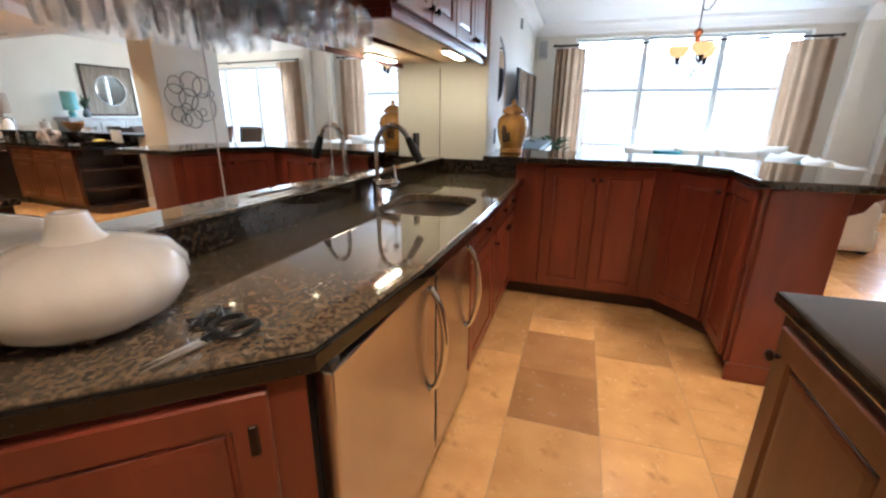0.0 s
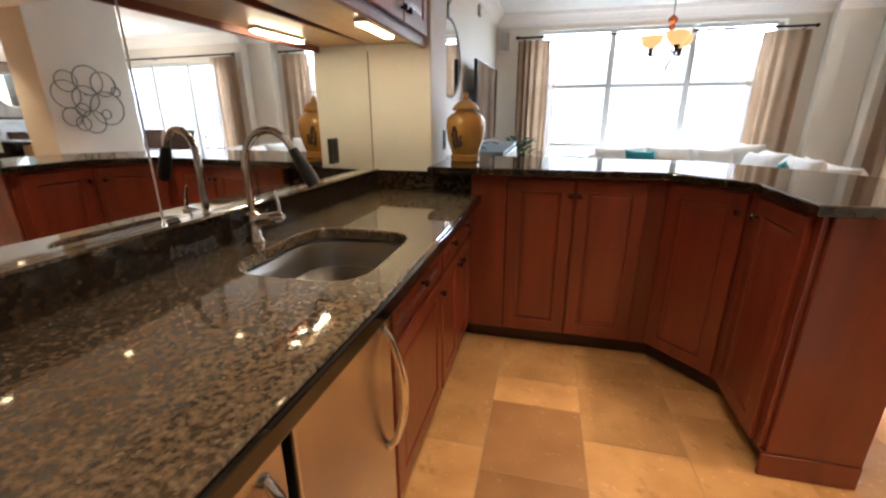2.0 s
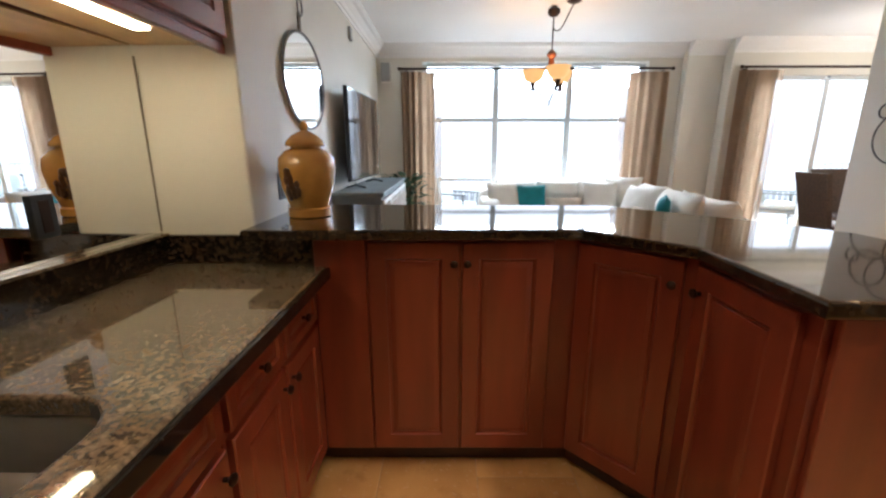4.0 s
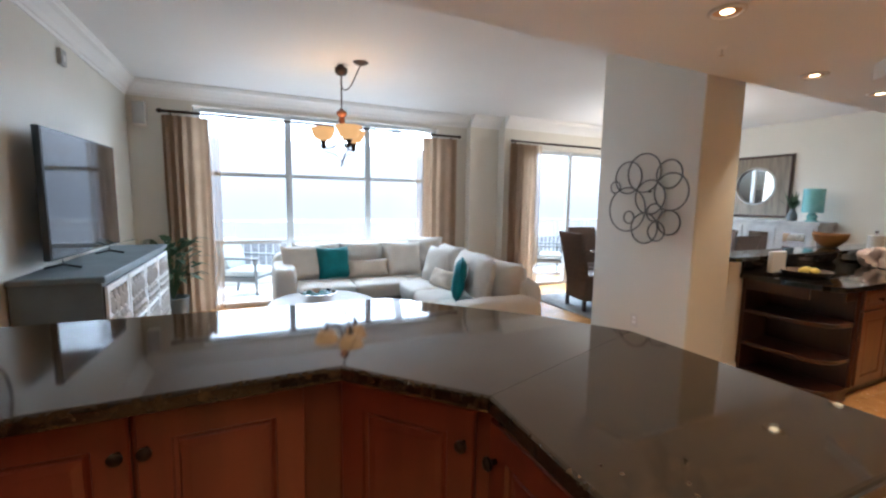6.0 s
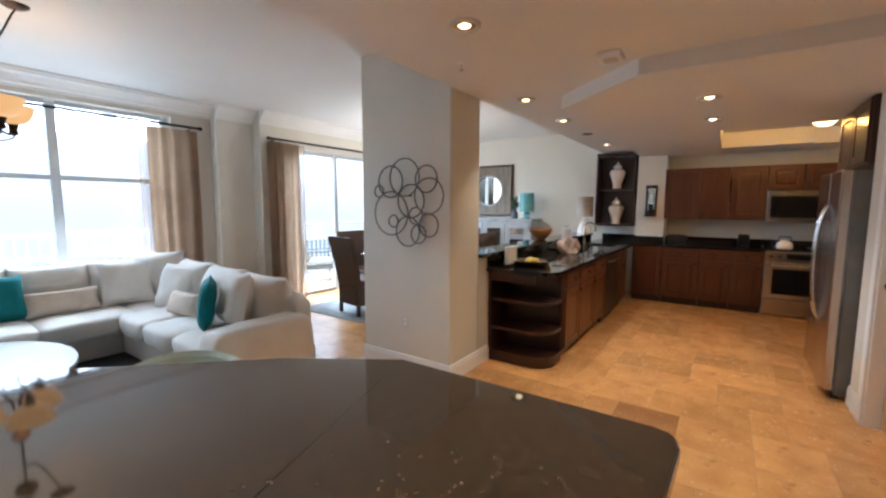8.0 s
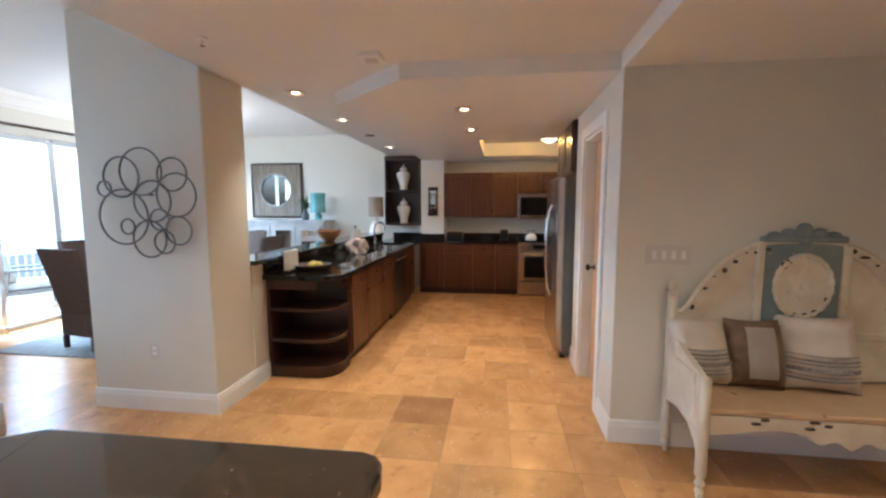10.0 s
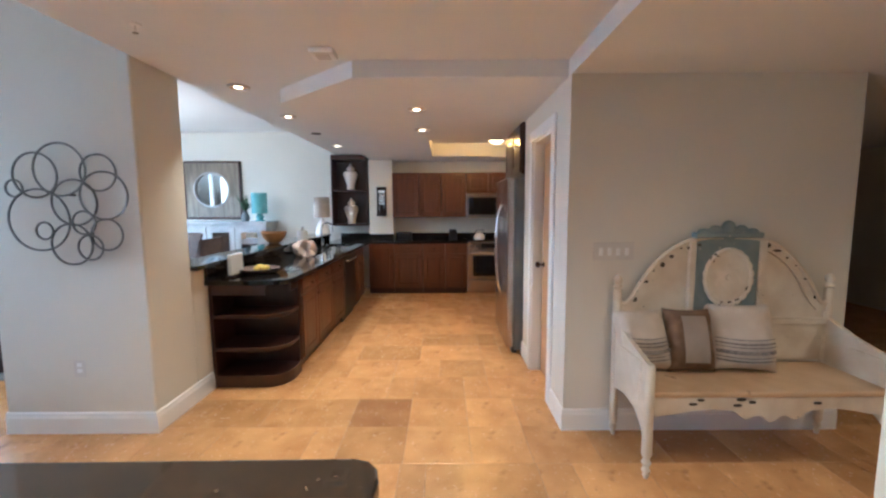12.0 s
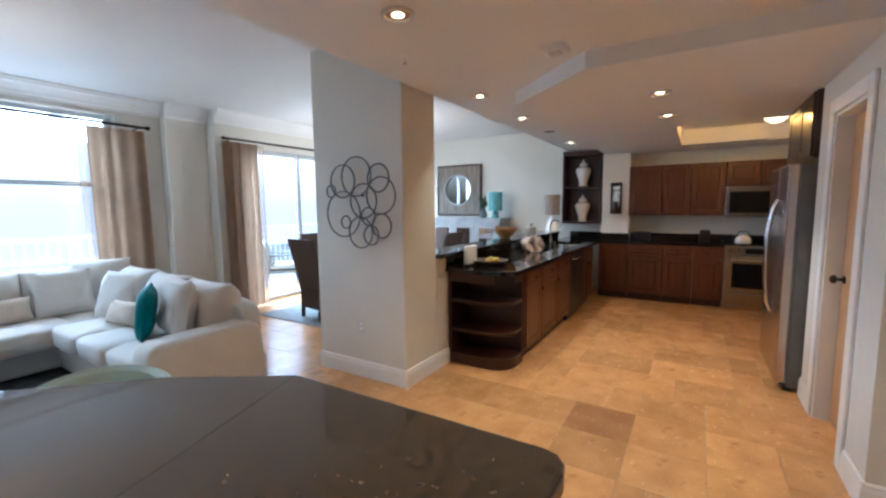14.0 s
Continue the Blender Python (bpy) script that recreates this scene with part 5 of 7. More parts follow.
for a_, b_2 in zip(rings, rings[1:]):
    for j in range(12):
        bm.faces.new((a_[j], a_[(j + 1) % 12], b_2[(j + 1) % 12], b_2[j]))
bm.faces.new(rings[0][::-1])
bm.faces.new(rings[-1])
part("backrest", bm, M["mint"], ac, "curved wraparound back", True)
part("base", turned(B(), [(0.20, 0.0), (0.21, 0.02), (0.25, 0.05), (0.26, 0.28)], 28, (1.94, 5.08, 0)), M["mint"], ac, "", True)

# circle sculpture on the column
art = thing("wall_sculpture", "bundle of overlapping dark metal rings on the column", "wall art", (3.79, 5.05, 1.15))
for y, z, r, dx in [(5.042, 1.726, 0.160, 0.05), (4.783, 1.566, 0.147, 0.05), (5.195, 1.418, 0.190, 0.05), (5.342, 1.614, 0.052, 0.04), (5.225, 1.695, 0.138, 0.02), (4.832, 1.708, 0.112, 0.02),
                    (5.159, 1.351, 0.052, 0.06), (4.911, 1.400, 0.071, 0.06), (4.883, 1.246, 0.077, 0.06), (5.024, 1.264, 0.128, 0.03), (4.806, 1.323, 0.098, 0.02), (4.995, 1.525, 0.142, 0.02)]:
    x = 3.785 - dx
    part("ring", tube(B(), [(x, y + r * math.cos(a), z + r * math.sin(a)) for a in [2 * math.pi * j / 40 for j in range(40)]], 0.0065, 8, True), M["artmetal"], art, "", True)
for y, z in [(5.0, 1.57), (4.91, 1.33), (5.20, 1.608)]:
    part("mount", tube(B(), [(3.784, y, z), (3.74, y, z)], 0.006, 8), M["bronze"], art)
o = thing("outlet_plate", "white outlet plate low on the column", "outlet", (3.79, 5.08, 0.38), "outlets")
part("plate", box(B(), 3.783, 5.04, 0.385, 3.79, 5.12, 0.50, 0.002), M["fixture"], o)
for z in (0.415, 0.455):
    part("socket", box(B(), 3.781, 5.063, z, 3.7828, 5.097, z + 0.026, 0.0005), M["white"], o)


# balcony chairs
def balcony_chair(x, y, rz):
    c = thing("balcony_armchair", "grey slatted wooden armchair with pale cushions, outdoors", "chair", (x, y, -0.03), "balcony chairs", rz)
    m = c.matrix_basis
    for sx in (-1, 1):
        part("front_leg", shifted(tube(B(), [(sx * 0.30, -0.30, 0.60), (sx * 0.31, -0.33, 0)], [0.025, 0.02], 8), m), M["outwood"], c)
        part("rear_leg", shifted(tube(B(), [(sx * 0.30, 0.22, 0.60), (sx * 0.30, 0.32, 0)], [0.025, 0.02], 8), m), M["outwood"], c)
        part("armrest", shifted(box(B(), sx * 0.30 - 0.04, -0.36, 0.60, sx * 0.30 + 0.04, 0.30, 0.63, 0.006), m), M["outwood"], c)
        part("side_rail", shifted(box(B(), sx * 0.29 - 0.015, -0.30, 0.27, sx * 0.29 + 0.015, 0.30, 0.33, 0.004), m), M["outwood"], c)
    for k in range(6):
        part("slat", shifted(box(B(), -0.28, 0.24 + k * 0.028, 0.36 + k * 0.09, 0.28, 0.262 + k * 0.028, 0.43 + k * 0.09, 0.004), m), M["outwood"], c)
    part("seat_board", shifted(box(B(), -0.28, -0.30, 0.30, 0.28, 0.28, 0.33, 0.004), m), M["outwood"], c)
    part("seat_cushion", shifted(superq(B(), (0, -0.03, 0.39), (0.28, 0.30, 0.06), 0.4, 0.25), m), M["outcush"], c, "pale grey cushion", True)
    part("back_cushion", shifted(superq(B(), (0, 0, 0), (0.26, 0.055, 0.24), 0.4, 0.25), m @ pose(0, 0.23, 0.66, -17)), M["outcush"], c, "pale grey cushion", True)
    return c


balcony_chair(0.62, 9.50, 62)
balcony_chair(6.35, 9.55, 60)
balcony_chair(7.6, 9.7, -40)

# ---- dining room ----
bm = box(B(), 4.62, 5.95, 0, 7.9, 7.75, 0.012, 0.004)
solid("dining_rug", bm, M["rug"], "grey woven rug under the dining table", "rug")
dt = thing("dining_table", "dark brown rectangular dining table", "table", (6.2, 6.85, 0.012))
part("tabletop", box(B(), 5.45, 6.35, 0.72, 7.15, 7.35, 0.76, 0.008), M["darkwood"], dt)
part("apron", box(B(), 5.55, 6.43, 0.64, 7.05, 7.27, 0.7198), M["darkwood"], dt)
for x in (5.58, 7.02):
    for y in (6.46, 7.24):
        part("leg", box(B(), x - 0.04, y - 0.04, 0.012, x + 0.04, y + 0.04, 0.64, 0.006), M["darkwood"], dt)
dc = thing("dining_chair", "high-backed brown wicker dining chair", "chair", (0, 0, 0), "dining chairs")
part("seat", box(B(), -0.24, -0.26, 0.40, 0.24, 0.22, 0.48, 0.02, 3), M["wicker"], dc, "", True)
bm = B()
for i, (y, z) in enumerate([(0.20, 0.40), (0.24, 0.62), (0.29, 0.85), (0.34, 1.06)]):
    w = 0.24 + 0.012 * i
    ring = [bm.verts.new(p) for p in ((-w, y - 0.025, z), (w, y - 0.025, z), (w, y + 0.025, z), (-w, y + 0.025, z))]
    if i:
        for k in range(4):
            bm.faces.new((prev[k], prev[(k + 1) % 4], ring[(k + 1) % 4], ring[k]))
    else:
        bm.faces.new(ring[::-1])
    prev = ring
bm.faces.new(prev)
part("backrest", bm, M["wicker"], dc)
part("skirt", box(B(), -0.235, -0.25, 0.14, 0.235, 0.23, 0.40, 0.01), M["wicker"], dc)
for x in (-0.21, 0.21):
    for y in (-0.23, 0.21):
        part("leg", box(B(), x - 0.022, y - 0.022, 0.0, x + 0.022, y + 0.022, 0.14, 0.004), M["darkwood"], dc)
dc.matrix_basis = pose(5.02, 6.88, 0.012, 0, 0, 80)
for x, y, a in [(5.75, 7.55, 178), (6.6, 7.58, 184), (5.8, 6.18, -4), (6.7, 6.16, 3), (7.45, 6.85, -90)]:
    copy_thing(dc, pose(x, y, 0.012, 0, 0, a - 180 if abs(a) > 90 else a + 180) if abs(a) != 90 else pose(x, y, 0.012, 0, 0, -90))

# sideboard, framed mirror, lamp
XB = X_END
sb = thing("sideboard", "pale grey sideboard with mirrored door panels", "sideboard", (8.45, 6.5, 0))
part("body", box(B(), 8.27, 5.75, 0.12, XB - 0.01, 7.30, 1.20, 0.006), M["palegrey"], sb)
part("top", box(B(), 8.24, 5.72, 1.2002, XB - 0.008, 7.33, 1.245, 0.006), M["palegrey"], sb)
for y in (5.80, 7.25):
    for x in (8.31, 8.68):
        part("leg", box(B(), x - 0.03, y - 0.03, 0, x + 0.03, y + 0.03, 0.12, 0.004), M["palegrey"], sb)
for k in range(3):
    y = 5.80 + k * 0.49
    d = part("door", shifted(door_bm(0.46, 0.98, 0.018, 0.06), rot(8.269, y + 0.46, 0.17, -90)), M["palegrey"], sb)
    part("panel", box(B(), 8.247, y + 0.09, 0.26, 8.2505, y + 0.37, 1.06), M["mirror"], d, "mirrored panel")
fm = thing("framed_mirror", "round mirror in a wide square weathered wood frame", "mirror", (XB, 6.87, 1.27))
yc, zc = 6.88, 1.81
bm = holed([(6.34, 1.28), (7.38, 1.28), (7.38, 2.32), (6.34, 2.32)], [(yc + 0.305 * math.cos(2 * math.pi * k / 40), zc + 0.305 * math.sin(2 * math.pi * k / 40)) for k in range(40)], 0.0, 0.04)
part("frame", shifted(bm, Matrix(((0, 0, -1, XB - 0.003), (1, 0, 0, 0), (0, 1, 0, 0), (0, 0, 0, 1)))), M["weathered"], fm)
ring = [(XB - 0.045, yc + 0.31 * math.cos(2 * math.pi * k / 40), zc + 0.31 * math.sin(2 * math.pi * k / 40)) for k in range(40)]
part("bead", tube(B(), ring, 0.014, 8, True), M["palegrey"], fm, "pale round bead", True)
part("glass", shifted(turned(B(), [(0.304, 0.0), (0.304, 0.012)], 40), pose(XB - 0.004, yc, zc, 0, -90)), M["mirror"], fm, "round mirror glass")
ring = [(6.36, 1.30), (7.36, 1.30), (7.36, 2.30), (6.36, 2.30)]
bm = B()
for (a, b), (c, d) in zip(ring, ring[1:] + ring[:1]):
    tube(bm, [(XB - 0.05, a, b), (XB - 0.05, c, d)], 0.016, 8)
part("border", bm, M["darkwood"], fm, "dark outer border", True)
lp = thing("table_lamp", "teal ceramic table lamp with a teal drum shade", "lamp", (8.45, 5.92, 1.2452))
part("base", turned(B(), [(0.08, 1.2452), (0.09, 1.255), (0.05, 1.275), (0.07, 1.32), (0.05, 1.36), (0.02, 1.39), (0.015, 1.48)], 24, (8.45, 5.92, 0)), M["tealglass"], lp, "", True)
part("shade", turned(B(), [(0.13, 1.38), (0.13, 1.74), (0.125, 1.74), (0.125, 1.38)], 28, (8.45, 5.92, 0)), M["tealglass"], lp, "teal drum shade", True)
pp = thing("small_plant", "small green plant in a glass vase on the sideboard", "plant", (8.42, 6.16, 1.2452))
part("vase", turned(B(), [(0.05, 1.2452), (0.07, 1.29), (0.06, 1.36), (0.035, 1.40), (0.04, 1.43)], 18, (8.42, 6.16, 0)), M["greypaint"], pp, "dark glass vase", True)
rs = random.Random(11)
bm = B()
for k in range(26):
    a = rs.uniform(0, 6.28)
    p0 = Vector((8.42, 6.16, 1.41))
    d = Vector((math.cos(a), math.sin(a), rs.uniform(0.8, 2.2))).normalized() * rs.uniform(0.15, 0.36)
    s_ = Vector((-math.sin(a), math.cos(a), 0)) * 0.02
    vs = [bm.verts.new(q) for q in (p0, p0 + d * 0.55 + s_, p0 + d, p0 + d * 0.55 - s_)]
    bm.faces.new(vs)
part("foliage", bm, M["leaf"], pp, "narrow green leaves")
LX, LY = 8.30, 4.78
wl = thing("table_lamp", "white table lamp with a taupe drum shade", "lamp", (LX, LY, 0))
part("pedestal", box(B(), LX - 0.18, LY - 0.06, 0, LX + 0.18, LY + 0.30, 0.84, 0.006), M["palegrey"], wl, "pale grey stand")
part("base", turned(B(), [(0.08, 0.8402), (0.09, 0.86), (0.12, 0.96), (0.12, 1.08), (0.09, 1.18), (0.03, 1.27), (0.02, 1.34)], 24, (LX, LY, 0)), M["ceramic"], wl, "", True)
part("shade", turned(B(), [(0.135, 1.31), (0.130, 1.655), (0.125, 1.655), (0.130, 1.31)], 28, (LX, LY, 0)), M["shade"], wl, "taupe linen drum shade", True)

# ---- kitchen ----
PX0, PX1, PYF, PYB = 4.46, 8.10, 3.98, 4.60
pen = thing("peninsula_shelf_unit", "dark cherry open end shelves of the kitchen peninsula", "shelf", (4.75, 4.3, 0))
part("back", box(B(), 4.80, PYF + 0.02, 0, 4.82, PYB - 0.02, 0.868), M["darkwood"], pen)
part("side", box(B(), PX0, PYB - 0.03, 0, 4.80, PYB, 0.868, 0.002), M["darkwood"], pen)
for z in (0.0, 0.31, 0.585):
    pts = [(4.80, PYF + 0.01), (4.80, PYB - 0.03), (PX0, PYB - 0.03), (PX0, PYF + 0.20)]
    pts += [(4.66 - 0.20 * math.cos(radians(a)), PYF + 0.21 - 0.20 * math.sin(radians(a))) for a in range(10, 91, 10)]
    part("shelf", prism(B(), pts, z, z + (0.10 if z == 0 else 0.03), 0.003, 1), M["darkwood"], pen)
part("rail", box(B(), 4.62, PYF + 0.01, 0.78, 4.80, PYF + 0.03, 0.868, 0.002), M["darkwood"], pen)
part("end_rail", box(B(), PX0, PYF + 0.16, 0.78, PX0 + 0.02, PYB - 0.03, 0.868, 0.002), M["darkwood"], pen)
top = thing("worktop", "polished black granite peninsula counter with a sink", "counter", (6.3, 4.25, 0.87))
R = 0.16
outl = [(X_END - 0.004, PYF - 0.05), (X_END - 0.004, PYB), (4.41, PYB), (4.41, PYF - 0.05 + R)] + [(4.41 + R - R * math.cos(radians(a)), PYF - 0.05 + R - R * math.sin(radians(a))) for a in range(15, 91, 15)]
bm = holed(outl, rrect(7.10, 4.06, 7.66, 4.48, 0.06)[::-1], 0.87, 0.91)
part("slab", bm, M["granite3"], top)
ld = thing("raised_ledge", "raised black granite ledge behind the peninsula", "ledge", (6.2, 4.75, 0.9))
part("pony_wall", box(B(), 4.2565, PYB + 0.001, 0, 8.0, PYB + 0.11, 1.01), M["wall"], ld, "painted pony wall")
part("upstand", box(B(), 4.42, PYB - 0.022, 0.9105, 8.0, PYB + 0.001, 1.01, 0.002), M["granite3"], ld)
part("cap", box(B(), 4.258, PYB - 0.045, 1.0105, 8.02, PYB + 0.28, 1.05, 0.010, 2), M["granite3"], ld, "overhanging granite cap")
sk = thing("kitchen_sink", "undermounted stainless steel kitchen sink", "sink", (7.38, 4.27, 0.7))
bm = B()
rings = []
for off, z in [(-0.01, 0.869), (0.005, 0.80), (0.03, 0.72), (0.08, 0.715)]:
    rings.append([bm.verts.new((x, y, z)) for x, y in rrect(7.10 + off, 4.06 + off, 7.66 - off, 4.48 - off, 0.06)])
for a, b in zip(rings, rings[1:]):
    for i in range(len(a)):
        bm.faces.new((a[i], a[(i + 1) % len(a)], b[(i + 1) % len(a)], b[i]))
bm.faces.new(rings[-1])
part("basin", bm, M["steel"], sk, "", True)
f = thing("kitchen_tap", "tall brushed nickel arched kitchen tap", "tap", (7.38, 4.53, 0.91))
pts = [(7.38, 4.53, 0.91 + 0.05 * k) for k in range(6)] + [(7.38, 4.53 - 0.085 + 0.085 * math.cos(a), 1.17 + 0.085 * math.sin(a)) for a in [math.pi * k / 10 for k in range(1, 11)]] + [(7.38, 4.36, 1.11)]
part("spout", tube(B(), pts, 0.014, 12), M["chrome"], f, "", True)
part("base", turned(B(), [(0.03, 0.9102), (0.03, 0.93), (0.02, 0.97)], 18, (7.38, 4.53, 0)), M["chrome"], f, "", True)
part("lever", tube(B(), [(7.41, 4.53, 0.95), (7.47, 4.53, 0.99)], 0.007, 8), M["chrome"], f, "", True)


def kit_unit(name, a, b, face, rz, label, drawers=1, dark=False, ndoor=1):
    """A base unit along a run: a and b are its ends on the face line."""
    w = math.dist(a, b)
    u = thing(name, label, "cabinet", (*a, 0), "kitchen base cabinets")
    m = rot(*a, 0, rz)
    mt = M["cherry2"]
    part("body", shifted(box(B(), 0, 0.002, 0.10, w, 0.58, 0.70 if ndoor == 2 else 0.868), m), mt, u)
    if ndoor == 2:
        part("top_rail", shifted(box(B(), 0, 0.002, 0.7002, w, 0.03, 0.868), m), mt, u)
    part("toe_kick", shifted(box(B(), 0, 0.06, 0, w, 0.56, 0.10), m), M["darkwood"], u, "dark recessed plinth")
    dw = (w - 0.01 * (ndoor + 1)) / ndoor
    for k in range(ndoor):
        x = 0.01 + k * (dw + 0.01)
        if drawers:
            d = part("drawer_front", shifted(door_bm(dw, 0.15, rail=0.032), m @ pose(x, 0.001, 0.705)), mt, u)
            part("knob", shifted(knob_bm(), m @ pose(x + dw / 2, -0.019, 0.78)), M["bronze"], d, "dark bronze knob", True)
        door(u, dw, 0.575 if drawers else 0.74, m @ pose(x, 0.001, 0.118), mt, (dw - 0.03 if k % 2 == 0 else 0.03, 0.52))
    return u


xs = [4.825, 5.28, 5.85, 6.40]
for a, b in zip(xs, xs[1:]):
    kit_unit("base_cabinet", (a, PYF), (b - 0.004, PYF), None, 0, "cherry-stained peninsula base cabinet with drawer")
kit_unit("base_cabinet", (7.05, PYF), (7.70, PYF), None, 0, "cherry-stained sink cabinet with paired doors", 0, False, 2)
dw = thing("dishwasher", "black built-in dishwasher with a steel handle", "dishwasher", (6.72, 4.2, 0))
part("door", box(B(), 6.405, PYF - 0.02, 0.10, 7.04, PYF + 0.03, 0.866, 0.005), M["black"], dw, "glossy black door")
part("body", box(B(), 6.41, PYF + 0.031, 0.0, 7.035, PYB - 0.03, 0.86), M["black"], dw)
part("handle", tube(B(), [(6.47, PYF - 0.02, 0.79), (6.49, PYF - 0.055, 0.79), (6.95, PYF - 0.055, 0.79), (6.97, PYF - 0.02, 0.79)], 0.011, 10), M["steel"], dw, "steel bar handle", True)

# far run
EX = 8.12
ys = [PYF - 0.02, 3.53, 3.04, 2.66, 2.29]
for k, (a, b) in enumerate(zip(ys, ys[1:])):
    kit_unit("base_cabinet", (EX, a), (EX, b + 0.004), None, -90, "cherry-stained kitchen base cabinet", 1 if k else 0)
ct = thing("kitchen_counter", "polished black granite counter along the far wall", "counter", (8.4, 3.1, 0.87))
part("slab", box(B(), EX - 0.03, 2.285, 0.87, X_END - 0.004, PYF - 0.052, 0.91, 0.006), M["granite3"], ct)
part("upstand", box(B(), X_END - 0.03, 1.0, 0.9105, X_END - 0.004, PYB - 0.03, 1.01, 0.002), M["granite3"], ct)
part("slab", box(B(), EX - 0.03, 1.06, 0.87, X_END - 0.004, 1.515, 0.91, 0.006), M["granite3"], ct)
kit_unit("base_cabinet", (EX, 1.515), (EX, 1.06), None, -90, "cherry-stained kitchen base cabinet")

UXk = 8.41
ups = [(3.575, 3.115), (3.11, 2.73), (2.725, 2.30)]
for a, b in ups:
    u = thing("wall_cabinet", "cherry-stained kitchen wall cabinet with flat framed door", "cabinet", (8.57, (a + b) / 2, 1.30), "kitchen wall cabinets")
    part("body", box(B(), UXk, b, 1.30, X_END - 0.003, a, 2.07, 0.002), M["cherry2"], u)
    door(u, a - b - 0.012, 0.745, rot(UXk - 0.001, a - 0.006, 1.312, -90), M["cherry2"], None)
for a, b in [(2.295, 1.91), (1.905, 1.52)]:
    u = thing("wall_cabinet", "short cherry-stained wall cabinet over the microwave", "cabinet", (8.57, (a + b) / 2, 1.71), "kitchen wall cabinets")
    part("body", box(B(), UXk, b, 1.715, X_END - 0.003, a, 2.07, 0.002), M["cherry2"], u)
    door(u, a - b - 0.012, 0.335, rot(UXk - 0.001, a - 0.006, 1.725, -90), M["cherry2"], None)
mw = thing("microwave", "stainless steel over-range microwave with dark window", "microwave", (8.5, 1.9, 1.28))
part("case", box(B(), 8.36, 1.525, 1.28, X_END - 0.003, 2.285, 1.71, 0.005), M["steel"], mw)
part("window", box(B(), 8.352, 1.75, 1.34, 8.3598, 2.25, 1.64, 0.003), M["screen"], mw, "dark glass window")
part("control_panel", box(B(), 8.354, 1.545, 1.33, 8.3598, 1.70, 1.65, 0.002), M["black"], mw, "black control panel")
part("handle", tube(B(), [(8.36, 1.725, 1.34), (8.325, 1.725, 1.36), (8.325, 1.725, 1.62), (8.36, 1.725, 1.64)], 0.009, 8), M["steel"], mw, "", True)
rg = thing("range", "stainless steel oven range with dark oven window", "oven", (8.4, 1.9, 0))
part("body", box(B(), 8.12, 1.522, 0.02, X_END - 0.004, 2.282, 0.90, 0.003), M["steel"], rg)
part("oven_door", box(B(), 8.085, 1.535, 0.26, 8.1198, 2.27, 0.74, 0.006), M["steel"], rg)
part("oven_window", box(B(), 8.079, 1.615, 0.31, 8.0848, 2.19, 0.655, 0.003), M["screen"], rg, "dark glass oven window")
part("drawer", box(B(), 8.09, 1.535, 0.05, 8.1198, 2.27, 0.24, 0.006), M["steel"], rg)
part("handle", tube(B(), [(8.085, 1.57, 0.70), (8.05, 1.59, 0.70), (8.05, 2.215, 0.70), (8.085, 2.235, 0.70)], 0.012, 10), M["steel"], rg, "", True)
part("cooktop", box(B(), 8.10, 1.522, 0.9002, 8.70, 2.282, 0.918, 0.004), M["screen"], rg, "black glass cooktop")
part("control_panel", box(B(), 8.095, 1.53, 0.755, 8.1198, 2.275, 0.885, 0.004), M["steel"], rg)
part("display", box(B(), 8.0915, 1.75, 0.785, 8.0948, 2.05, 0.86, 0.001), M["screen"], rg, "black glass display")
for y in (1.585, 1.675, 2.125, 2.215):
    part("knob", shifted(turned(B(), [(0.02, 0), (0.02, 0.02), (0.015, 0.028)], 14), pose(8.095, y, 0.82, 0, -90)), M["black"], rg, "black control knob", True)
for x, y in [(8.25, 1.72), (8.25, 2.08), (8.55, 1.72), (8.55, 2.08)]:
    part("burner", turned(B(), [(0.085, 0.918), (0.085, 0.921), (0.06, 0.922)], 20, (x, y, 0)), M["black"], rg, "", True)
kt = thing("kettle", "white enamel kettle on the cooktop", "kettle", (8.3, 2.05, 0.922))
part("body", turned(B(), [(0.085, 0.922), (0.095, 0.94), (0.09, 0.99), (0.05, 1.03), (0.015, 1.035), (0.015, 1.05)], 22, (8.27, 2.07, 0)), M["ceramic"], kt, "", True)
part("handle", tube(B(), [(8.27, 2.0, 1.01), (8.27, 2.01, 1.08), (8.27, 2.13, 1.08), (8.27, 2.14, 1.01)], 0.008, 8), M["black"], kt, "", True)

# corner display shelf with two urns
dsy0, dsy1, dsz0, dsz1 = 4.02, 4.64, 1.16, 2.385
ds = thing("display_shelf", "dark cherry open display shelf in the kitchen corner", "shelf", (8.6, 4.3, dsz0))
SXf = 8.42
part("back", box(B(), X_END - 0.02, dsy0, dsz0, X_END - 0.003, dsy1, dsz1 - 0.001), M["darkwood"], ds)
part("side", box(B(), SXf, dsy0, dsz0, X_END - 0.02, dsy0 + 0.025, dsz1 - 0.001, 0.002), M["darkwood"], ds)
part("side", box(B(), SXf, dsy1 - 0.025, dsz0, X_END - 0.02, dsy1, dsz1 - 0.001, 0.002), M["darkwood"], ds)
for z in (dsz0, 1.76, dsz1 - 0.08):
    part("shelf", box(B(), SXf, dsy0 + 0.025, z, X_END - 0.02, dsy1 - 0.025, z + (0.03 if z < 2 else 0.078), 0.002), M["darkwood"], ds)
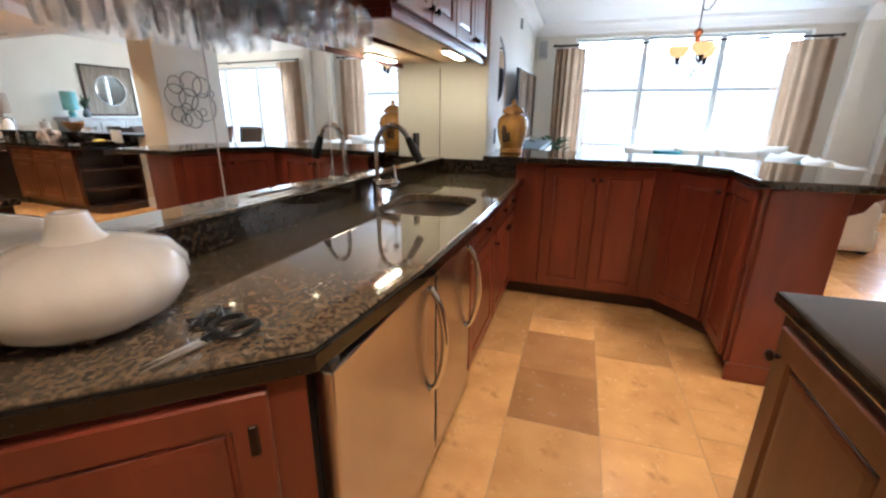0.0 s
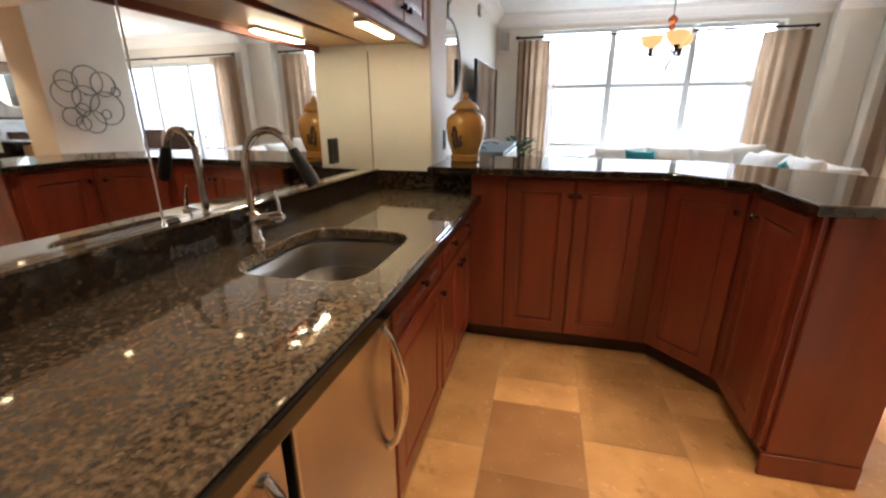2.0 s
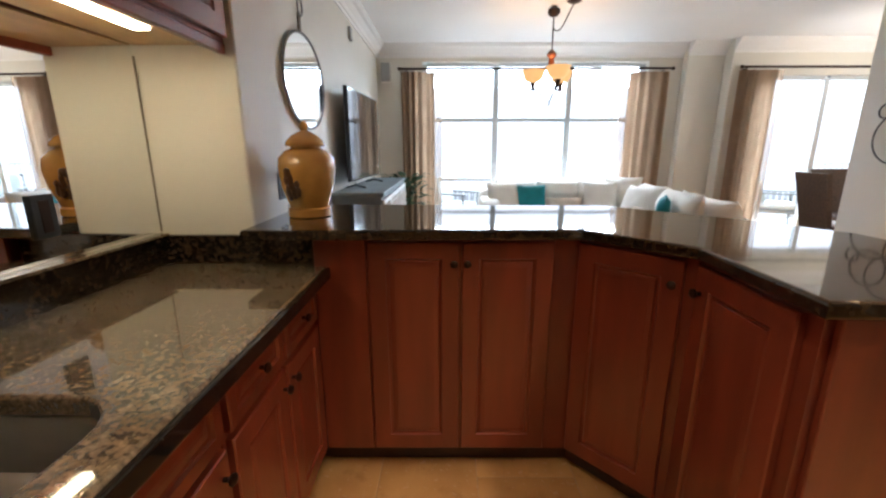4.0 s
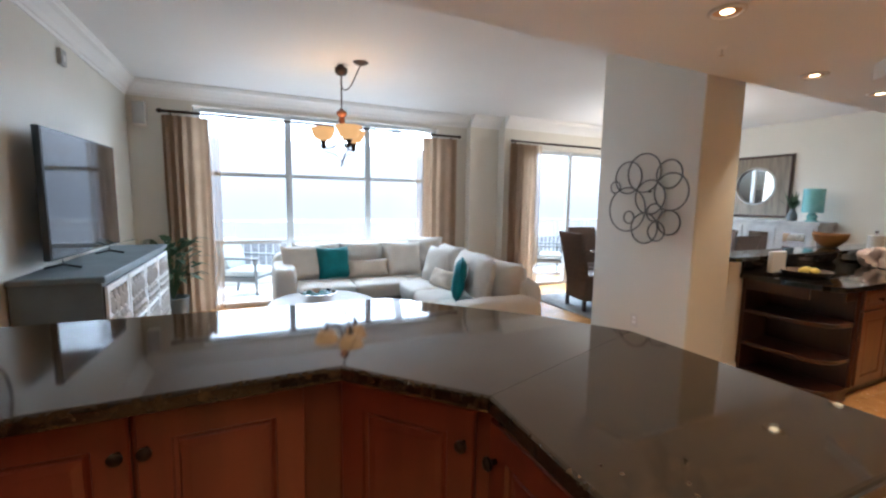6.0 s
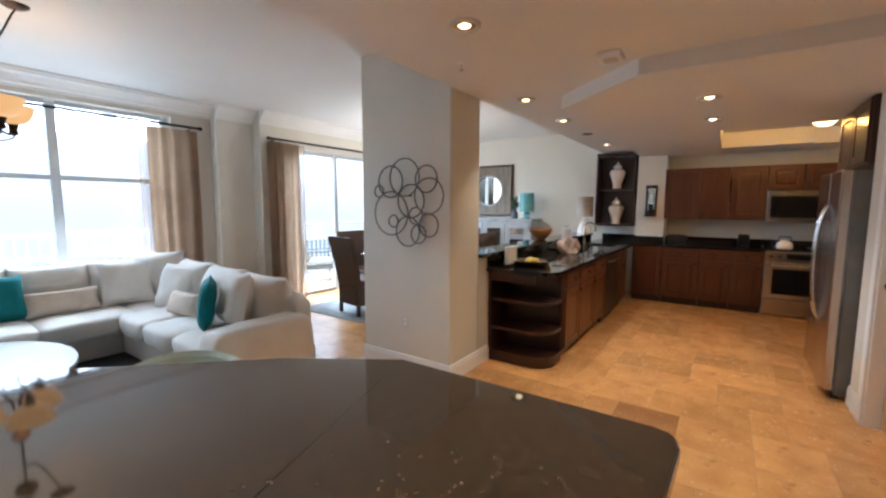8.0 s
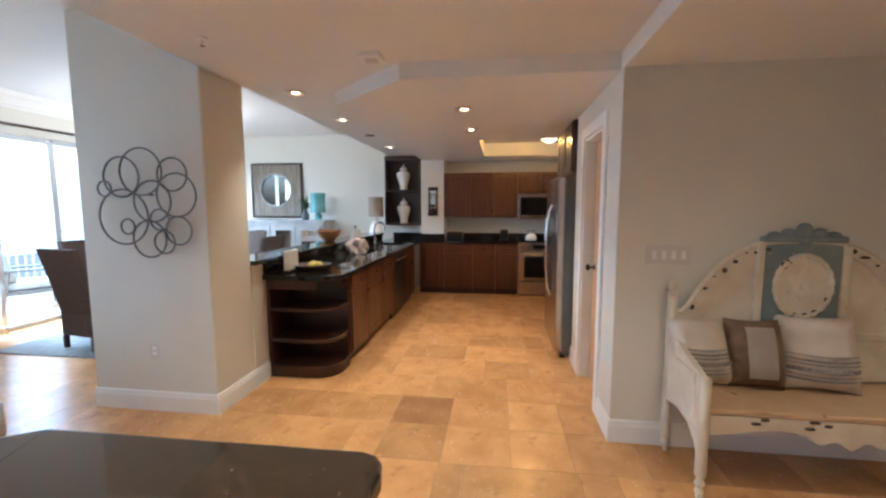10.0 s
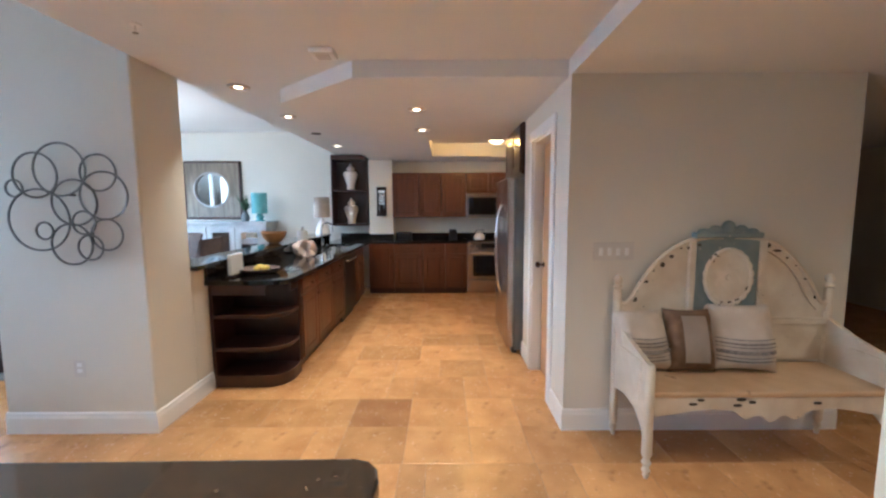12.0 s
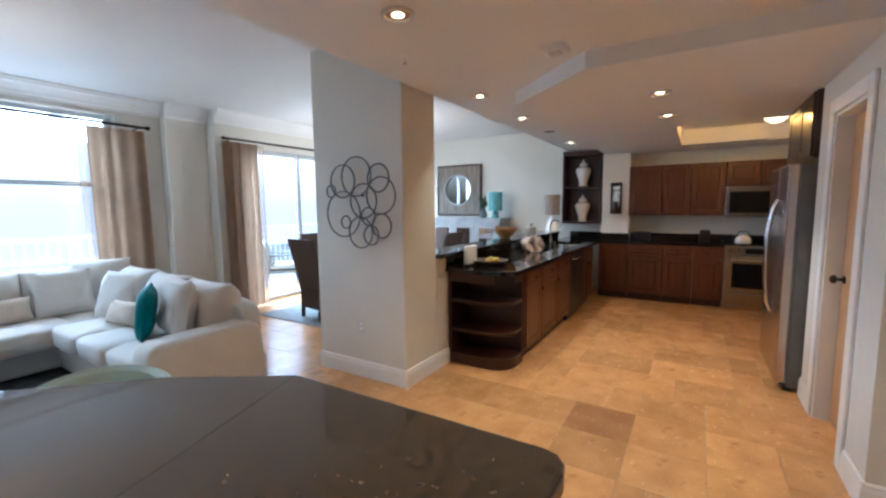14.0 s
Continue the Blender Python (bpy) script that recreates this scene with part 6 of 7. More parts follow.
for z in (dsz0 + 0.0302, 1.7902):
    u = thing("lidded_urn", "white ceramic lidded urn on the display shelf", "urn", (8.57, 4.33, z), "white urns")
    part("body", turned(B(), [(0.07, 0), (0.075, 0.02), (0.065, 0.06), (0.10, 0.17), (0.13, 0.26), (0.115, 0.31), (0.06, 0.335), (0.062, 0.35)], 26, (8.57, 4.33, z)), M["ceramic"], u, "", True)
    part("lid", turned(B(), [(0.075, 0.3502), (0.07, 0.375), (0.035, 0.41), (0.015, 0.42), (0.02, 0.44), (0.006, 0.46)], 22, (8.57, 4.33, z)), M["ceramic"], u, "domed lid", True)
XC = 8.415
bm = box(B(), XC, 3.565, 0.9105, X_END - 0.002, 3.985, H_LOW - 0.001, 0.003)
setting("wall_chase", bm, M["wall"], "white boxed-in chase beside the kitchen cabinets", "wall")
part("upstand", box(B(), XC - 0.026, 3.56, 0.9105, XC - 0.0005, 3.99, 1.01, 0.002), M["granite3"], ct)
SY = 3.765
wb = thing("wall_candle_sconce", "dark metal wall lantern with a glass hurricane", "sconce", (XC, SY, 1.32))
part("plate", box(B(), XC - 0.012, SY - 0.085, 1.33, XC - 0.0005, SY + 0.085, 1.83, 0.003), M["bronze"], wb)
part("mirror_back", box(B(), XC - 0.016, SY - 0.055, 1.44, XC - 0.0122, SY + 0.055, 1.78, 0.001), M["mirror"], wb, "narrow mirrored back")
part("tray", box(B(), XC - 0.13, SY - 0.075, 1.33, XC - 0.0122, SY + 0.075, 1.37, 0.004), M["bronze"], wb)
part("hood", box(B(), XC - 0.06, SY - 0.08, 1.79, XC - 0.0122, SY + 0.08, 1.825, 0.004), M["bronze"], wb)
part("hurricane", turned(B(), [(0.045, 1.371), (0.05, 1.45), (0.045, 1.70), (0.042, 1.70), (0.047, 1.45), (0.042, 1.375)], 20, (XC - 0.07, SY, 0)), M["clearglass"], wb, "clear glass chimney", True)
part("candle", turned(B(), [(0.03, 1.3712), (0.03, 1.52), (0.02, 1.525)], 16, (XC - 0.07, SY, 0)), M["bronze"], wb, "dark candle", True)

# things on the counters
np_ = thing("napkin_holder", "white paper napkins standing in a holder", "napkin holder", (4.62, 4.45, 0.91))
part("napkins", box(B(), 4.545, 4.44, 0.93, 4.74, 4.475, 1.10, 0.004), M["white"], np_, "stack of white napkins")
part("holder", box(B(), 4.54, 4.42, 0.9102, 4.745, 4.49, 0.9295, 0.003), M["bronze"], np_)
fr = thing("fruit_dish", "dark woven dish with yellow fruit", "dish", (4.80, 4.36, 0.91))
part("dish", turned(B(), [(0.10, 0.9102), (0.15, 0.925), (0.175, 0.955), (0.168, 0.956), (0.14, 0.935), (0.03, 0.925)], 28, (4.80, 4.33, 0)), M["wicker"], fr, "", True)
for k, (x, y) in enumerate([(4.76, 4.32), (4.84, 4.34), (4.80, 4.27)]):
    part("fruit", superq(B(), (x, y, 0.955), (0.055, 0.032, 0.028), 1, 1, 12, 8), M["yellow"], fr, "", True)
pt = thing("paper_towel", "white paper towel roll on a stand", "paper towels", (6.42, 4.49, 0.91))
part("roll", turned(B(), [(0.02, 0.93), (0.062, 0.93), (0.062, 1.19), (0.02, 1.19)], 24, (6.42, 4.49, 0)), M["white"], pt, "", True)
part("stand", turned(B(), [(0.075, 0.9102), (0.075, 0.928), (0.012, 0.9295), (0.012, 1.23), (0.018, 1.24)], 20, (6.42, 4.49, 0)), M["steel"], pt, "", True)
bm = turned(B(), [(0.04, 0), (0.07, 0.01), (0.13, 0.07), (0.15, 0.13), (0.14, 0.14), (0.11, 0.08), (0.03, 0.03)], 28)
for v_ in bm.verts:
    v_.co.z += 0.25 * max(0, abs(v_.co.x) - 0.09)
solid("wooden_bowl", bm, M["amberwood"], "amber wooden bowl with flared ends on the ledge", "bowl", smooth=True, at=(6.22, 4.77, 1.0502), rz=90)
bt = thing("soap_bottle", "green dish soap bottle by the sink", "bottle", (6.62, 4.5, 0.91))
part("body", turned(B(), [(0.032, 0.9102), (0.034, 0.93), (0.033, 1.02), (0.014, 1.05), (0.012, 1.07)], 18, (6.62, 4.50, 0)), M["green"], bt, "", True)
part("cap", turned(B(), [(0.014, 1.0702), (0.014, 1.10), (0.006, 1.11)], 14, (6.62, 4.50, 0)), M["white"], bt, "white cap", True)
bm = superq(B(), (0, 0, 0.075), (0.12, 0.10, 0.08), 0.8, 0.8, 30, 18)
for v in bm.verts:
    v.co += Vector((v.co.x, v.co.y, v.co.z - 0.05)) * 0.9 * noise.noise(v.co * 17) + Vector((0, 0, 0.02 * noise.noise(v.co * 31)))
    v.co.z = max(v.co.z, 0.0)
solid("dish_towel", bm, M["towel"], "crumpled pale pink dish towel on the counter", "towel", smooth=True, at=(6.10, 4.34, 0.9102))
for x, y, h in [(6.52, 4.20, 0.10), (5.62, 4.06, 0.05), (6.75, 4.12, 0.07)]:
    solid("tumbler", turned(B(), [(0.028, 0), (0.034, 0.004), (0.038, h), (0.036, h), (0.031, 0.008)], 18), M["clearglass"], "clear glass tumbler on the peninsula counter", "glass", "tumblers", True, at=(x, y, 0.9102))
cg = thing("glass_dish", "small clear glass dish on the counter", "dish", (5.2, 4.1, 0.91))
part("dish", turned(B(), [(0.05, 0.9102), (0.07, 0.93), (0.067, 0.93), (0.04, 0.915)], 20, (4.98, 4.10, 0)), M["clearglass"], cg, "", True)
for x, y, w_, h_, lb in [(8.5, 3.38, 0.13, 0.13, "black toaster on the far counter"), (8.55, 2.52, 0.07, 0.17, "small black canister on the far counter")]:
    tt = thing("toaster" if w_ > 0.1 else "canister", lb, "toaster" if w_ > 0.1 else "canister", (x, y, 0.91))
    part("body", box(B(), x - 0.08, y - w_, 0.9102, x + 0.08, y + w_, 0.91 + h_, 0.015, 2), M["black"], tt, "", True)
    part("top", box(B(), x - 0.05, y - w_ * 0.8, 0.91 + h_, x + 0.05, y + w_ * 0.8, 0.918 + h_, 0.002), M["steel"], tt, "steel top strip")

# refrigerator
fg = thing("refrigerator", "stainless steel side-by-side refrigerator", "refrigerator", (5.68, 1.6, 0))
part("body", box(B(), 5.235, 1.20, 0.03, 6.13, 1.985, 1.755, 0.006), mat("dark_grey_side", (0.16, 0.165, 0.17), (0.13, 0.135, 0.14), rough=0.4, metal=0.3), fg, "dark grey painted sides")
for a, b, hx in [(5.24, 5.63, 5.60), (5.64, 6.125, 5.67)]:
    d = part("door", box(B(), a, 1.99, 0.06, b, 2.06, 1.765, 0.012, 3), M["steel"], fg, "brushed steel door")
    h = [(hx, 2.06 + 0.06 * math.sin(math.pi * k / 14) ** 0.5, 0.55 + 0.95 * k / 14) for k in range(15)]
    part("handle", tube(B(), h, 0.013, 10), M["chrome"], d, "long bowed handle", True)
part("grille", box(B(), 5.25, 1.95, 0.0, 6.11, 2.0, 0.055, 0.003), M["black"], fg)
of = thing("wall_cabinet", "dark cherry cabinet over the refrigerator", "cabinet", (5.68, 1.5, 1.80), "kitchen wall cabinets")
part("body", box(B(), 5.225, 1.06, 1.80, 6.14, 1.93, 2.29, 0.002), M["darkwood"], of)
for k in range(2):
    door(of, 0.445, 0.46, rot(6.13 - k * 0.455, 1.931, 1.815, 180), M["darkwood"], None)

# ceiling fittings
dm = thing("flush_light", "frosted glass flush ceiling light in the tray, lit", "ceiling light", (6.9, 1.96, H_LOW + 0.20))
part("pan", turned(B(), [(0.15, -0.03), (0.16, -0.02), (0.16, -0.001)], 28, (6.9, 1.96, H_LOW + 0.20)), M["fixture"], dm, "", True)
part("dome", turned(B(), [(0.004, -0.17), (0.05, -0.16), (0.11, -0.11), (0.145, -0.035)], 28, (6.9, 1.96, H_LOW + 0.20)), M["domeglow"], dm, "glowing frosted dome", True)
lamp("flush_lamp", "POINT", (6.9, 2.25, H_LOW + 0.10), 10, (1.0, 0.44, 0.08), 0.08)
sd = thing("smoke_detector", "white square smoke detector on the ceiling", "smoke detector", (3.70, 3.39, H_MAIN))
part("case", box(B(), 3.63, 3.32, H_MAIN - 0.035, 3.77, 3.46, H_MAIN - 0.0005, 0.008, 2), M["white"], sd)
part("vent", box(B(), 3.66, 3.35, H_MAIN - 0.040, 3.74, 3.43, H_MAIN - 0.0352, 0.002), M["fixture"], sd)
sr = thing("sprinkler", "small white ceiling sprinkler head", "sprinkler", (3.33, 4.22, H_MAIN))
part("rose", turned(B(), [(0.025, -0.008), (0.03, -0.0005)], 18, (3.33, 4.22, H_MAIN)), M["white"], sr, "", True)
part("head", turned(B(), [(0.014, -0.045), (0.014, -0.041), (0.005, -0.040), (0.005, -0.0082)], 12, (3.33, 4.22, H_MAIN)), M["chrome"], sr, "", True)
vt = thing("ceiling_vent", "small dark ceiling speaker grille", "vent", (6.43, 4.27, H_MAIN))
part("grille", turned(B(), [(0.05, -0.008), (0.065, -0.004), (0.065, -0.0005)], 22, (6.43, 4.27, H_MAIN)), M["bronze"], vt, "", True)
part("core", turned(B(), [(0.03, -0.012), (0.03, -0.0082)], 16, (6.43, 4.27, H_MAIN)), M["black"], vt)

# ---- hall: bench made from a bed, switches ----
sw = thing("light_switch_plate", "wide white four-gang switch plate", "light switch", (X_BENCH, 1.58, 1.15))
part("plate", box(B(), X_BENCH - 0.007, 1.475, 1.14, X_BENCH, 1.735, 1.255, 0.003), M["fixture"], sw)
for k in range(4):
    y = 1.523 + k * 0.055
    part("rocker", box(B(), X_BENCH - 0.017, y - 0.012, 1.172, X_BENCH - 0.0072, y + 0.012, 1.222, 0.003), M["white"], sw)

bn = thing("bench", "distressed white bench made from an old carved bed", "bench", (3.55, 0.87, 0))
BX0, BX1, BY0, BY1 = 3.30, 3.765, 0.255, 1.59
MP = M["chippy"]


def post(x, y, h):
    prof = [(0.012, 0.0), (0.016, 0.02), (0.012, 0.035), (0.024, 0.05), (0.016, 0.075), (0.028, 0.10), (0.022, 0.13)]
    body = [(0.026, 0.131), (0.026, h - 0.10), (0.018, h - 0.09), (0.03, h - 0.075), (0.016, h - 0.06), (0.024, h - 0.045), (0.027, h - 0.03), (0.018, h - 0.012), (0.006, h)]
    return turned(B(), prof + body, 14, (x, y, 0))


for y in (BY0, BY1):
    part("rear_post", post(BX1 - 0.022, y, 1.055), MP, bn, "turned post with finial", True)
    part("front_post", turned(B(), [(0.010, 0.0), (0.018, 0.02), (0.012, 0.03), (0.024, 0.045), (0.014, 0.07), (0.026, 0.09), (0.016, 0.115), (0.028, 0.14), (0.026, 0.63), (0.02, 0.645)], 14, (BX0, y, 0)), MP, bn, "turned front leg", True)
    prof = [(BX0 + 0.02, 0.20), (BX0 + 0.05, 0.27), (BX0 + 0.14, 0.34), (BX0 + 0.28, 0.36), (BX1 - 0.03, 0.33), (BX1 - 0.03, 0.78), (BX0 + 0.25, 0.705), (BX0 + 0.02, 0.645)]
    bm = B()
    lo = [bm.verts.new((x, y - 0.014, z)) for x, z in prof]
    hi = [bm.verts.new((x, y + 0.014, z)) for x, z in prof]
    n = len(prof)
    bm.faces.new(lo)
    bm.faces.new(hi[::-1])
    for i in range(n):
        bm.faces.new((lo[i], hi[i], hi[(i + 1) % n], lo[(i + 1) % n]))
    part("side_panel", bm, MP, bn, "scalloped white end panel")
    bm = box(B(), BX0 + 0.07, y - 0.022, 0.40, BX1 - 0.10, y + 0.022, 0.64, 0.008)
    part("panel_moulding", bm, MP, bn)
part("seat", box(B(), BX0 + 0.0, BY0 + 0.02, 0.455, BX1 - 0.02, BY1 - 0.02, 0.485, 0.006), M["seatpaint"], bn, "worn tan seat boards")
# scalloped front apron
bm = B()
n = 48
lo, hi, lo2, hi2 = [], [], [], []
for k in range(n + 1):
    a = k / n
    y = BY0 + 0.025 + (BY1 - BY0 - 0.05) * a
    c = abs(a - 0.5)
    z = 0.37 - (0.035 if c < 0.16 else 0.0) * (0.5 + 0.5 * math.cos(c / 0.16 * math.pi * 3)) - 0.02 * math.cos(c * 12.5)
    lo.append(bm.verts.new((BX0 + 0.005, y, z)))
    hi.append(bm.verts.new((BX0 + 0.005, y, 0.454)))
    lo2.append(bm.verts.new((BX0 + 0.03, y, z)))
    hi2.append(bm.verts.new((BX0 + 0.03, y, 0.454)))
for k in range(n):
    bm.faces.new((lo[k], lo[k + 1], hi[k + 1], hi[k]))
    bm.faces.new((lo2[k + 1], lo2[k], hi2[k], hi2[k + 1]))
    bm.faces.new((lo[k + 1], lo[k], lo2[k], lo2[k + 1]))
    bm.faces.new((hi[k], hi[k + 1], hi2[k + 1], hi2[k]))
bm.faces.new((lo[0], hi[0], hi2[0], lo2[0]))
bm.faces.new((lo[-1], lo2[-1], hi2[-1], hi[-1]))
part("apron", bm, MP, bn, "scalloped front apron")
# arched back
YC = (BY0 + BY1) / 2


def back_z(y):
    c = min(1.0, abs(y - YC) / ((BY1 - BY0) / 2))
    return 1.29 - 0.42 * min(1.0, c / 0.90) ** 3


bm = B()
rows = []
for k in range(41):
    y = BY0 + 0.02 + (BY1 - BY0 - 0.04) * k / 40
    rows.append([bm.verts.new((x, y, z)) for x, z in ((BX1 - 0.025, 0.50), (BX1 - 0.025, back_z(y)), (BX1 + 0.003, back_z(y)), (BX1 + 0.003, 0.50))])
for a, b in zip(rows, rows[1:]):
    for i in range(4):
        bm.faces.new((a[i], a[(i + 1) % 4], b[(i + 1) % 4], b[i]))
bm.faces.new(rows[0][::-1])
bm.faces.new(rows[-1])
part("backrest", bm, MP, bn, "arched cream back panel")
arc = [(BX1 - 0.03, y, back_z(y)) for y in [BY0 + 0.02 + (BY1 - BY0 - 0.04) * k / 40 for k in range(41)]]
part("top_moulding", tube(B(), arc, 0.016, 8), MP, bn, "curved moulding along the arch", True)
bm = B()
rows = []
for i, p in enumerate(arc):
    a, b = Vector(arc[max(0, i - 1)]), Vector(arc[min(len(arc) - 1, i + 1)])
    d = (b - a).normalized()
    inward = Vector((0, d.z, -d.y))
    p = Vector((BX1 - 0.0255, p[1], p[2]))
    q = p + inward * 0.055
    rows.append([bm.verts.new(v) for v in (p, p + Vector((-0.012, 0, 0)), q + Vector((-0.012, 0, 0)), q)])
for a, b in zip(rows, rows[1:]):
    for i in range(4):
        bm.faces.new((a[i], a[(i + 1) % 4], b[(i + 1) % 4], b[i]))
bm.faces.new(rows[0][::-1])
bm.faces.new(rows[-1])
part("arch_band", bm, MP, bn, "wide chipped band inside the arch")
part("back_rail", box(B(), BX1 - 0.040, BY0 + 0.02, 0.735, BX1 - 0.0255, BY1 - 0.02, 0.775, 0.004), MP, bn, "cross rail of the back")
part("centre_panel", box(B(), BX1 - 0.042, YC - 0.195, 0.78, BX1 - 0.0255, YC + 0.195, 1.29, 0.004), M["bluepaint"], bn, "faded blue centre panel")
for s_ in (-1, 1):
    part("centre_stile", box(B(), BX1 - 0.05, YC + s_ * 0.22 - 0.022, 0.72, BX1 - 0.0255, YC + s_ * 0.22 + 0.022, 1.27, 0.006), MP, bn)
bm = shifted(turned(B(), [(0.135, 0), (0.14, 0.008), (0.115, 0.016), (0.10, 0.010), (0.0, 0.014)], 28), Matrix.Translation((BX1 - 0.042, YC, 1.04)) @ pose(0, 0, 0, 0, -90) @ Matrix.Diagonal((1.34, 1.10, 1, 1)))
part("medallion", bm, MP, bn, "oval carved medallion", True)
ring = [(BX1 - 0.056, YC + 0.142 * math.cos(2 * math.pi * k / 60), 1.04 + 0.172 * math.sin(2 * math.pi * k / 60)) for k in range(60)]
part("wreath", tube(B(), ring, [0.010 + 0.007 * abs(math.sin(math.pi * k / 3)) for k in range(60)], 8, True), MP, bn, "carved beaded wreath", True)
bm = turned(B(), [(0.075, 0.0), (0.07, 0.006), (0.045, 0.010), (0.018, 0.006), (0.015, 0.014), (0.0, 0.017)], 36)
for v in bm.verts:
    k = 1 + 0.22 * math.cos(6 * math.atan2(v.co.y, v.co.x))
    v.co.x, v.co.y = v.co.x * k, v.co.y * k
part("rosette", shifted(bm, Matrix.Translation((BX1 - 0.051, YC, 1.04)) @ pose(0, 0, 0, 0, -90)), MP, bn, "carved six-petalled flower", True)
bm = box(B(), BX1 - 0.06, YC - 0.21, 1.285, BX1 + 0.004, YC + 0.21, 1.32, 0.008)
for k, (dy, h, w_) in enumerate([(0, 0.075, 0.05), (-0.08, 0.045, 0.045), (0.08, 0.045, 0.045), (-0.15, 0.025, 0.04), (0.15, 0.025, 0.04)]):
    superq(bm, (BX1 - 0.03, YC + dy, 1.32), (0.022, w_, h), 0.9, 0.9, 14, 8)
part("crest", bm, M["bluepaint"], bn, "carved grey-blue crest", True)
rs = random.Random(7)
for k in range(26):
    bm = B()
    if k < 14:
        y = (BY0 + 0.10 + 0.065 * k) if k < 6 else (BY1 - 0.10 - 0.055 * (k - 6))
        superq(bm, (BX1 - 0.040, y, back_z(y) - rs.uniform(0.015, 0.05)), (0.003, rs.uniform(0.008, 0.032), rs.uniform(0.005, 0.017)), 1.0, 1.4, 10, 6, 0.012, k * 1.7)
    elif k < 20:
        a = rs.uniform(0, 6.28)
        superq(bm, (BX1 - 0.060, YC + 0.142 * math.cos(a), 1.04 + 0.172 * math.sin(a)), (0.006, rs.uniform(0.012, 0.025), rs.uniform(0.012, 0.022)), 0.8, 0.8, 10, 6)
    else:
        superq(bm, (BX0 + 0.003, rs.uniform(BY0 + 0.1, BY1 - 0.1), rs.uniform(0.41, 0.445)), (0.004, rs.uniform(0.012, 0.03), 0.008), 0.8, 0.8, 10, 6)
    part("paint_chip", bm, M["chip"], bn, "worn patch of bare dark wood", True)


def bench_pillow(y, w, h, material, label, lean, rz, stripes=False, frame_patch=False):
    bm = pillow_bm(w, h, 0.19, n=18, seed=y)
    ob = solid("bench_pillow", bm, material, label, "pillow", "pillows on the bench", True)
    ob.matrix_basis = pose(3.585, y, 0.487, 0, 0, -90 + rz) @ pose(0, 0, 0, -lean)
    if stripes:
        for z, t_ in [(0.055, 0.010), (0.075, 0.006), (0.105, 0.022), (0.135, 0.006), (0.155, 0.010), (0.18, 0.005)]:
            v = z / h * 2 - 1
            bm = B()
            prev = None
            for i in range(13):
                u = -0.86 + 1.72 * i / 12
                d = 0.095 * ((1 - u ** 4) * (1 - v ** 4)) ** 0.6 * 1.06 + 0.004
                sag = 0.022 * u * u
                q = [bm.verts.new((u * w / 2, -d + a_, z + sag + s_ * t_ / 2)) for a_, s_ in ((0, -1), (0, 1), (0.006, 1), (0.006, -1))]
                if prev:
                    for j in range(4):
                        bm.faces.new((prev[j], q[j], q[(j + 1) % 4], prev[(j + 1) % 4]))
                prev = q
            o = new("printed_band", meshed("printed_band", bm, M["stripe"]))
            o.parent = ob
    if frame_patch:
        bm = B()
        g = {}
        for i in range(9):
            for j in range(9):
                u, v = -0.5 + i / 8, -0.72 + 1.44 * j / 8
                d = 0.095 * ((1 - u ** 4) * (1 - v ** 4)) ** 0.6 * 1.12 + 0.004
                g[i, j] = bm.verts.new((u * w / 2, -d, h / 2 + v * h / 2))
        for i in range(8):
            for j in range(8):
                bm.faces.new((g[i, j], g[i + 1, j], g[i + 1, j + 1], g[i, j + 1]))
        bmesh.ops.solidify(bm, geom=bm.faces[:], thickness=0.003)
        o = new("printed_patch", meshed("printed_patch", bm, M["pillow"], True))
        o.parent = ob


bench_pillow(1.455, 0.31, 0.38, M["pillow"], "cream pillow with grey printed bands on the bench", 24, 8, True)
bench_pillow(1.195, 0.28, 0.38, M["burlap"], "brown burlap pillow with a pale printed patch", 18, -4, False, True)
bench_pillow(0.885, 0.38, 0.41, M["pillow"], "cream pillow with grey printed bands on the bench", 18, -8, True)

# ---- floor tiles: columns of mixed lengths ----
rt = random.Random(12)
TX0, TW, GAP = 0.575, 0.4085, 0.003
# joints that are known in some columns, and the darkest tiles by column and start
JOINTS = {-1: [2.19, 2.62, 3.045], 0: [2.20, 2.87, 3.55], 5: [2.53, 2.94, 3.35], 6: [2.16, 2.80, 2.95, 3.35], 7: [2.17, 2.53, 2.94, 3.35], 8: [2.17, 2.53, 2.94, 3.35], 9: [2.53, 2.94]}
DARK = {(-1, 2.19), (-1, 2.62), (8, 2.94)}
shared = {}


def tile_mesh(w, l, material):
    key = (round(w, 3), round(l, 3), material.name)
    if key not in shared:
        bm = B()
        b = 0.0015
        lo = [bm.verts.new((x, y, -0.012)) for x, y in ((0, 0), (w, 0), (w, l), (0, l))]
        mid = [bm.verts.new((x, y, -b)) for x, y in ((0, 0), (w, 0), (w, l), (0, l))]
        hi = [bm.verts.new((x, y, 0)) for x, y in ((b, b), (w - b, b), (w - b, l - b), (b, l - b))]
        for p, q in ((lo, mid), (mid, hi)):
            for i in range(4):
                bm.faces.new((p[i], p[(i + 1) % 4], q[(i + 1) % 4], q[i]))
        bm.faces.new(hi)
        shared[key] = meshed("tile", bm, material)
    return shared[key]


LENGTHS = (0.4085, 0.4085, 0.613, 0.613, 0.204)


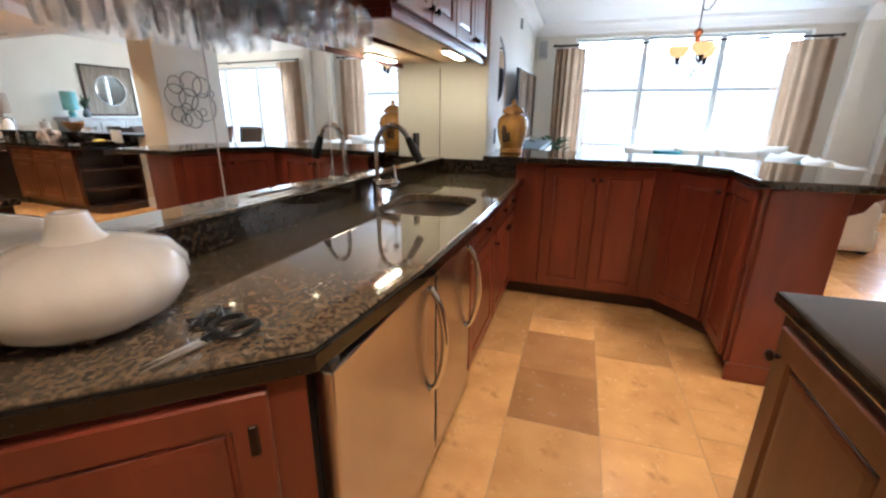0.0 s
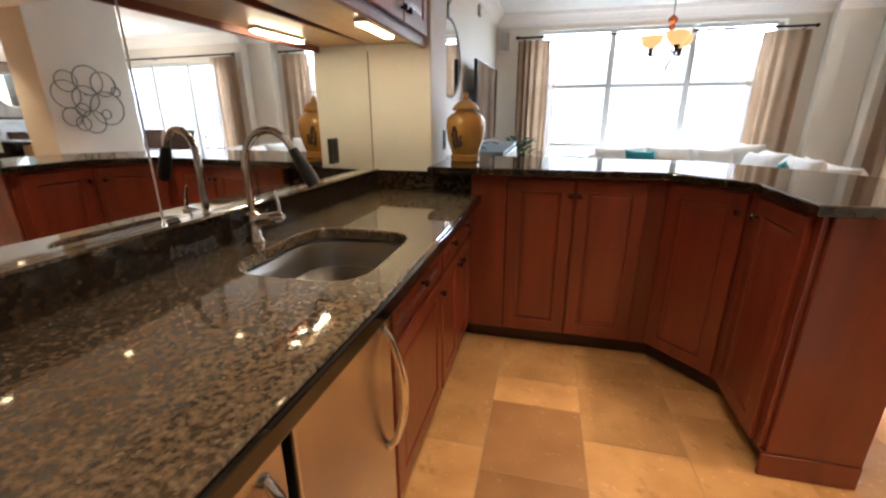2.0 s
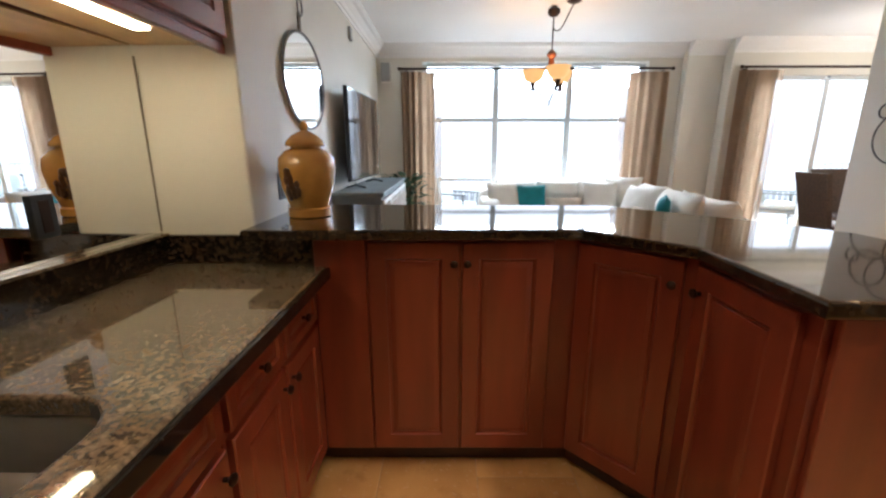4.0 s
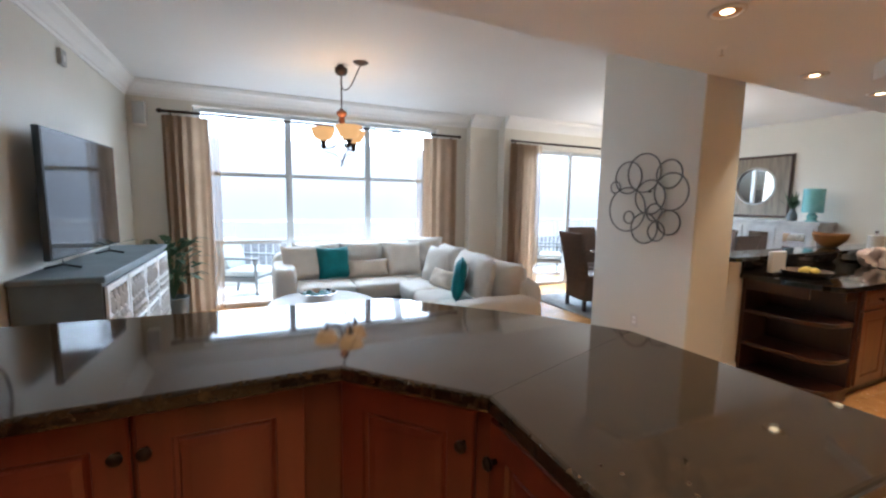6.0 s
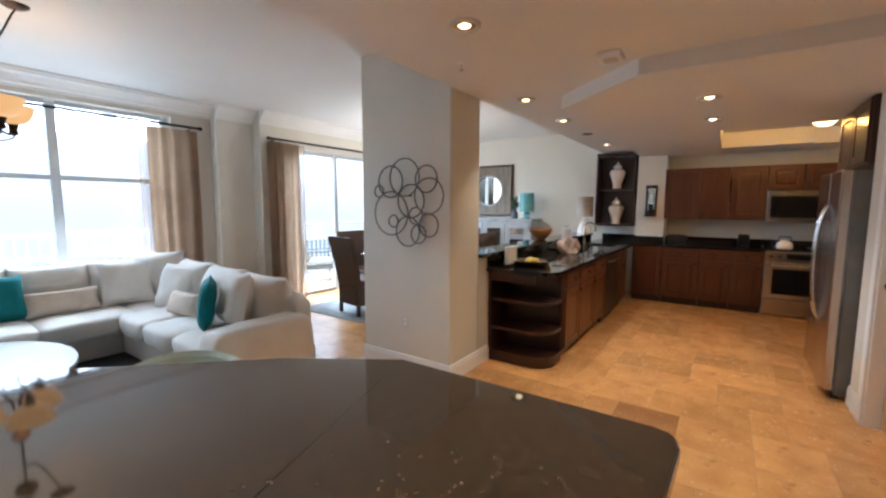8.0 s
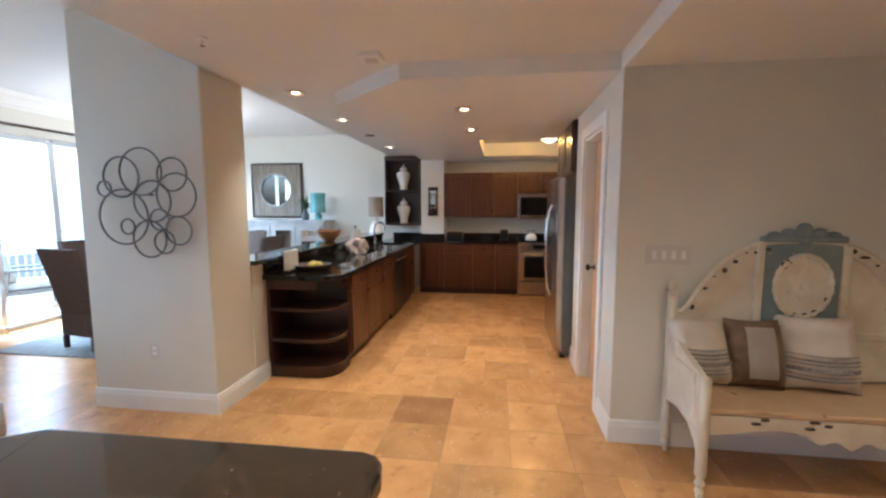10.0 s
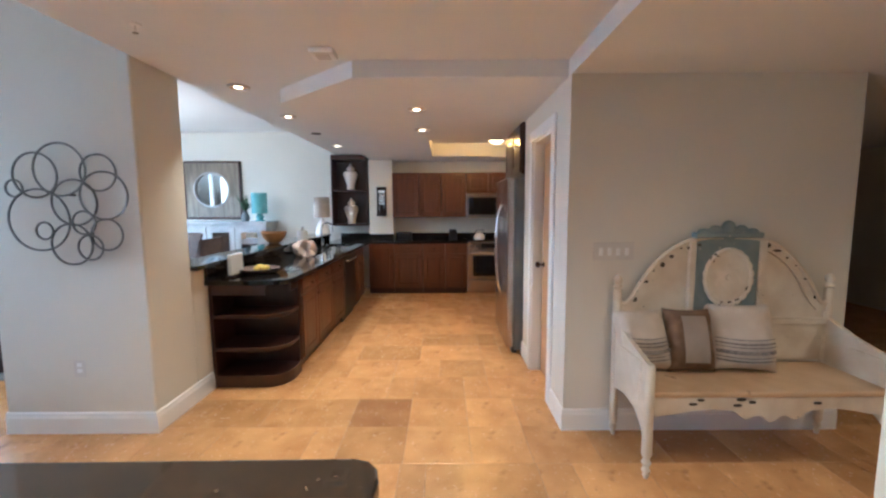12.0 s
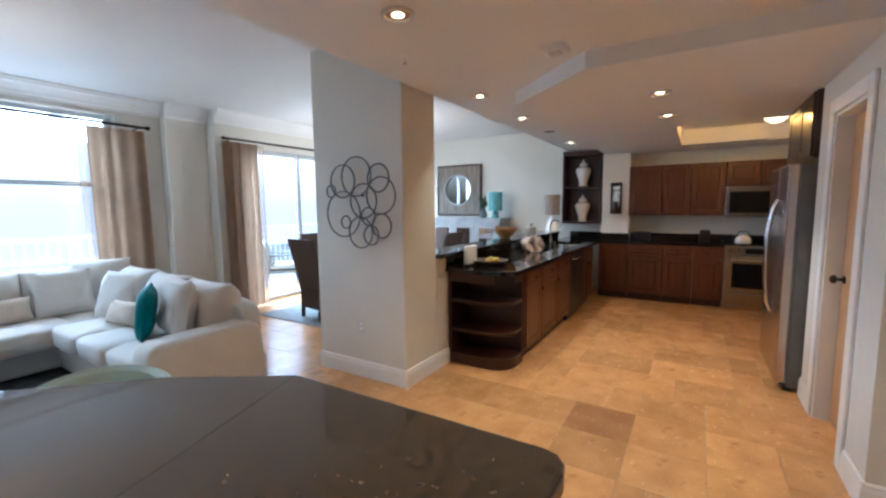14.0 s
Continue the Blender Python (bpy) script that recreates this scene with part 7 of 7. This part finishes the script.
def rows_of(col):
    """Starts and ends of the tiles in one column."""
    ys = list(JOINTS.get(col, [2.53 + rt.choice((0.0, 0.2, 0.4))]))
    while ys[0] > -3.5:
        ys.insert(0, ys[0] - rt.choice(LENGTHS))
    while ys[-1] < 8.9:
        ys.append(ys[-1] + rt.choice(LENGTHS))
    return list(zip(ys, ys[1:]))


rest, count = B(), 0
for col in range(-4, 21):
    x0 = TX0 + col * TW
    for y0, y1 in rows_of(col):
        w, l = TW - GAP, y1 - y0 - GAP
        if -0.4 < x0 < 5.6 and 0.3 < y0 < 4.6 and count < 300:
            dark = (col, round(y0, 3)) in DARK or (abs(y0 - 2.7) > 0.9 and rt.random() < 0.05)
            o = new("tile", tile_mesh(w, l, M["tile_dark"] if dark else M["tile"]))
            o.parent = floor
            o.location = (x0, y0, 0)
            count += 1
        else:
            vs = [rest.verts.new((x0 + a, y0 + c, 0)) for a, c in ((0, 0), (w, 0), (w, l), (0, l))]
            vb = [rest.verts.new((x0 + a, y0 + c, -0.012)) for a, c in ((0, 0), (w, 0), (w, l), (0, l))]
            rest.faces.new(vs)
            for i in range(4):
                rest.faces.new((vb[i], vb[(i + 1) % 4], vs[(i + 1) % 4], vs[i]))
mt = mat("travertine_field", (0.62, 0.338, 0.124), (0.46, 0.232, 0.080), scale=5.0, rough=0.25, bump=0.05, bscale=40, lo=0.34, hi=0.74, detail=12.0)
worn(mt, (0.36, 0.180, 0.066), 7.0, 0.56, 0.16)
nt = mt.node_tree
b_n = nt.nodes["Principled BSDF"]
src = b_n.inputs["Base Color"].links[0].from_socket
ge = nt.nodes.new("ShaderNodeNewGeometry")
mr = nt.nodes.new("ShaderNodeMapRange")
mr.inputs[3].default_value, mr.inputs[4].default_value = 0.84, 1.16
nt.links.new(ge.outputs["Random Per Island"], mr.inputs[0])
hs = nt.nodes.new("ShaderNodeHueSaturation")
nt.links.new(mr.outputs[0], hs.inputs["Value"])
nt.links.new(src, hs.inputs["Color"])
nt.links.new(hs.outputs[0], b_n.inputs["Base Color"])
o = new("far_tiles", meshed("far_tiles", rest, mt))
o.parent = floor
o["kind"] = "stuff"
o["label"] = "further travertine tiles of the same floor"
